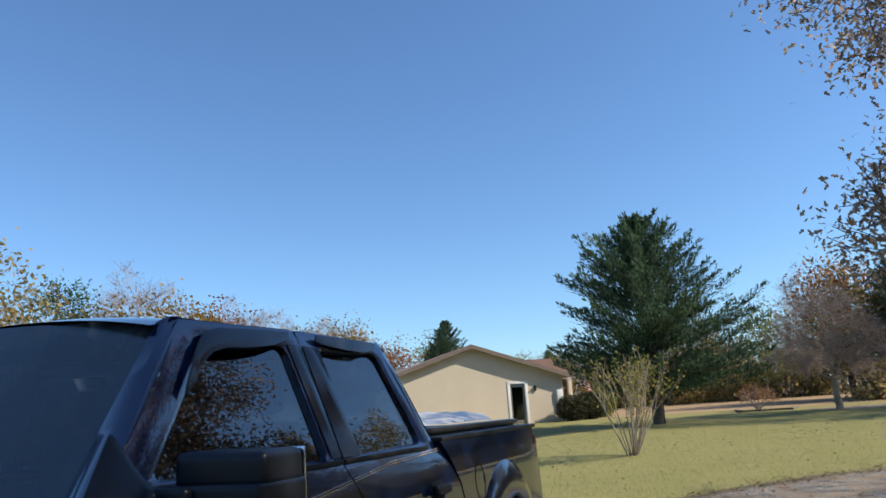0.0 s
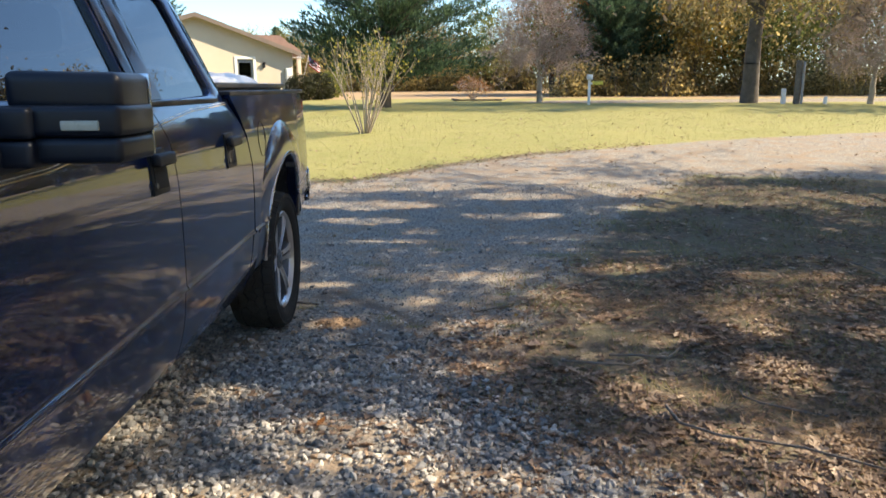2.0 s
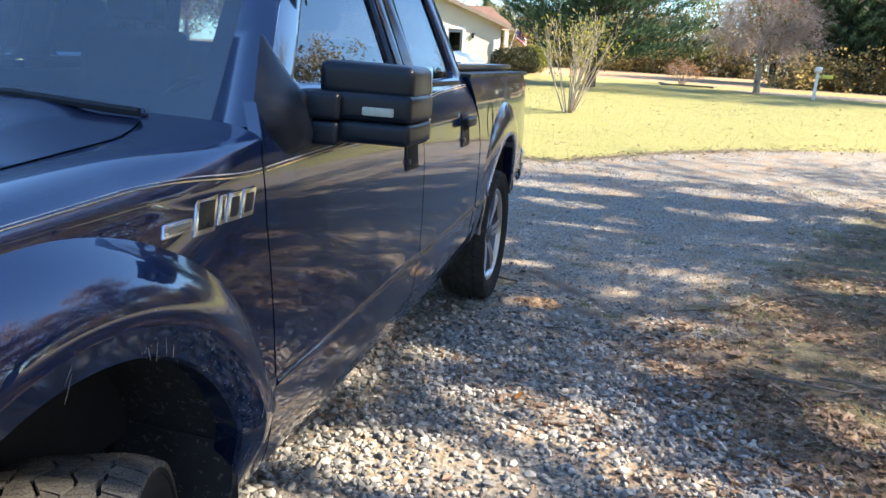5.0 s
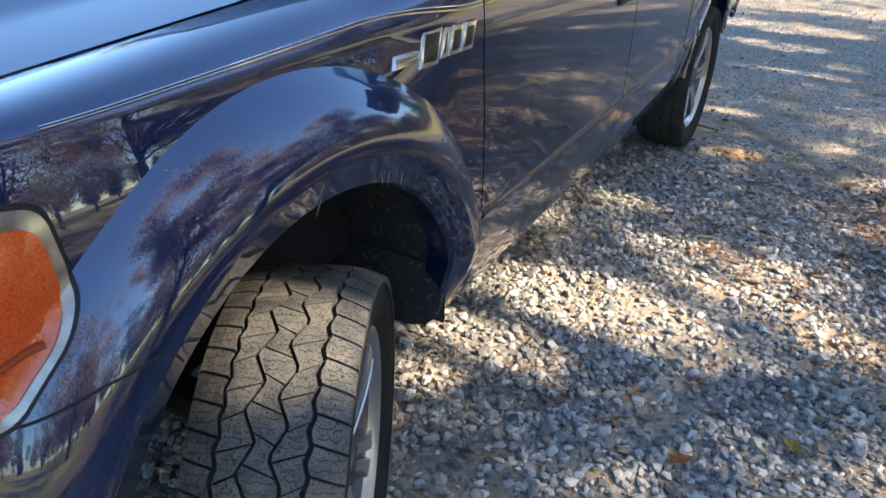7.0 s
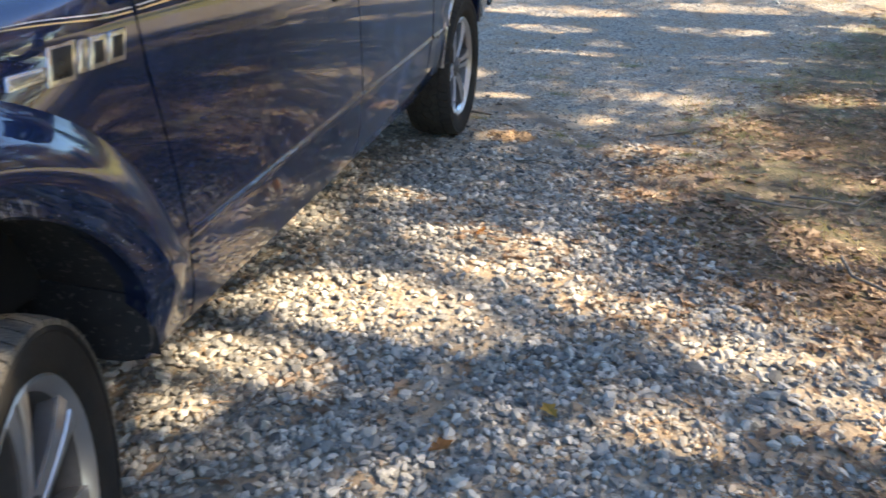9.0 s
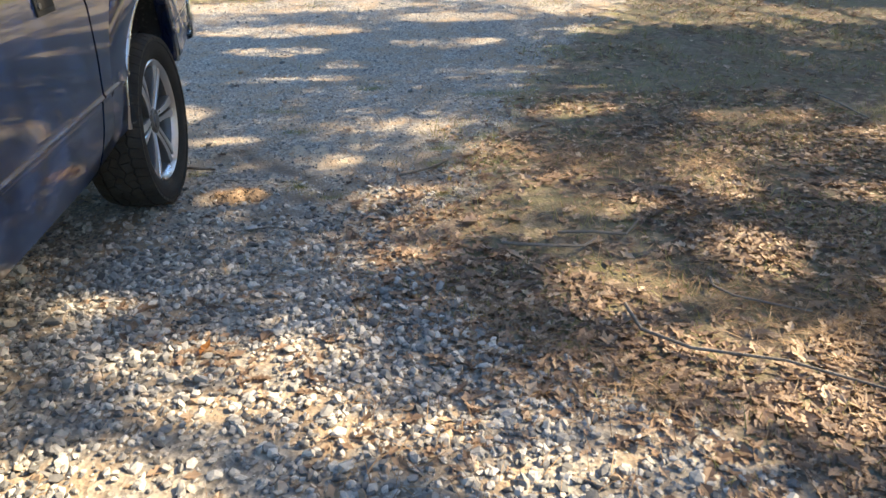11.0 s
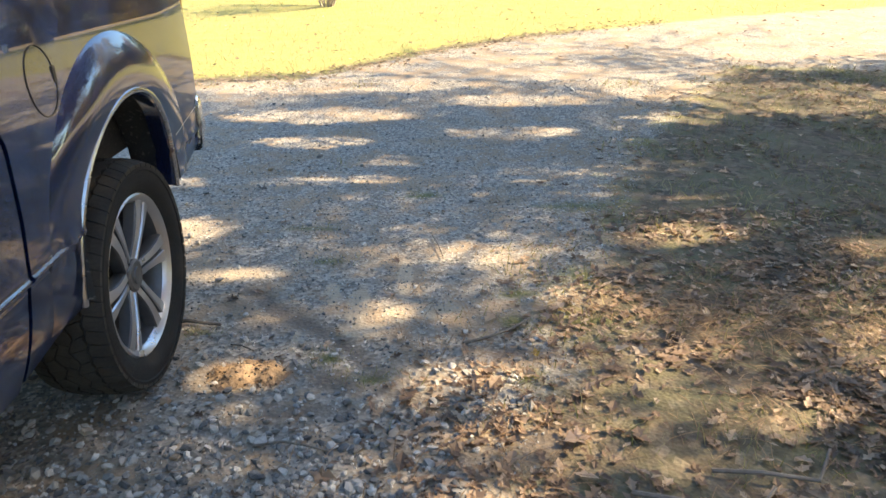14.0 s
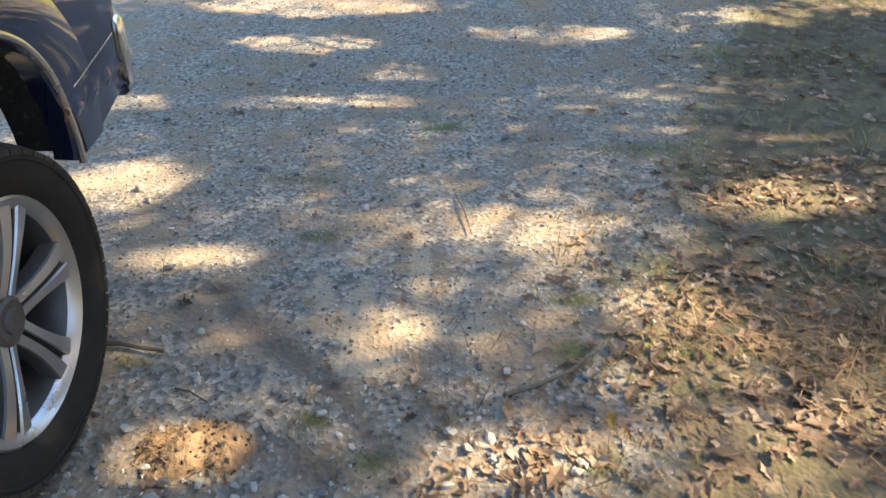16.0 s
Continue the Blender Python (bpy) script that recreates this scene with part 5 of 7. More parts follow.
gx = [-q for q in spread(3.6, 420, 0.35, 1.12)][::-1] + list(np.arange(-3.5, 0.85, 0.12)) + list(np.arange(0.87, 2.5, 0.03)) + list(np.arange(2.53, 8.0, 0.12)) + spread(8.05, 420, 0.25, 1.09)
gy = [-q for q in spread(2.6, 420, 0.3, 1.13)][::-1] + list(np.arange(-2.5, 3.3, 0.12)) + list(np.arange(3.32, 4.62, 0.03)) + list(np.arange(4.66, 16.5, 0.12)) + spread(16.6, 420, 0.25, 1.07)
verts = [(x, y, ground_z(x, y)) for x in gx for y in gy]
n = len(gy)
faces = [(i * n + j, (i + 1) * n + j, (i + 1) * n + j + 1, i * n + j + 1) for i in range(len(gx) - 1) for j in range(n - 1)]
ground = mesh_object("ground", verts, faces, GROUND, sharp=0)
tagged(ground, "gravel drive, leaf litter and thin yellow-green lawn", "ground", kind="structure")
layer = ground.data.color_attributes.new("cover", "FLOAT_COLOR", "POINT")
layer.data.foreach_set("color", [c for x, y, _ in verts for c in (*cover(x, y), 1.0)])


def earth(x, y):
    """Dark soil, moss and pale sand: how far each shows through the gravel."""
    if not (0 < x < 4.5 and 3.0 < y < 7.0):
        return 0.0, 0.0, 0.0
    soil = max(0.62 * math.exp(-(rut_distance(x, y) / 0.095) ** 2), 0.5 * spots(x, y, LUG_PRINTS), 0.6 * spots(x, y, SOIL))
    return soil, 0.7 * spots(x, y, MOSS), spots(x, y, PALE_SAND)


layer = ground.data.color_attributes.new("earth", "FLOAT_COLOR", "POINT")
layer.data.foreach_set("color", [c for x, y, _ in verts for c in (*earth(x, y), 1.0)])


# ---- loose cover: stones, leaves, straw, blades ----
def scatter(name, places, shapes, material, label, category, parent=None):
    """Many small pieces as one mesh. places: x, y, z, size, turn (3 angles), shape number."""
    allv, allf, base = [], [], 0
    for px, py, pz, size, rx, ry, rz, k in places:
        sv, sf = shapes[k]
        m = np.array(Euler((rx, ry, rz)).to_matrix())
        allv.append(sv @ m.T * size + (px, py, pz))
        allf.append(sf + base)
        base += len(sv)
    v = np.concatenate(allv)
    f = np.concatenate(allf)
    me = bpy.data.meshes.new(name)
    me.vertices.add(len(v))
    me.vertices.foreach_set("co", v.astype(np.float32).ravel())
    k = f.shape[1]
    me.loops.add(f.size)
    me.loops.foreach_set("vertex_index", f.astype(np.int32).ravel())
    me.polygons.add(len(f))
    me.polygons.foreach_set("loop_start", np.arange(0, f.size, k, dtype=np.int32))
    me.update(calc_edges=True)
    me.validate()
    me.shade_flat()
    me.materials.append(material)
    ob = new(name, me)
    if parent is not None:
        ob.parent = parent
    return tagged(ob, label, category, kind="stuff") if label else ob


GOLD_R = (1 + 5 ** 0.5) / 2
ICO_V = np.array([(-1, GOLD_R, 0), (1, GOLD_R, 0), (-1, -GOLD_R, 0), (1, -GOLD_R, 0), (0, -1, GOLD_R), (0, 1, GOLD_R), (0, -1, -GOLD_R), (0, 1, -GOLD_R), (GOLD_R, 0, -1), (GOLD_R, 0, 1), (-GOLD_R, 0, -1), (-GOLD_R, 0, 1)]) / 3.8
ICO_F = np.array([(0, 11, 5), (0, 5, 1), (0, 1, 7), (0, 7, 10), (0, 10, 11), (1, 5, 9), (5, 11, 4), (11, 10, 2), (10, 7, 6), (7, 1, 8), (3, 9, 4), (3, 4, 2), (3, 2, 6), (3, 6, 8), (3, 8, 9), (4, 9, 5), (2, 4, 11), (6, 2, 10), (8, 6, 7), (9, 8, 1)])


def stone_shape(r):
    """An angular chip with knocked-off corners, flatter than it is wide."""
    v = ICO_V + np.array([[r.gauss(0, 0.075) for _ in range(3)] for _ in range(12)])
    cut = Vector((r.gauss(0, 1), r.gauss(0, 1), r.gauss(0, 1))).normalized()
    along = v @ np.array(cut)
    v = v - np.outer(np.maximum(0, along - 0.26), np.array(cut))
    return v * np.array((1.15, r.uniform(0.65, 0.95), r.uniform(0.45, 0.75))), ICO_F


rs = random.Random(11)
STONES = [stone_shape(rs) for _ in range(14)]


def stone_density(x, y):
    """Loose chips lie thickest beside the truck and thin out towards the tail."""
    if x > drive_edge(y) + 0.25 * noise.noise(Vector((x * 2, y * 2, 0))) or y > lawn_edge(x):
        return 0.0
    d = (1 - 0.9 * max(earth(x, y))) * float(np.interp(y, [-1.5, 2.3, 2.9, 3.5, 4.2, 9], [1.0, 1.0, 0.6, 0.16, 0.06, 0.04]))
    d *= float(np.interp(x, [0.2, 0.9, 1.9, 2.6, 3.6], [0.75, 0.95, 1.0, 0.8, 0.35]))
    patch = noise.noise(Vector((x * 0.9, y * 0.9, 20)))
    bare = noise.noise(Vector((x * 2.3, y * 2.3, 27)))
    return d * (0.75 + 0.6 * max(-0.8, min(0.4, patch * 1.4 + 0.25))) * (0.45 if bare > 0.22 else 1.0)


OCTA = []
for _ in range(8):
    ov = np.array([(0.5, 0, 0), (-0.5, 0, 0), (0, 0.4, 0), (0, -0.4, 0), (0, 0, 0.36), (0, 0, -0.36)]) * np.array([[rs.uniform(0.75, 1.2)] for _ in range(6)]) + np.array([[rs.gauss(0, 0.09) for _ in range(3)] for _ in range(6)])
    OCTA.append((ov, np.array([(0, 2, 4), (2, 1, 4), (1, 3, 4), (3, 0, 4), (2, 0, 5), (1, 2, 5), (3, 1, 5), (0, 3, 5)])))
places, grit = [], []
for _ in range(150000):
    x, y = rs.uniform(-1.0, 4.2), rs.uniform(-1.6, 9.5) if rs.random() < 0.3 else rs.uniform(-1.0, 4.0)
    if rs.random() < stone_density(x, y):
        s = rs.lognormvariate(math.log(0.0145), 0.38) if rs.random() < 0.62 else rs.lognormvariate(math.log(0.029), 0.28)
        (places if s > 0.019 else grit).append((x, y, ground_z(x, y) + s * rs.uniform(0.08, 0.26), min(0.056, s), rs.gauss(0, 0.28), rs.gauss(0, 0.28), rs.uniform(0, 6.3), rs.randrange(14) if s > 0.019 else rs.randrange(8)))
scatter("gravel", places, STONES, GRAVEL_STONE, "loose grey limestone gravel chips", "gravel")
scatter("grit", grit, OCTA, GRAVEL_STONE, "small grey stone grit between the chips", "gravel")

places = []
for _ in range(42000):
    x, y = rs.uniform(0.1, 4.6), 2.2 + 7.2 * rs.random() ** 1.3
    if x < drive_edge(y) + 0.2 and y < lawn_edge(x) and rs.random() > 1.1 * earth(x, y)[0]:
        s = rs.lognormvariate(math.log(0.011), 0.35)
        places.append((x, y, ground_z(x, y) + s * 0.1, min(0.03, s), rs.gauss(0, 0.4), rs.gauss(0, 0.4), rs.uniform(0, 6.3), rs.randrange(5)))
scatter("fine_gravel", places, OCTA, GRAVEL_STONE, "fine packed gravel chips", "gravel")

LEAVES = []
for _ in range(6):
    w = rs.uniform(0.22, 0.36)
    c1, c2 = rs.uniform(-0.25, 0.3), rs.uniform(-0.2, 0.35)
    lv = np.array([(-0.6, 0, 0), (-0.5, 0, 0.01), (-0.2, w * 0.7, 0.05 + c1 * 0.4), (-0.12, w * 0.45, 0.04), (0.1, w, 0.06 + c1 * 0.5), (0.2, w * 0.5, 0.05), (0.5, 0, c2 * 0.5),
                   (0.2, -w * 0.5, 0.05), (0.1, -w, 0.06 + c2 * 0.5), (-0.12, -w * 0.45, 0.04), (-0.2, -w * 0.7, 0.05 + c2 * 0.4), (0.0, 0, -0.02)])
    LEAVES.append((lv, np.array([(k, k + 1, 11) for k in range(0, 10)] + [(10, 0, 11)])))


LEAF_DRIFTS = ((1.55, 2.15), (1.02, 0.93), (2.15, 2.90), (1.68, 2.02), (2.15, 1.62), (1.38, 2.22), (2.22, 3.30), (0.80, 1.15), (2.75, 4.25))


CLUMPS = ((2.28, 3.65, 0.16, 0.08), (3.14, 3.75, 0.18, 0.10), (3.11, 4.11, 0.12, 0.09), (3.17, 4.50, 0.18, 0.10), (2.75, 4.10, 0.14, 0.07), (2.30, 3.28, 0.16, 0.07), (3.45, 4.15, 0.2, 0.12), (2.42, 3.92, 0.10, 0.05), (3.6, 3.5, 0.2, 0.12), (2.20, 3.05, 0.2, 0.06), (3.9, 4.6, 0.3, 0.15), (3.3, 5.1, 0.3, 0.12))


def litter_density(x, y):
    g, l, _ = cover(x, y)
    d = l * max(0.12, 0.66 + 1.1 * noise.noise(Vector((x * 1.1, y * 1.1, 50))))
    drift = max(math.exp(-((x - u) / 0.24) ** 2 - ((y - w) / 0.10) ** 2) for u, w in LEAF_DRIFTS)
    heap = 0.5 * drift + max(0.0, noise.noise(Vector((x * 1.3, y * 1.3, 61))) - 0.16) * 2.0 if x > 0.9 and y < 3.6 else 0.0
    if y > 2.7:
        sparse = float(np.interp(y, [2.7, 3.2, 5.5, 7.5], [1.0, 0.30, 0.22, 0.5])) * float(np.interp(x, [2.2, 2.9, 5.0], [0.75, 1.35, 2.2]))
        d = d * sparse + 0.34 * spots(x, y, CLUMPS)
    return d * 0.9 + heap * 0.5 + 0.006 + (0.012 if x > 1.4 and y < 4 else 0)


places = []
for k in range(95000):
    x, y = (rs.uniform(0.6, 8.0), rs.uniform(-1.5, 11.0)) if k % 3 == 0 else (rs.uniform(1.0, 5.5), rs.uniform(-0.5, 5.5))
    if rs.random() < litter_density(x, y):
        places.append((x, y, ground_z(x, y) + rs.uniform(0.003, 0.018), min(0.088, rs.lognormvariate(math.log(0.042), 0.38)), rs.gauss(0, 0.15), rs.gauss(0, 0.15), rs.uniform(0, 6.3), rs.randrange(6)))
for _ in range(1100):
    x, y = rs.uniform(-6, 16), rs.uniform(10, 26)
    places.append((x, y, ground_z(x, y) + 0.02, rs.uniform(0.05, 0.09), rs.gauss(0, 0.2), rs.gauss(0, 0.2), rs.uniform(0, 6.3), rs.randrange(6)))
for _ in range(900):
    x = rs.uniform(-2.5, 6.0)
    y = lawn_edge(x) + rs.gauss(0.1, 0.22)
    places.append((x, y, ground_z(x, y) + 0.012, rs.uniform(0.03, 0.07), rs.gauss(0, 0.2), rs.gauss(0, 0.2), rs.uniform(0, 6.3), rs.randrange(6)))
scatter("fallen_leaves", places, LEAVES, DRY_LEAF, "dry brown oak leaves fallen on the ground", "leaves")

NEEDLE = [(np.array([(-0.5, 0.012, 0), (-0.5, -0.012, 0), (0.0, 0.012, 0.06), (0.0, -0.012, 0.06), (0.5, 0.006, 0), (0.5, -0.006, 0)]), np.array([(0, 1, 3), (0, 3, 2), (2, 3, 5), (2, 5, 4)]))]
places = []
for k in range(70000):
    x, y = (rs.uniform(0.6, 6.5), rs.uniform(-1.2, 9.0)) if k % 2 else (rs.uniform(1.8, 5.0), rs.uniform(-0.5, 5.0))
    heap = noise.noise(Vector((x * 1.6, y * 1.6, 80)))
    if rs.random() < max(0.0, heap * 1.6 + 0.1) * (0.35 if x < drive_edge(y) else 1.0) + 0.04:
        places.append((x, y, ground_z(x, y) + rs.uniform(0.012, 0.028), rs.uniform(0.05, 0.13), rs.gauss(0, 0.25), rs.gauss(0, 0.25), rs.uniform(0, 6.3), 0))
scatter("pine_straw", places, NEEDLE, STRAW, "scattered brown pine needles and dry grass stems", "straw")

BLADES = [(np.array([(-0.03, 0, 0), (0.03, 0, 0), (-0.02, 0.05 + b, 0.55), (0.025, 0.05 + b, 0.55), (0.0, 0.2 + 2 * b, 1.0)]), np.array([(0, 1, 3), (0, 3, 2), (2, 3, 4)])) for b in (0.0, 0.12, 0.28)]
places = []
for _ in range(120000):
    if rs.random() < 0.58:
        x, y = rs.uniform(-5, 15), 9.2 + 16 * rs.random() ** 1.6
    else:
        x, y = rs.uniform(0.8, 8), rs.uniform(0.5, 10)
    g, l, f = cover(x, y)
    tuft = noise.noise(Vector((x * 1.8, y * 1.8, 33)))
    if y > lawn_edge(x) - 0.1:
        ok = rs.random() < 0.9 - g * 0.8
        h = rs.uniform(0.025, 0.07)
    else:
        ok = rs.random() < (l * max(0.0, tuft * 1.9 + 0.34) + (1 - l) * g * max(0, tuft - 0.38) * 1.5)
        h = rs.uniform(0.025, 0.08)
    if ok:
        places.append((x, y, ground_z(x, y) - 0.004, h, rs.gauss(0, 0.45), rs.gauss(0, 0.45), rs.uniform(0, 6.3), rs.randrange(3)))
for u, w, a, b in MOSS:
    for _ in range(150):
        x, y = rs.gauss(u, a * 0.7), rs.gauss(w, b * 0.7)
        places.append((x, y, ground_z(x, y) - 0.003, rs.uniform(0.012, 0.04), rs.gauss(0, 0.5), rs.gauss(0, 0.5), rs.uniform(0, 6.3), rs.randrange(3)))
scatter("grass", places, BLADES, BLADE, "short thin yellow-green grass", "grass")


# ---- plants ----
def skeleton(r, start, direction, length, radius, depth, shape):
    """Segments and tips of a branching plant. shape: spread, shrink, kids, lift, wiggle."""
    segs, tips = [], []
    todo = [(Vector(start), Vector(direction).normalized(), length, radius, depth)]
    while todo:
        p, d, ln, rad, k = todo.pop()
        steps = 3 if k > 1 else 2
        for i in range(steps):
            d = (d + Vector((r.gauss(0, shape["wiggle"]), r.gauss(0, shape["wiggle"]), r.gauss(0, shape["wiggle"]) + shape["lift"] / steps))).normalized()
            q = p + d * ln / steps
            r2 = rad * (1 - 0.22 / steps * 1.2)
            segs.append((p, q, rad, r2))
            if k <= shape.get("twigs", 1):
                tips.append(q)
            if k > 0 and i == steps - 2 and steps > 2 and r.random() < 0.6:
                side = (d + Vector((r.gauss(0, 1), r.gauss(0, 1), r.gauss(0.1, 0.6))) * shape["spread"] * 1.3).normalized()
                todo.append((q, side, ln * shape["shrink"] * r.uniform(0.7, 1.0), r2 * 0.6, k - 1))
            p, rad = q, r2
        if k > 0:
            for _ in range(shape["kids"] if k > 1 else shape["kids"] + 1):
                side = (d + Vector((r.gauss(0, 1), r.gauss(0, 1), r.gauss(0.05, 0.7))) * shape["spread"]).normalized()
                todo.append((p, side, ln * shape["shrink"] * r.uniform(0.75, 1.1), rad * 0.68, k - 1))
    return segs, tips


def limbs(name, segs, material, parent, least=0.004, sides=5):
    """Tapered tubes for all segments, in one mesh."""
    v, f = [], []
    for p, q, r0, r1 in segs:
        d = (q - p).normalized()
        u = d.orthogonal().normalized()
        w = d.cross(u)
        k = sides if r0 > 0.03 else 3
        b = len(v)
        for c, rad in ((p, max(least, r0)), (q, max(least, r1))):
            v += [c + (u * math.cos(a) + w * math.sin(a)) * rad for a in [2 * math.pi * i / k for i in range(k)]]
        f += [(b + i, b + (i + 1) % k, b + k + (i + 1) % k, b + k + i) for i in range(k)]
    return mesh_object(name, v, f, material, parent, sharp=0)


DIAMOND = (np.array([(-0.5, 0, 0), (0, 0.3, 0.06), (0.5, 0, 0), (0, -0.3, 0.06)]), np.array([(0, 1, 2), (0, 2, 3)]))
OAK = (np.array([(-0.5, 0, 0), (-0.25, 0.16, 0.03), (0.0, 0.12, 0.03), (0.15, 0.28, 0.05), (0.5, 0.0, -0.05), (0.15, -0.28, 0.05), (0.0, -0.12, 0.03), (-0.25, -0.16, 0.03)]),
       np.array([(0, 1, 7), (1, 2, 6), (1, 6, 7), (2, 3, 5), (2, 5, 6), (3, 4, 5)]))
SPRAY = (np.array([(0, 0.05, 0), (0, -0.05, 0), (0.5, 0.16, 0.05), (0.45, -0.15, 0.05), (1.0, 0.02, 0.16)]), np.array([(0, 1, 3), (0, 3, 2), (2, 3, 4)]))


# where the crowns by the drive stand open to the sun: the sunlit places below, as middle and half sizes
SUNLIT_DRIVE = [(1.12, 1.47, 0.50, 0.22), (0.85, 1.02, 0.28, 0.12), (1.55, 2.15, 0.42, 0.13), (2.12, 1.70, 0.36, 0.11), (2.54, 1.50, 0.26, 0.09), (2.30, 1.01, 0.18, 0.11), (3.09, 1.20, 0.27, 0.12),
                (3.28, 0.95, 0.15, 0.13), (0.76, 0.70, 0.12, 0.09), (1.65, 1.88, 0.30, 0.09), (0.53, 2.13, 0.20, 0.12), (0.93, 2.58, 0.18, 0.10), (1.72, 2.07, 0.18, 0.08), (2.05, 0.2, 0.3, 0.12), (1.5, -0.3, 0.35, 0.14), (0.02, -0.40, 0.22, 0.13)]
SUNLIT_LITTER = [(3.06, 2.54, 0.30, 0.20), (3.54, 1.96, 0.26, 0.16), (3.35, 3.38, 0.24, 0.13), (3.95, 3.60, 0.22, 0.28), (3.80, 2.75, 0.18, 0.24), (3.20, 2.10, 0.20, 0.10), (3.57, 1.68, 0.20, 0.13), (3.13, 3.76, 0.13, 0.07),
                 (2.15, 2.90, 0.24, 0.08), (2.16, 3.63, 0.21, 0.11), (2.24, 3.24, 0.15, 0.07), (1.28, 3.66, 0.16, 0.10), (2.80, 4.22, 0.20, 0.19), (1.86, 4.20, 0.15, 0.10), (2.26, 4.87, 0.46, 0.14), (3.52, 5.11, 0.33, 0.17),
                 (4.83, 4.84, 0.36, 0.20), (5.44, 4.29, 0.26, 0.18), (4.42, 4.82, 0.13, 0.11), (4.4, 2.3, 0.3, 0.2), (4.7, 3.4, 0.25, 0.15)]
SUNLIT_TAIL = [(0.60, 5.25, 0.28, 0.22), (1.03, 4.62, 0.26, 0.09), (1.33, 6.20, 0.58, 0.12), (0.31, 6.18, 0.18, 0.13), (1.71, 6.72, 0.22, 0.13), (2.81, 6.16, 0.19, 0.07), (2.76, 7.41, 0.52, 0.19), (1.10, 7.23, 0.48, 0.15),
               (1.00, 8.02, 0.80, 0.24), (1.10, 9.24, 1.50, 0.30), (4.39, 7.85, 0.36, 0.22), (5.76, 8.57, 1.15, 0.65), (4.15, 9.12, 0.62, 0.50), (2.9, 8.5, 0.7, 0.2), (7.5, 8.2, 0.8, 0.4), (3.0, 9.8, 1.2, 0.4), (0.5, 11.0, 3.6, 1.4), (5.8, 12.2, 3.6, 1.6), (10.5, 13.5, 3.5, 2.0)]
OPEN = np.array(SUNLIT_DRIVE + SUNLIT_LITTER + SUNLIT_TAIL)


def thinned(pl, base, r):
    """Takes leaves out of a crown where it stands open."""
    q = np.array([p[:3] for p in pl]) + np.array(base)
    drop = (q[:, 2] - 0.02) / SUN.z
    gx_, gy_ = q[:, 0] - SUN.x * drop, q[:, 1] - SUN.y * drop
    near = np.min(((gx_[:, None] - OPEN[:, 0]) / OPEN[:, 2]) ** 2 + ((gy_[:, None] - OPEN[:, 1]) / OPEN[:, 3]) ** 2, axis=1)
    kept = []
    for p, d, u, v in zip(pl, near, gx_, gy_):
        ragged = 1 + 0.75 * noise.noise(Vector((u * 7, v * 7, 0))) + 0.4 * noise.noise(Vector((u * 17, v * 17, 4)))
        fleck = noise.noise(Vector((u * 2.6, v * 4.2, 9))) + 0.35 * noise.noise(Vector((u * 8, v * 11, 2)))
        if d * ragged > 1.0 + 0.4 * r.random() and fleck < 0.40 + 0.5 * r.random():
            kept.append(p)
    return kept


def crown(name, tips, r, each, cloud, size, material, parent, shape=DIAMOND, droop=0.0, base=None):
    pl = []
    for t in tips:
        for _ in range(each):
            pl.append((t.x + r.gauss(0, cloud), t.y + r.gauss(0, cloud), t.z + r.gauss(0, cloud * 0.8) - droop * cloud, size * r.uniform(0.6, 1.3), r.uniform(-1.2, 1.2), r.uniform(-1.2, 1.2), r.uniform(0, 6.3), 0))
    if base is not None:
        pl = thinned(pl, base, r)
    return scatter(name, pl, [shape], material, "", "", parent)


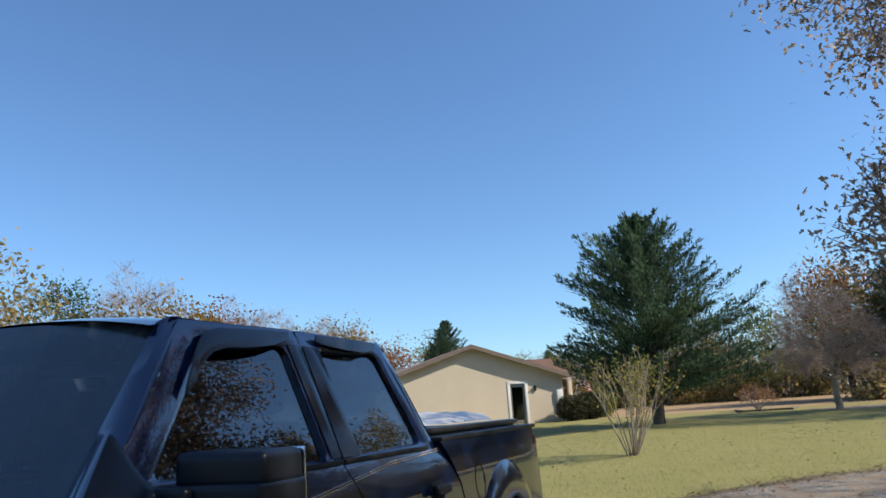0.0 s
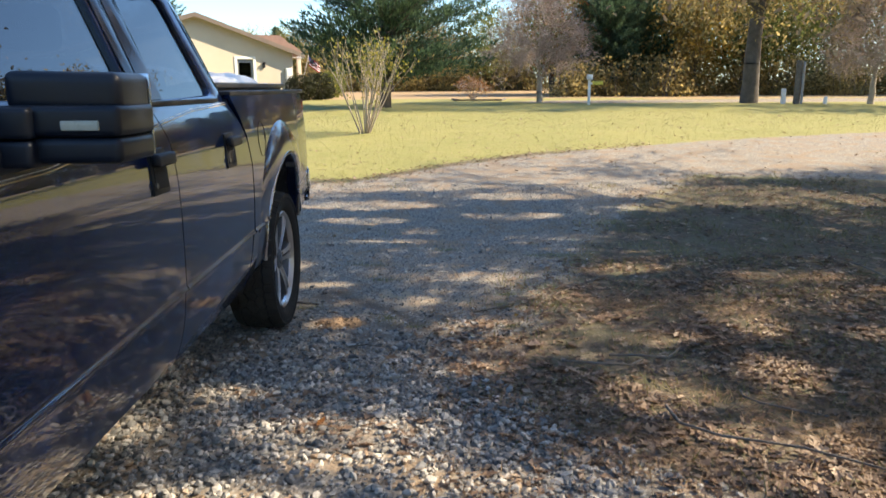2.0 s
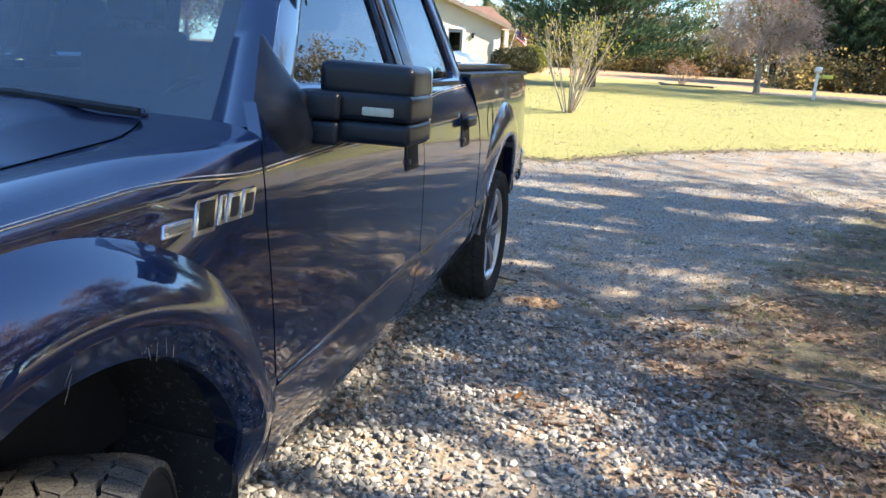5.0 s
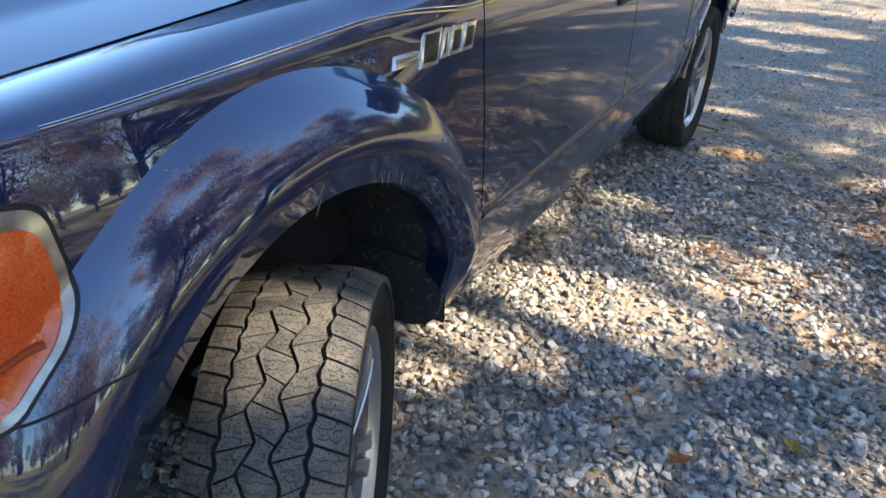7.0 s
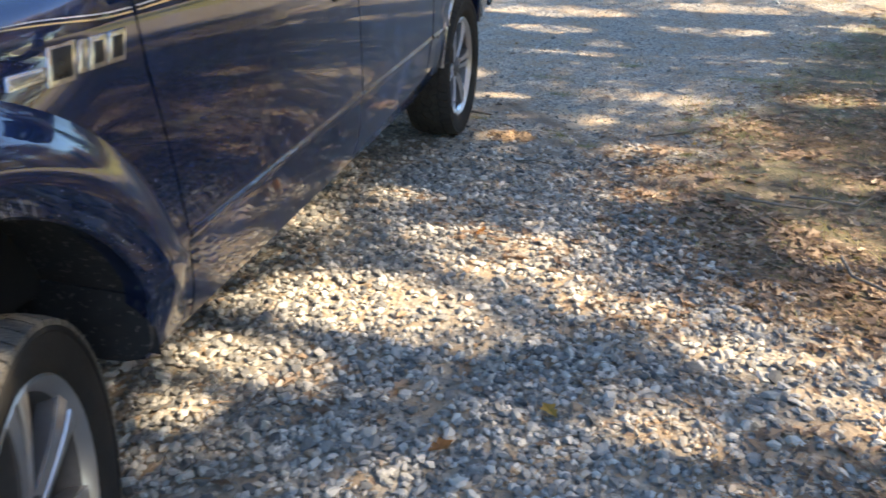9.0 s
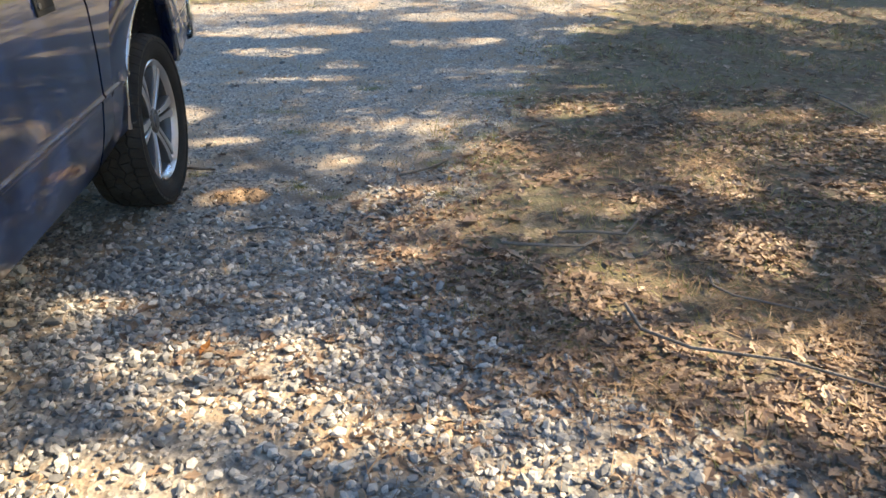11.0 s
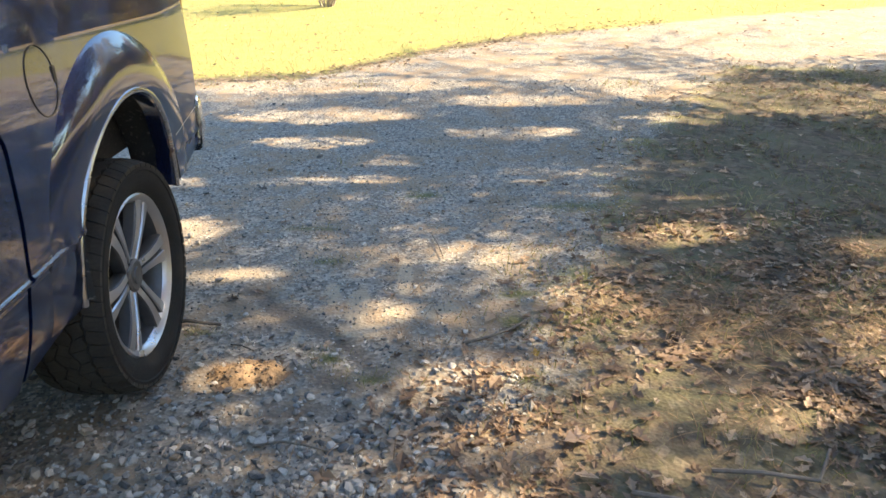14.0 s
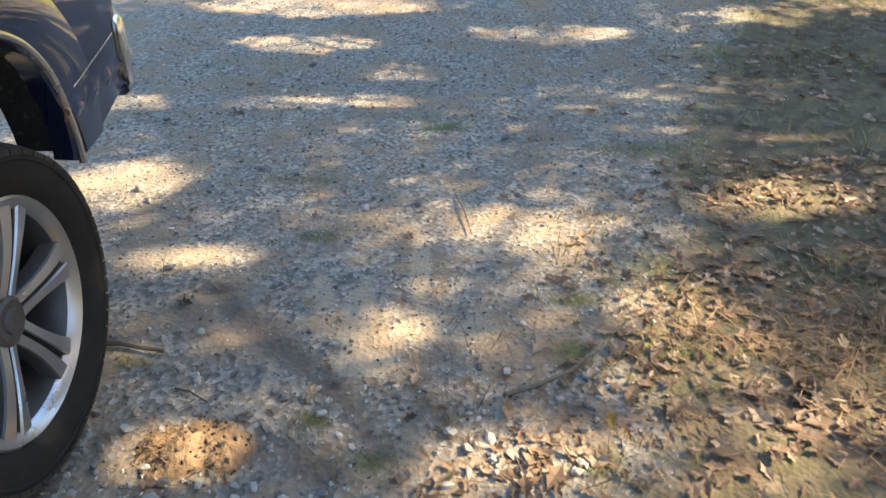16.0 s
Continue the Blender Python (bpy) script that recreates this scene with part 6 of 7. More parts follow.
def cluster_tree(name, label, seed, at, centre, radii, leaf, leaves, size, bark, trunk=0.16, main=9, clusters=70, cloud=0.4, twigs=0, twig_len=0.6, twig_mat=None, group="", shape=DIAMOND, fork=0.35, extra=(), clump=0.0, opened=False):
    """A broadleaf tree: trunk, main limbs, branches out to clusters spread through an uneven crown."""
    r = random.Random(seed)
    t = thing(name, label, "tree", group, at)
    c, rad = Vector(centre), Vector(radii)

    def spot(lo, hi):
        d = Vector((r.gauss(0, 1), r.gauss(0, 1), r.gauss(0, 1))).normalized()
        k = r.uniform(lo, hi) * (1 + 0.22 * noise.noise(d * 1.7 + Vector((seed, 0, 0))))
        return c + Vector((d.x * rad.x, d.y * rad.y, d.z * rad.z)) * k
    fork_z = fork * c.z
    segs, nodes = [], []
    p = Vector((0, 0, -0.2))
    for i in range(4):
        q = Vector((c.x * 0.05 * i + r.gauss(0, 0.02), r.gauss(0, 0.02), -0.2 + (fork_z + 0.2) * (i + 1) / 4))
        segs.append((p, q, trunk * (1.15 if i == 0 else 1.03 - 0.06 * i), trunk * (0.97 - 0.06 * i)))
        p = q
    lead = p
    ends = [spot(0.35, 0.75) for _ in range(main)] + [c + Vector((0, 0, rad.z * 0.8))] + [Vector(e) for e in extra]
    for e in ends:
        start = lead + Vector((0, 0, r.uniform(-0.1, 0.25) * c.z * 0.5))
        mid = start.lerp(e, 0.5) + Vector((0, 0, 0.10 * (e - start).length))
        prev, n = start, 7
        rr = trunk * r.uniform(0.13, 0.22)
        for i in range(1, n + 1):
            k = i / n
            q = start * (1 - k) ** 2 + mid * 2 * k * (1 - k) + e * k * k + Vector((r.gauss(0, 0.03), r.gauss(0, 0.03), r.gauss(0, 0.03))) * (e - start).length * 0.3
            segs.append((prev, q, rr * (1 - 0.75 * (i - 1) / n), rr * (1 - 0.75 * i / n)))
            nodes.append((q, rr * (1 - 0.75 * i / n)))
            prev = q
    if clump:
        tips = []
        for _ in range(clusters // 5):
            s = spot(0.3, 1.0)
            tips += [s + Vector((r.gauss(0, clump), r.gauss(0, clump), r.gauss(0, clump * 0.6))) for _ in range(5)]
    else:
        tips = [spot(0.45, 1.0) for _ in range(clusters)]
    for e in extra:
        tips += [Vector(e) + Vector((r.gauss(0, 0.36), r.gauss(0, 0.36), r.gauss(0, 0.28))) for _ in range(8)]
    fine = []
    for q in tips:
        n0, r0 = min(nodes, key=lambda nd: (nd[0] - q).length)
        m = n0.lerp(q, 0.5) + Vector((r.gauss(0, 0.06), r.gauss(0, 0.06), 0.06)) * (q - n0).length
        segs.append((n0, m, r0 * 0.55, r0 * 0.35))
        segs.append((m, q, r0 * 0.35, r0 * 0.15))
        for _ in range(twigs):
            o = m.lerp(q, r.uniform(0.1, 1.0))
            d = ((q - n0).normalized() + Vector((r.gauss(0, 0.7), r.gauss(0, 0.7), r.gauss(0.15, 0.6)))).normalized()
            e1 = o + d * twig_len * r.uniform(0.5, 1.0)
            fine.append((o, e1, r0 * 0.14, r0 * 0.08))
            for _ in range(2):
                d2 = (d + Vector((r.gauss(0, 0.6), r.gauss(0, 0.6), r.gauss(0, 0.6)))).normalized()
                fine.append((o.lerp(e1, r.uniform(0.3, 0.9)), o.lerp(e1, 0.6) + d2 * twig_len * r.uniform(0.4, 0.8), r0 * 0.09, r0 * 0.04))
    limbs("trunk", segs, bark, t, sides=7)
    if fine:
        tagged(limbs("brushwood", fine, twig_mat or bark, t, 0.0055), kind="stuff")
    if leaves:
        crown("crown", tips, r, max(1, leaves // len(tips)), cloud, size, leaf, t, shape, base=at if opened else None)
    return t


def cedar(name, label, seed, height, radius, at, group="", base=0.14):
    """A broad conifer: rising branches clothed in fine sprays, with ragged tips."""
    r = random.Random(seed)
    t = thing(name, label, "tree", group, at)
    limbs("trunk", [(Vector((0, 0, -0.2)), Vector((0.05, 0, height * 0.45)), 0.03 * height, 0.02 * height), (Vector((0.05, 0, height * 0.45)), Vector((0, 0, height * 0.97)), 0.02 * height, 0.01)], BARK, t, sides=8)
    boughs, pl = [], []
    for k in range(int(44 * height)):
        h = base + (1 - base) * r.random() ** 1.2
        a = r.uniform(0, 6.283)
        wide = float(np.interp(h, [0, 0.12, 0.25, 0.4, 0.6, 0.78, 0.9, 1.0], [0.6, 0.92, 1.03, 0.95, 0.68, 0.38, 0.17, 0.02]))
        reach = radius * wide * (0.84 + 0.34 * noise.noise(Vector((math.cos(a) * 1.5, math.sin(a) * 1.5, h * 5 + seed)))) * r.uniform(0.62, 1.12) + 0.15
        p = Vector((0, 0, h * height * 0.97))
        d = Vector((math.cos(a), math.sin(a), r.uniform(-0.10, 0.34) + 0.95 * h * h))
        boughs.append((p, p + d * reach, 0.022, 0.005))
        for i in range(int(34 + 62 * reach)):
            u = r.uniform(0.08, 1.08) ** 0.75
            c = p + d * reach * u + Vector((0, 0, 0.10 * reach * u * u))
            g = 0.035 + 0.085 * reach * max(0.06, 1.1 - u)
            pl.append((c.x + r.gauss(0, g), c.y + r.gauss(0, g), c.z + r.gauss(0, g * 0.55), r.uniform(0.09, 0.24), r.gauss(0, 0.5), r.gauss(-0.55, 0.4), a + r.gauss(0, 0.6), 0))
    tagged(limbs("brushwood", boughs, BARK, t), kind="stuff")
    scatter("crown", pl, [SPRAY], CEDAR_LEAF, "", "", t)
    return t


def gz(x, y, dz=0.0):
    return (x, y, ground_z(x, y) + dz)


cedar("cedar_tree", "broad dark green cedar tree standing on the lawn", 3, 8.05, 4.35, gz(-0.3, 28.8))

# vase-shaped shrub of many bare stems
r = random.Random(8)
shrub = thing("shrub", "vase-shaped shrub of bare stems with thin yellow-green leaves", "shrub", at=gz(0.24, 15.6))
segs, tips = [], []
for k in range(19):
    a = r.uniform(0, 6.28)
    out = r.uniform(0.10, 0.55)
    s, tp = skeleton(r, (0.09 * math.cos(a), 0.09 * math.sin(a), -0.05), (out * math.cos(a), out * math.sin(a), 1), r.uniform(0.85, 1.15), 0.019, 2, dict(spread=0.28, shrink=0.66, kids=2, lift=0.12, wiggle=0.05, twigs=1))
    limbs("stem", s, PALE_BARK, shrub, 0.004)
    tips += tp
crown("leaves", tips, r, 2, 0.10, 0.07, SHRUB_LEAF, shrub)

# bare pinkish tree
bare = cluster_tree("bare_tree", "low spreading tree of pinkish grey twigs, almost leafless", 21, gz(6.33, 32.8), (-0.1, 0, 3.0), (2.55, 2.4, 2.35), PINK_LEAF, 600, 0.10, PALE_BARK, 0.15, 12, 130, 0.35, 13, 0.7, PINK_TWIG, fork=0.38)

# small bare bush on a bed edged with timber
r = random.Random(4)
bush = thing("bare_bush", "small round reddish bare bush in a timber-edged bed", "bush", at=gz(3.45, 36.0))
segs, tips = [], []
for k in range(16):
    a = r.uniform(0, 6.28)
    s, tp = skeleton(r, (0, 0, -0.05), (0.6 * math.cos(a), 0.6 * math.sin(a), 1), 0.5, 0.016, 3, dict(spread=0.5, shrink=0.75, kids=2, lift=0.0, wiggle=0.1))
    limbs("stem", s, PINK_TWIG, bush, 0.006)
    tips += tp
crown("leaves", tips, r, 1, 0.08, 0.07, RUST_LEAF, bush)
for k, (x, y, a) in enumerate(((3.6, 34.9, 0), (4.9, 35.6, 80), (2.6, 35.7, 95))):
    z = ground_z(x, y)
    e = thing("timber_edging", "weathered timber edging laid round a plant bed", "timber", "timbers round the bed", (x, y, z), a)
    part("beam", rbox((-1.1, -0.07, -0.02), (1.1, 0.07, 0.08), 0.015), TWIG, e)

# far oak with brown leaves
cluster_tree("oak_tree", "tall oak tree with thinning brown leaves by the road", 14, gz(15.05, 31.0), (0.3, 0, 7.2), (5.6, 5.0, 4.6), TAN_LEAF, 17000, 0.19, BARK, 0.36, 14, 190, 0.5, 2, 0.7, shape=OAK, fork=0.48)

# near oak whose boughs hang over the drive
cluster_tree("oak_tree", "large spreading oak with brown leaves beside the drive", 298, gz(11.4, 6.4), (0.5, 1.8, 6.5), (6.6, 6.1, 3.7), OAK_LEAF, 150000, 0.088, BARK, 0.34, 15, 480, 0.30, 5, 0.5, shape=OAK, fork=0.36, clump=0.5, opened=True,
             extra=((-7.0, 1.6, 3.0), (-6.2, 1.5, 4.0), (-6.9, 1.6, 5.6), (-6.3, 1.7, 3.3), (-5.7, 1.5, 3.2), (-4.9, 1.4, 3.1), (-6.3, 1.4, 6.5), (-5.9, 1.2, 4.8), (-4.2, 1.2, 3.0), (-5.6, 0.6, 4.0), (-5.9, 1.5, 5.4)))

# more oaks along the drive, out of shot, whose shade falls on the truck
cluster_tree("oak_tree", "oak tree with brown leaves beside the drive", 396, gz(10.2, 0.6), (-0.2, 0, 7.0), (5.6, 4.8, 4.7), OAK_LEAF, 66000, 0.12, BARK, 0.26, 15, 300, 0.33, 4, 0.5, shape=DIAMOND, clump=0.5, opened=True)
cluster_tree("oak_tree", "oak tree with brown leaves beside the drive", 79, gz(11.0, -9.0), (0, 0, 5.8), (4.6, 4.4, 3.4), OAK_LEAF, 9000, 0.15, BARK, 0.26, 12, 120, 0.34, 3, 0.5, shape=OAK)

# ---- woods ----
def wood(label, seed, leaf, leaves, size, bark, at, twigs=0, wide=0.30):
    return cluster_tree("woodland_tree", label, seed, at, (0, 0, 5.6), (10 * wide, 10 * wide, 4.5), leaf, leaves, size, bark, 0.16, 9, 90, 0.62, twigs, 0.9, group="woods", fork=0.3)


kinds = [
    wood("olive and tan autumn tree at the edge of the woods", 41, TAN_LEAF, 3200, 0.28, BARK, (-60, 72, 1), 2),
    wood("yellow autumn tree at the edge of the woods", 42, YELLOW_LEAF, 3600, 0.28, BARK, (-50, 76, 1), 3),
    wood("rust-coloured autumn tree at the edge of the woods", 43, RUST_LEAF, 3000, 0.28, BARK, (-42, 74, 1), 2, 0.34),
    wood("dull green tree at the edge of the woods", 44, GREEN_LEAF, 3800, 0.3, BARK, (-30, 82, 1), 0, 0.32),
    wood("bare grey tree at the edge of the woods", 45, PINK_LEAF, 0, 0.2, PINK_TWIG, (-55, 84, 1), 14, 0.34),
    cedar("woodland_cedar", "dark green cedar at the edge of the woods", 46, 10.0, 3.7, (-24, 70, 1), "woods", 0.04),
]
pine = thing("pine_tree", "tall pine with a bare trunk and bushy green top", "tree", "woods", (-66, 64, 1))
r = random.Random(47)
segs, tips = [(Vector((0, 0, -0.2)), Vector((0.1, 0, 10.0)), 0.2, 0.06)], []
for k in range(40):
    h = 4.6 + 5.2 * k / 40
    a = r.uniform(0, 6.28)
    ln = (2.0 - 0.25 * abs(h - 7)) * r.uniform(0.7, 1.2)
    q = Vector((ln * math.cos(a), ln * math.sin(a), h + 0.25 * ln))
    segs.append((Vector((0, 0, h)), q, 0.04, 0.015))
    tips += [q, q * 0.65 + Vector((0, 0, h)) * 0.35]
limbs("trunk", segs, BARK, pine)
crown("crown", tips, r, 34, 0.36, 0.22, PINE_LEAF, pine)
kinds.append(pine)
under = thing("undergrowth", "tangled brown and green undergrowth below the trees", "bush", "undergrowth", (-70, 80, 1))
crown("leaves", [Vector((r.uniform(-2.4, 2.4), r.uniform(-1.2, 1.2), abs(r.gauss(0, 0.9)))) for _ in range(120)], r, 22, 0.3, 0.2, TAN_LEAF, under)
limbs("stems", [(Vector((x_, r.uniform(-1, 1), -0.2)), Vector((x_ + r.gauss(0, 0.5), r.uniform(-1, 1), r.uniform(0.8, 2.2))), 0.03, 0.008) for x_ in np.linspace(-2.2, 2.2, 26)], TWIG, under)
kinds.append(under)
rw = random.Random(99)


def plant(kind, x, y, height):
    k = height / 10.0
    m = pose(x, y, ground_z(x, y) - 0.1, 0, 0, rw.uniform(0, 360)) @ Matrix.Diagonal((k, k, k, 1))
    return copy_thing(kinds[kind], m)


# edge of the woods beyond the road
for k in range(30):
    x = 8 + 48 * (k + rw.random()) / 30
    y = 42 + rw.uniform(0, 8) - 0.08 * (x - 20)
    kind = rw.choice((5, 3, 0)) if 10.5 < x < 15 else rw.choice((0, 0, 3, 1, 2, 0, 4, 4))
    plant(kind, x, y, rw.uniform(6.5, 8.2) if x < 18 else rw.uniform(7.5, 10.5))
for k in range(20):
    x = -4 + 64 * (k + rw.random()) / 20
    plant(rw.choice((0, 3, 2, 6, 3, 0)), x, 56 + rw.uniform(0, 10), rw.uniform(5.5, 7.5) if x < 14 else rw.uniform(8, 11))
for k in range(34):
    x = 9 + 46 * (k + rw.random()) / 34
    m = pose(x, 41.5 + rw.uniform(-0.5, 5), 0.9, 0, 0, rw.uniform(0, 360)) @ Matrix.Diagonal((1, 1, rw.uniform(0.7, 1.15), 1))
    copy_thing(under, m)
for k in range(14):
    x = -8 + 18 * (k + rw.random()) / 14
    copy_thing(under, pose(x, 61 + rw.uniform(0, 4), 1.1, 0, 0, rw.uniform(0, 360)) @ Matrix.Diagonal((1.2, 1.2, rw.uniform(0.9, 1.6), 1)))
plant(2, 8.6, 45, 8.2)
plant(5, 11.8, 44, 7.6)
plant(5, 13.8, 45, 7.8)
# behind the house and across the field
for k in range(24):
    x = -24 + 28 * (k + rw.random()) / 24
    plant(rw.choice((3, 0, 3, 0, 5, 2)), x, 66 + rw.uniform(0, 8), rw.uniform(4.6, 6.0))
for kind, x, y, h in ((0, -31.6, 25, 10.8), (1, -34.5, 25.5, 9.5), (0, -30.2, 27, 7.5), (6, -43.6, 40, 12.0), (2, -41.5, 41, 8.4), (1, -45, 45, 11.0), (4, -41, 45.5, 14.0), (1, -37.2, 45, 11.6), (1, -42.3, 44, 11.8),
                      (1, -38.6, 44, 9.8), (2, -37.2, 50, 11.2), (2, -34.6, 50.5, 9.8), (4, -35.5, 51, 11.4), (4, -33, 51, 10.6), (1, -28.4, 50, 8.6), (4, -29.2, 51, 9.2), (1, -25.0, 50, 8.6), (4, -25.4, 51, 8.8),
                      (2, -21.6, 52, 6.6), (2, -22.8, 53, 6.2), (5, -19.2, 56, 6.9), (5, -20.4, 57, 6.0), (3, -11, 62, 5.6), (3, -14, 62, 5.2), (0, -9, 62, 5.3)):
    plant(kind, x, y, h)
# all round, out of shot
for k in range(96):
    a = radians(-200 + 245 * (k + rw.random()) / 96)
    d = rw.uniform(38, 62) if math.cos(a) < 0.35 else rw.uniform(75, 110)
    low = math.cos(a) < -0.3 and math.sin(a) > -0.6
    plant(rw.choice((0, 3, 1, 2, 5, 6)), 4 + d * math.cos(a), d * math.sin(a), rw.uniform(3.5, 5.5) if low else rw.uniform(8, 12))
# woods to the sunny side of the drive, out of shot
for k in range(13):
    plant(rw.choice((4, 4, 4, 0, 2)), rw.uniform(18.5, 26), -30 + 43 * (k + rw.random()) / 13, rw.uniform(9.0, 11.5))
for k in range(24):
    plant(rw.choice((4, 0, 3, 2, 6, 4)), rw.uniform(32, 46), -45 + 62 * (k + rw.random()) / 24, rw.uniform(8.5, 11.5))
# tree past the end of the lawn, out of shot
plant(0, 27.5, 26.5, 12)
copy_thing(bare, pose(19.4, 29.5, ground_z(19.4, 29.5), 0, 0, 130) @ Matrix.Diagonal((0.9, 0.9, 0.9, 1)))

# ---- house ----
hx, hy = -5.6, 37.3
house = thing("house", "single-storey cream stucco house with brown gable trim", "house", at=(hx, hy, ground_z(hx, hy) - 0.05), rz=36)
# local: x runs along the gable wall to the left end, y goes back
W, D, H, RISE = 9.8, 13.0, 2.35, 1.6
OV = 0.36


def slab(points, depth, axis):
    """A flat outline given thickness."""
    bm = bmesh.new()
    a = [bm.verts.new(q) for q in points]
    b = [bm.verts.new(Vector(q) + Vector(axis) * depth) for q in points]
    bm.faces.new(a)
    bm.faces.new(b[::-1])
    n = len(a)
    for k in range(n):
        bm.faces.new((a[k], b[k], b[(k + 1) % n], a[(k + 1) % n]))
    return bm


DX0, DX1, DH = -2.95, -2.05, 2.06
gable = join(slab([(-W, 0, -0.2), (DX0, 0, -0.2), (DX0, 0, H), (-W, 0, H)], 0.2, (0, 1, 0)), slab([(DX1, 0, -0.2), (0, 0, -0.2), (0, 0, H), (DX1, 0, H)], 0.2, (0, 1, 0)),
             slab([(DX0, 0, DH), (DX1, 0, DH), (DX1, 0, H), (DX0, 0, H)], 0.2, (0, 1, 0)), slab([(-W, 0.001, H), (0, 0.001, H), (-W / 2, 0.001, H + RISE)], 0.2, (0, 1, 0)))
part("wall", gable, STUCCO, house, smooth=False)
part("wall", join(slab([(-0.2, 0.2, -0.2), (0, 0.2, -0.2), (0, 0.2, H), (-0.2, 0.2, H)], D, (0, 1, 0)), slab([(-W, 0.2, -0.2), (-W + 0.2, 0.2, -0.2), (-W + 0.2, 0.2, H), (-W, 0.2, H)], D, (0, 1, 0)), slab([(-W, D, -0.2), (0, D, -0.2), (0, D, H), (-W, D, H)], 0.2, (0, 1, 0))), STUCCO, house, smooth=False)
slope = RISE / (W / 2)
for s in (-1, 1):
    e = 0.5 if s > 0 else -W - 0.5
    ridge = (-W / 2, -OV, H + RISE + 0.12)
    eave = (e, -OV, H + RISE + 0.12 - slope * (W / 2 + 0.5))
    part("roof", slab([ridge, eave, (eave[0], -OV, eave[2] - 0.10), (ridge[0], -OV, ridge[2] - 0.10)], D + 2 * OV, (0, 1, 0)), SHINGLE, house, smooth=False)
    part("fascia", slab([ridge, eave, (eave[0], -OV, eave[2] - 0.2), (ridge[0], -OV, ridge[2] - 0.2)], -0.04, (0, 1, 0)), TRIM, house, smooth=False)
door = part("door", rbox((DX0 + 0.06, 0.06, 0), (DX1 - 0.06, 0.10, DH - 0.05), 0.01), GREY_METAL, house, "dark screen door in a white frame")
part("door_frame", join(rbox((DX0 - 0.09, -0.03, 0), (DX0 + 0.05, 0.12, DH + 0.08), 0.01), rbox((DX1 - 0.05, -0.03, 0), (DX1 + 0.09, 0.12, DH + 0.08), 0.01), rbox((DX0 - 0.09, -0.031, DH - 0.04), (DX1 + 0.09, 0.12, DH + 0.09), 0.01)), WHITE, door)
part("door_pane", rbox((DX0 + 0.16, 0.045, 0.25), (DX1 - 0.16, 0.058, DH - 0.2), 0.0), HOUSE_GLASS, door)
part("wall_lamp", join(rbox((-1.62, -0.10, 1.62), (-1.50, 0.0, 1.86), 0.03), rbox((-1.60, -0.2, 1.83), (-1.52, 0.0, 1.88), 0.01)), DARK, house)
part("meter_box", rbox((-0.42, -0.14, 1.05), (-0.12, 0.0, 1.62), 0.02), WHITE, house, "grey meter box")
part("meter_box", rbox((-0.40, -0.12, 0.62), (-0.16, 0.0, 0.98), 0.02), WHITE, house)
part("step", rbox((DX0 - 0.2, -0.9, -0.2), (DX1 + 0.3, 0.0, 0.0), 0.02), STONE, house)
# porch wing behind, with hipped roof
porch = part("porch_roof", slab([(0.2, 5.0, 3.55), (1.6, 5.0, 3.55), (3.1, 5.0, 2.6), (-0.3, 5.0, 2.6)], 6.0, (0, 1, 0)), SHINGLE, house, "brown shingled porch roof", smooth=False)
part("porch_beam", rbox((-0.2, 4.9, 2.35), (2.9, 5.1, 2.62), 0.01), WHITE, porch)
for x in (0.5, 2.7):
    part("porch_post", rbox((x - 0.12, 4.95, -0.2), (x + 0.12, 5.15, 2.4), 0.02), STUCCO, porch)
part("porch_wall", rbox((-0.1, 6.8, -0.2), (2.9, 7.0, 2.5), 0), TRIM, house)
part("porch_floor", rbox((-0.1, 4.8, -0.25), (3.0, 7.0, 0.02), 0.01), STONE, house)
hm = house.matrix_world.copy()


def by_house(x, y, z=0.0):
    q = hm @ Vector((x, y, 0))
    return (q.x, q.y, ground_z(q.x, q.y) + z)


flag = thing("flag", "striped flag on a short staff by the porch", "flag", at=by_house(3.0, 4.3, 0.0), rz=10)
part("staff", tube([(-0.35, 0, 0.0), (-0.35, 0, 1.1), (0.0, 0, 2.35)], 0.015, 6), WHITE, flag)
for k in range(7):
    v, f = grid(np.linspace(0, 1, 8), (0, 1), lambda u, t: (0.0 + 0.62 * u, 0.06 * math.sin(u * 7), 2.30 - 0.075 * (k + t) - 0.45 * u))
    mesh_object("stripe", v, f, FLAG_RED if k % 2 == 0 else WHITE, flag, smooth=True)
v, f = grid(np.linspace(0, 0.42, 5), (0, 1), lambda u, t: (0.62 * u, 0.06 * math.sin(u * 7) - 0.006, 2.30 - 0.26 * t - 0.45 * u))
mesh_object("canton", v, f, FLAG_BLUE, flag)


def round_bush(label, seed, at, radius, leaf, group):
    r_ = random.Random(seed)
    b = thing("clipped_bush", label, "bush", group, at)
    tips = []
    for _ in range(420):
        d = Vector((r_.gauss(0, 1), r_.gauss(0, 1), r_.gauss(0, 1))).normalized() * radius * r_.uniform(0.8, 1.02)
        tips.append(Vector((d.x, d.y, max(0.05, radius * 0.85 + d.z * 0.85))))
    limbs("stems", [(Vector((0, 0, -0.05)), t * 0.9, 0.02, 0.006) for t in tips[:40]], BARK, b)
    crown("leaves", tips, r_, 12, 0.07, 0.09, leaf, b)
    return b


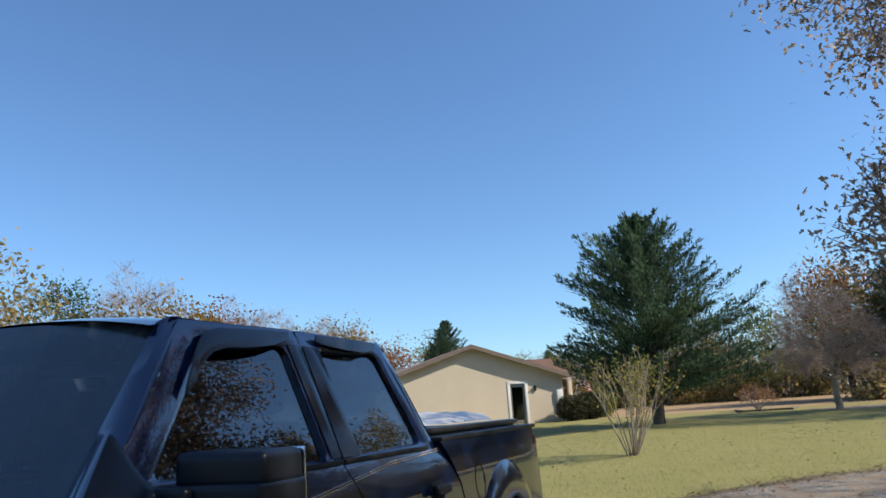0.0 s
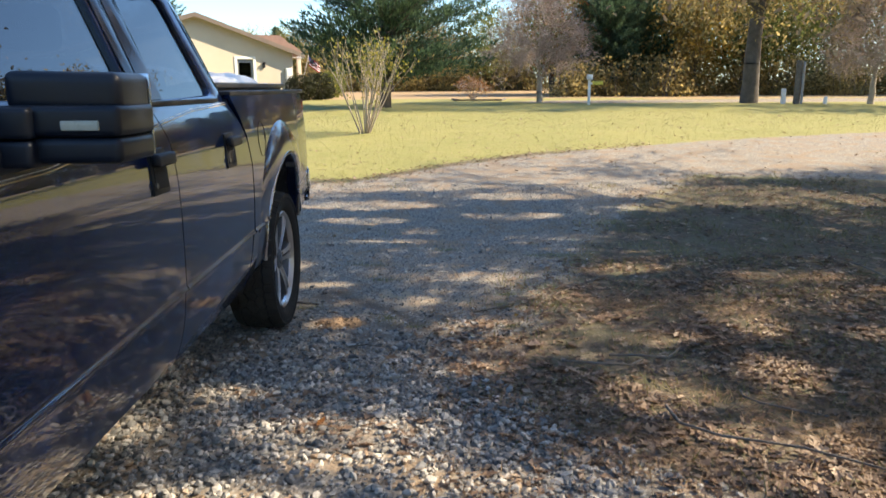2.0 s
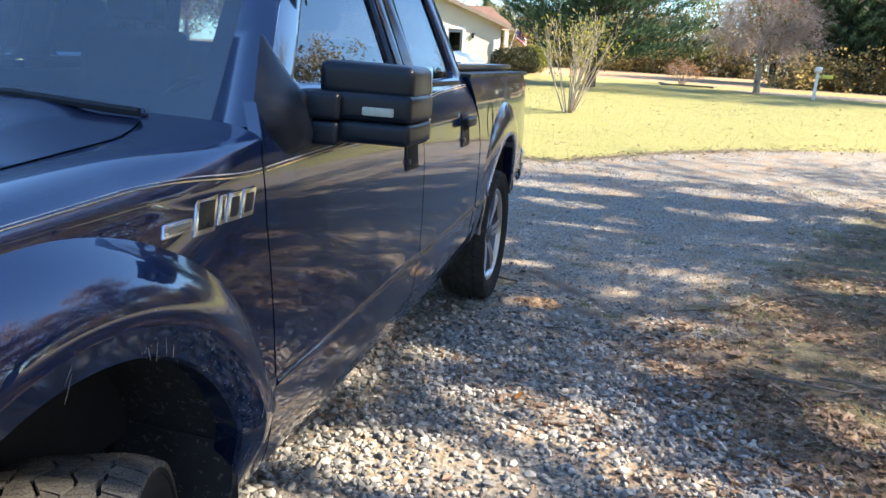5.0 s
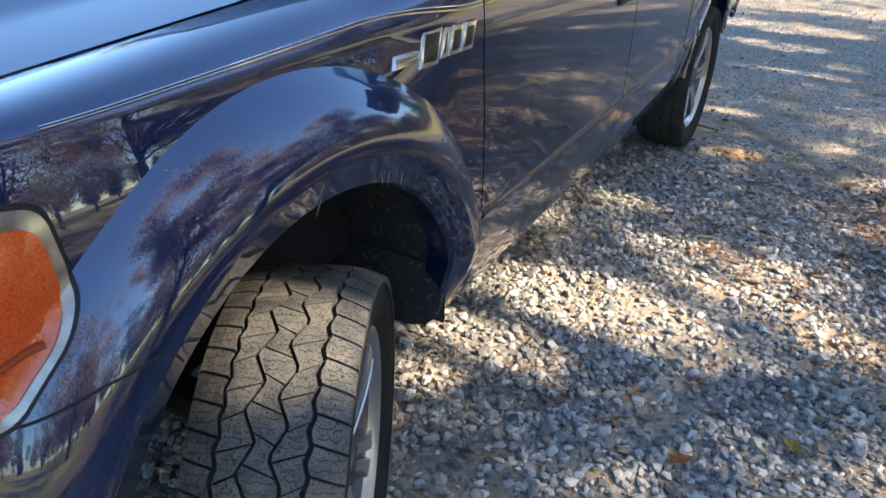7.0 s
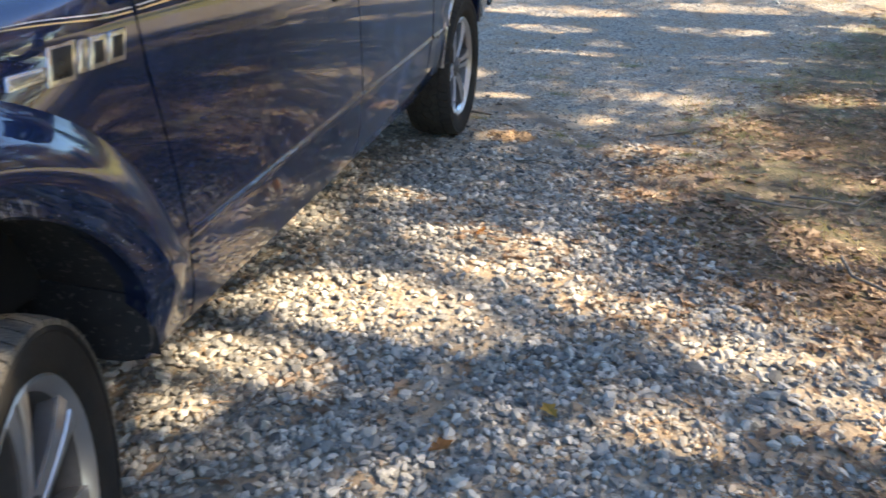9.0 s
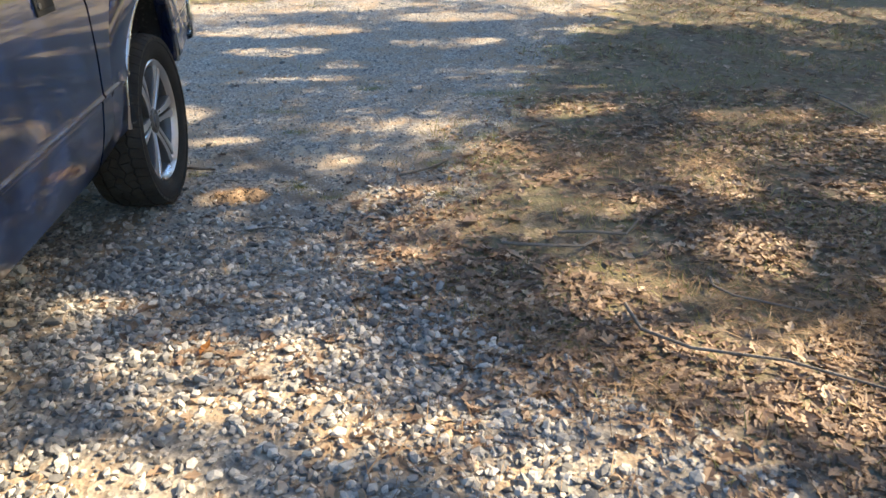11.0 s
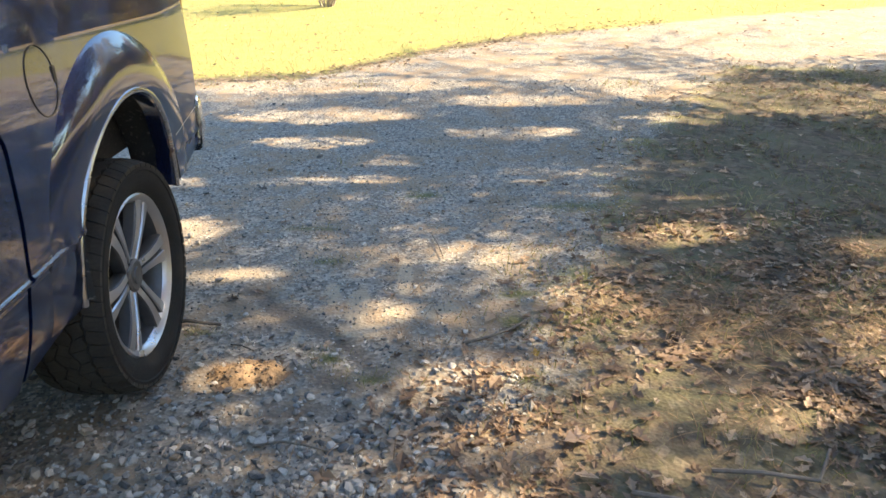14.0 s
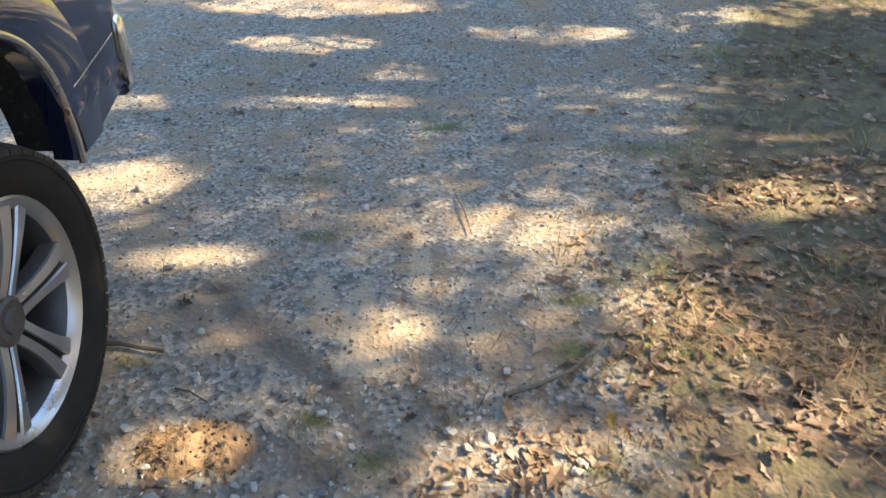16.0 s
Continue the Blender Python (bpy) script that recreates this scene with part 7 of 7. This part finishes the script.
round_bush("clipped dark bush at the corner of the house", 1, by_house(-0.1, -1.0), 0.72, BUSH_LEAF, "bushes by the house")
round_bush("clipped dark bush at the corner of the house", 2, by_house(1.1, -0.7), 0.78, BUSH_LEAF, "bushes by the house")
round_bush("bright green bush beside the porch", 3, by_house(2.6, 1.2), 0.85, BRIGHT_BUSH_LEAF, "bushes by the house")
red = thing("red_planter", "red flowers in a tub by the porch", "planter", at=by_house(2.5, 4.2))
part("tub", rbox((-0.2, -0.2, 0), (0.2, 0.2, 0.4), 0.05), TRIM, red)
crown("flowers", [Vector((rw.gauss(0, 0.14), rw.gauss(0, 0.14), 0.55 + rw.gauss(0, 0.1))) for _ in range(40)], rw, 5, 0.06, 0.1, RUST_LEAF, red)

# ---- roadside things ----
mailbox = thing("mailbox", "white post mailbox with a yellow paper tube beside it", "mailbox", at=gz(8.02, 30.0))
part("post", rbox((-0.05, -0.05, -0.2), (0.05, 0.05, 1.05), 0.01), WHITE, mailbox)
part("box", rbox((-0.10, -0.22, 1.0), (0.10, 0.22, 1.22), 0.06, 3), WHITE, mailbox)
part("paper_tube", rbox((0.12, -0.2, 0.80), (0.52, 0.2, 0.94), 0.03), YELLOW, mailbox, "yellow paper tube")
part("arm", rbox((-0.04, -0.04, 0.82), (0.40, 0.04, 0.90), 0.01), WHITE, mailbox)
pole = thing("utility_post", "grey timber post beside a pale pipe", "post", at=gz(16.6, 30.0))
part("shaft", tube([(0, 0, -0.3), (0, 0, 1.75)], 0.13, 12), TWIG, pole)
part("pipe", tube([(0.16, -0.1, -0.3), (0.16, -0.1, 1.7)], 0.05, 10), STONE, pole)
stub = thing("marker_post", "short pale marker post at the edge of the lawn", "post", at=gz(16.05, 30.0))
part("shaft", rbox((-0.08, -0.08, -0.2), (0.08, 0.08, 0.62), 0.02), WHITE, stub)
stub2 = thing("marker_post", "low white marker stub at the edge of the lawn", "post", at=gz(17.6, 29.6))
part("shaft", rbox((-0.06, -0.06, -0.2), (0.06, 0.06, 0.3), 0.02), WHITE, stub2)

# ---- plastic sheet on the bed cover ----
sheet = thing("plastic_sheet", "crumpled white plastic sheet lying on the bed cover", "plastic sheet", at=(0, 0, 1.52))
v, f = grid(np.linspace(-0.68, 0.66, 44), np.linspace(2.95, 4.52, 50), lambda u, t: (
    u + 0.03 * noise.noise(Vector((u * 3, t * 3, 1))), t + 0.03 * noise.noise(Vector((u * 3, t * 3, 5))),
    0.008 + 0.10 * max(0, 1 - (abs(u) / 0.66) ** 6) * max(0.0, 0.55 + 0.9 * noise.noise(Vector((u * 2.2, t * 2.6, 9))) + 0.35 * abs(noise.noise(Vector((u * 6, t * 6, 2)))))))
mesh_object("sheet", v, f, TARP, sheet, sharp=50)


# ---- sticks ----
def stick(label, pts, radius, material=TWIG):
    x0, y0 = pts[0][0], pts[0][1]
    s = thing("stick", label, "stick", "fallen sticks", at=(x0, y0, ground_z(x0, y0)))
    q = [(x - x0, y - y0, ground_z(x, y) - ground_z(x0, y0) + radius + z) for x, y, z in pts]
    part("branch", tube(q, [radius * (1 - 0.5 * i / len(q)) for i in range(len(q))], 6), material, s)


stick("forked dry stick lying in the litter", [(2.16, 3.86, 0.01), (2.27, 3.90, 0.015), (2.38, 3.96, 0.02), (2.47, 4.05, 0.02)], 0.008)
stick("short dark stick beside the rear tyre", [(0.88, 4.10, 0.004), (0.95, 4.095, 0.010), (1.02, 4.075, 0.010), (1.10, 4.06, 0.008)], 0.010, BARK)
stick("thin bent twig lying on the litter", [(5.46, 5.25, 0.01), (5.44, 5.0, 0.03), (5.47, 4.63, 0.01)], 0.008)
stick("curved pale twig in the leaves", [(3.44, 2.52, 0.02), (3.42, 2.44, 0.03), (3.47, 2.36, 0.03), (3.60, 2.28, 0.03), (3.73, 2.23, 0.02)], 0.006)
stick("dark twig end on the raised earth", [(1.18, 3.90, 0.006), (1.23, 3.88, 0.012), (1.29, 3.84, 0.010)], 0.004, BARK)
stick("thin twig on the gravel", [(1.42, 3.20, 0.01), (1.52, 3.21, 0.02), (1.60, 3.19, 0.02), (1.68, 3.17, 0.01)], 0.005)
stick("pale curved stick in the leaves", [(2.62, 2.92, 0.02), (2.80, 2.86, 0.03), (2.98, 2.84, 0.03), (3.06, 2.92, 0.03)], 0.009)
stick("long thin branch in the leaves", [(3.02, 2.35, 0.02), (3.02, 2.15, 0.03), (3.15, 2.0, 0.04), (3.45, 1.9, 0.04), (3.75, 1.7, 0.03)], 0.008)
stick("thin twig on the gravel", [(2.05, 5.1, 0.01), (2.08, 4.95, 0.015), (2.10, 4.80, 0.01)], 0.005)

# ---- raised earth beside the rear tyre, toned orange-brown for the sun patch on it ----
mound = thing("sand_mound", "low crumbly rise of earth toned orange-brown for its sun patch, with dark specks", "mound", at=(1.30, 3.66, ground_z(1.30, 3.66)))
rm = random.Random(17)


def mound_z(x, y):
    a = math.atan2(y / 0.13, x / 0.19)
    u = math.hypot(x / 0.19, y / 0.13) / (1 + 0.42 * noise.noise(Vector((1.3 * math.cos(a), 1.3 * math.sin(a), 4))))
    k = max(0.0, 1 - u * u)
    return 0.030 * k ** 0.8 + (0.016 * noise.noise(Vector((x * 14, y * 14, 9))) + 0.012 * noise.noise(Vector((x * 38, y * 38, 2)))) * min(1.0, 3 * k) - 0.012 * min(1.0, u)


v, f = grid(np.linspace(-0.26, 0.26, 66), np.linspace(-0.19, 0.19, 50), lambda x, y: (x, y, mound_z(x, y)))
mesh_object("sand", v, f, ORANGE_EARTH, mound, sharp=0)
pl = []
for _ in range(90):
    a, u = rm.uniform(0, 6.28), rm.random() ** 0.6
    pl.append((0.17 * u * math.cos(a), 0.12 * u * math.sin(a), mound_z(0.17 * u * math.cos(a), 0.12 * u * math.sin(a)) + 0.002, rm.uniform(0.006, 0.018), rm.gauss(0, 0.4), rm.gauss(0, 0.4), rm.uniform(0, 6.3), 0))
tagged(scatter("specks", pl, [OCTA[0]], DARK, "", "", mound), kind="stuff")
pl = []
for k in range(120):
    a, u = rm.uniform(0, 6.28), rm.random() ** 0.5
    if k < 40:
        a, u = 2.9 + rm.gauss(0, 0.35), rm.uniform(0.45, 0.85)
    pl.append((0.18 * u * math.cos(a), 0.13 * u * math.sin(a), max(0.0, mound_z(0.18 * u * math.cos(a), 0.13 * u * math.sin(a))) + 0.008, rm.uniform(0.03, 0.09), rm.gauss(0, 0.3), rm.gauss(0, 0.3), rm.gauss(0.7, 0.5) if k < 40 else rm.uniform(0, 6.3), 0))
tagged(scatter("straw", pl, NEEDLE, STRAW, "", "", mound), kind="stuff")
stick("pale forked branch lying in the leaves", [(2.90, 3.02, 0.015), (3.05, 2.99, 0.03), (3.21, 2.95, 0.03), (3.27, 3.03, 0.03), (3.32, 3.10, 0.03)], 0.008)


# ---- single leaves lying on top ----
def single_leaf(label, x, y, size, turn, colour, shape):
    ob = thing("leaf", label, "leaf", "single leaves", at=(x, y, ground_z(x, y) + 0.022), rz=turn)
    lv, lf = LEAVES[shape]
    mesh_object("blade", [tuple(q) for q in lv * size * np.array((1, 1.25, 1.5))], [tuple(q) for q in lf], colour, ob, smooth=False)
    part("stem", tube([(-0.6 * size, 0, 0), (-0.75 * size, 0.02 * size, 0.004), (-0.9 * size, 0.06 * size, 0.0)], 0.0012, 5), TWIG, ob)


single_leaf("red-brown curled oak leaf on the gravel", 1.61, 0.74, 0.085, 40, RUST_LEAF, 0)
single_leaf("yellowish dry leaf on the gravel", 1.90, 0.99, 0.075, 130, YELLOW_LEAF, 1)
single_leaf("pale dry leaf on the gravel", 2.51, 3.19, 0.095, 10, PINK_LEAF, 2)
single_leaf("orange dry leaf among the stones", 1.42, 2.19, 0.085, 75, RUST_LEAF, 3)
single_leaf("curled brown leaf on the litter", 3.77, 2.28, 0.10, 200, DRY_LEAF, 4)
single_leaf("small yellow leaf on the gravel", 2.45, 3.75, 0.05, 95, YELLOW_LEAF, 5)
single_leaf("pale curled leaf by the moss", 2.54, 4.07, 0.07, 85, PINK_LEAF, 1)

# ---- single stones in the drive ----
stone_meshes = []
for sv, sf in STONES:
    me = bpy.data.meshes.new("stone")
    me.from_pydata([tuple(q) for q in sv], [], [tuple(q) for q in sf])
    me.materials.append(GRAVEL_STONE)
    stone_meshes.append(me)
for k in range(300):
    x, y = rs.uniform(1.05, 2.3), rs.uniform(0.1, 3.4)
    ob = new("stone", stone_meshes[k % 10])
    s = rs.uniform(0.022, 0.042)
    ob.matrix_world = pose(x, y, ground_z(x, y) + s * 0.22, rs.gauss(0, 15), rs.gauss(0, 15), rs.uniform(0, 360)) @ Matrix.Diagonal((s, s, s, 1))
    ob.parent = ground
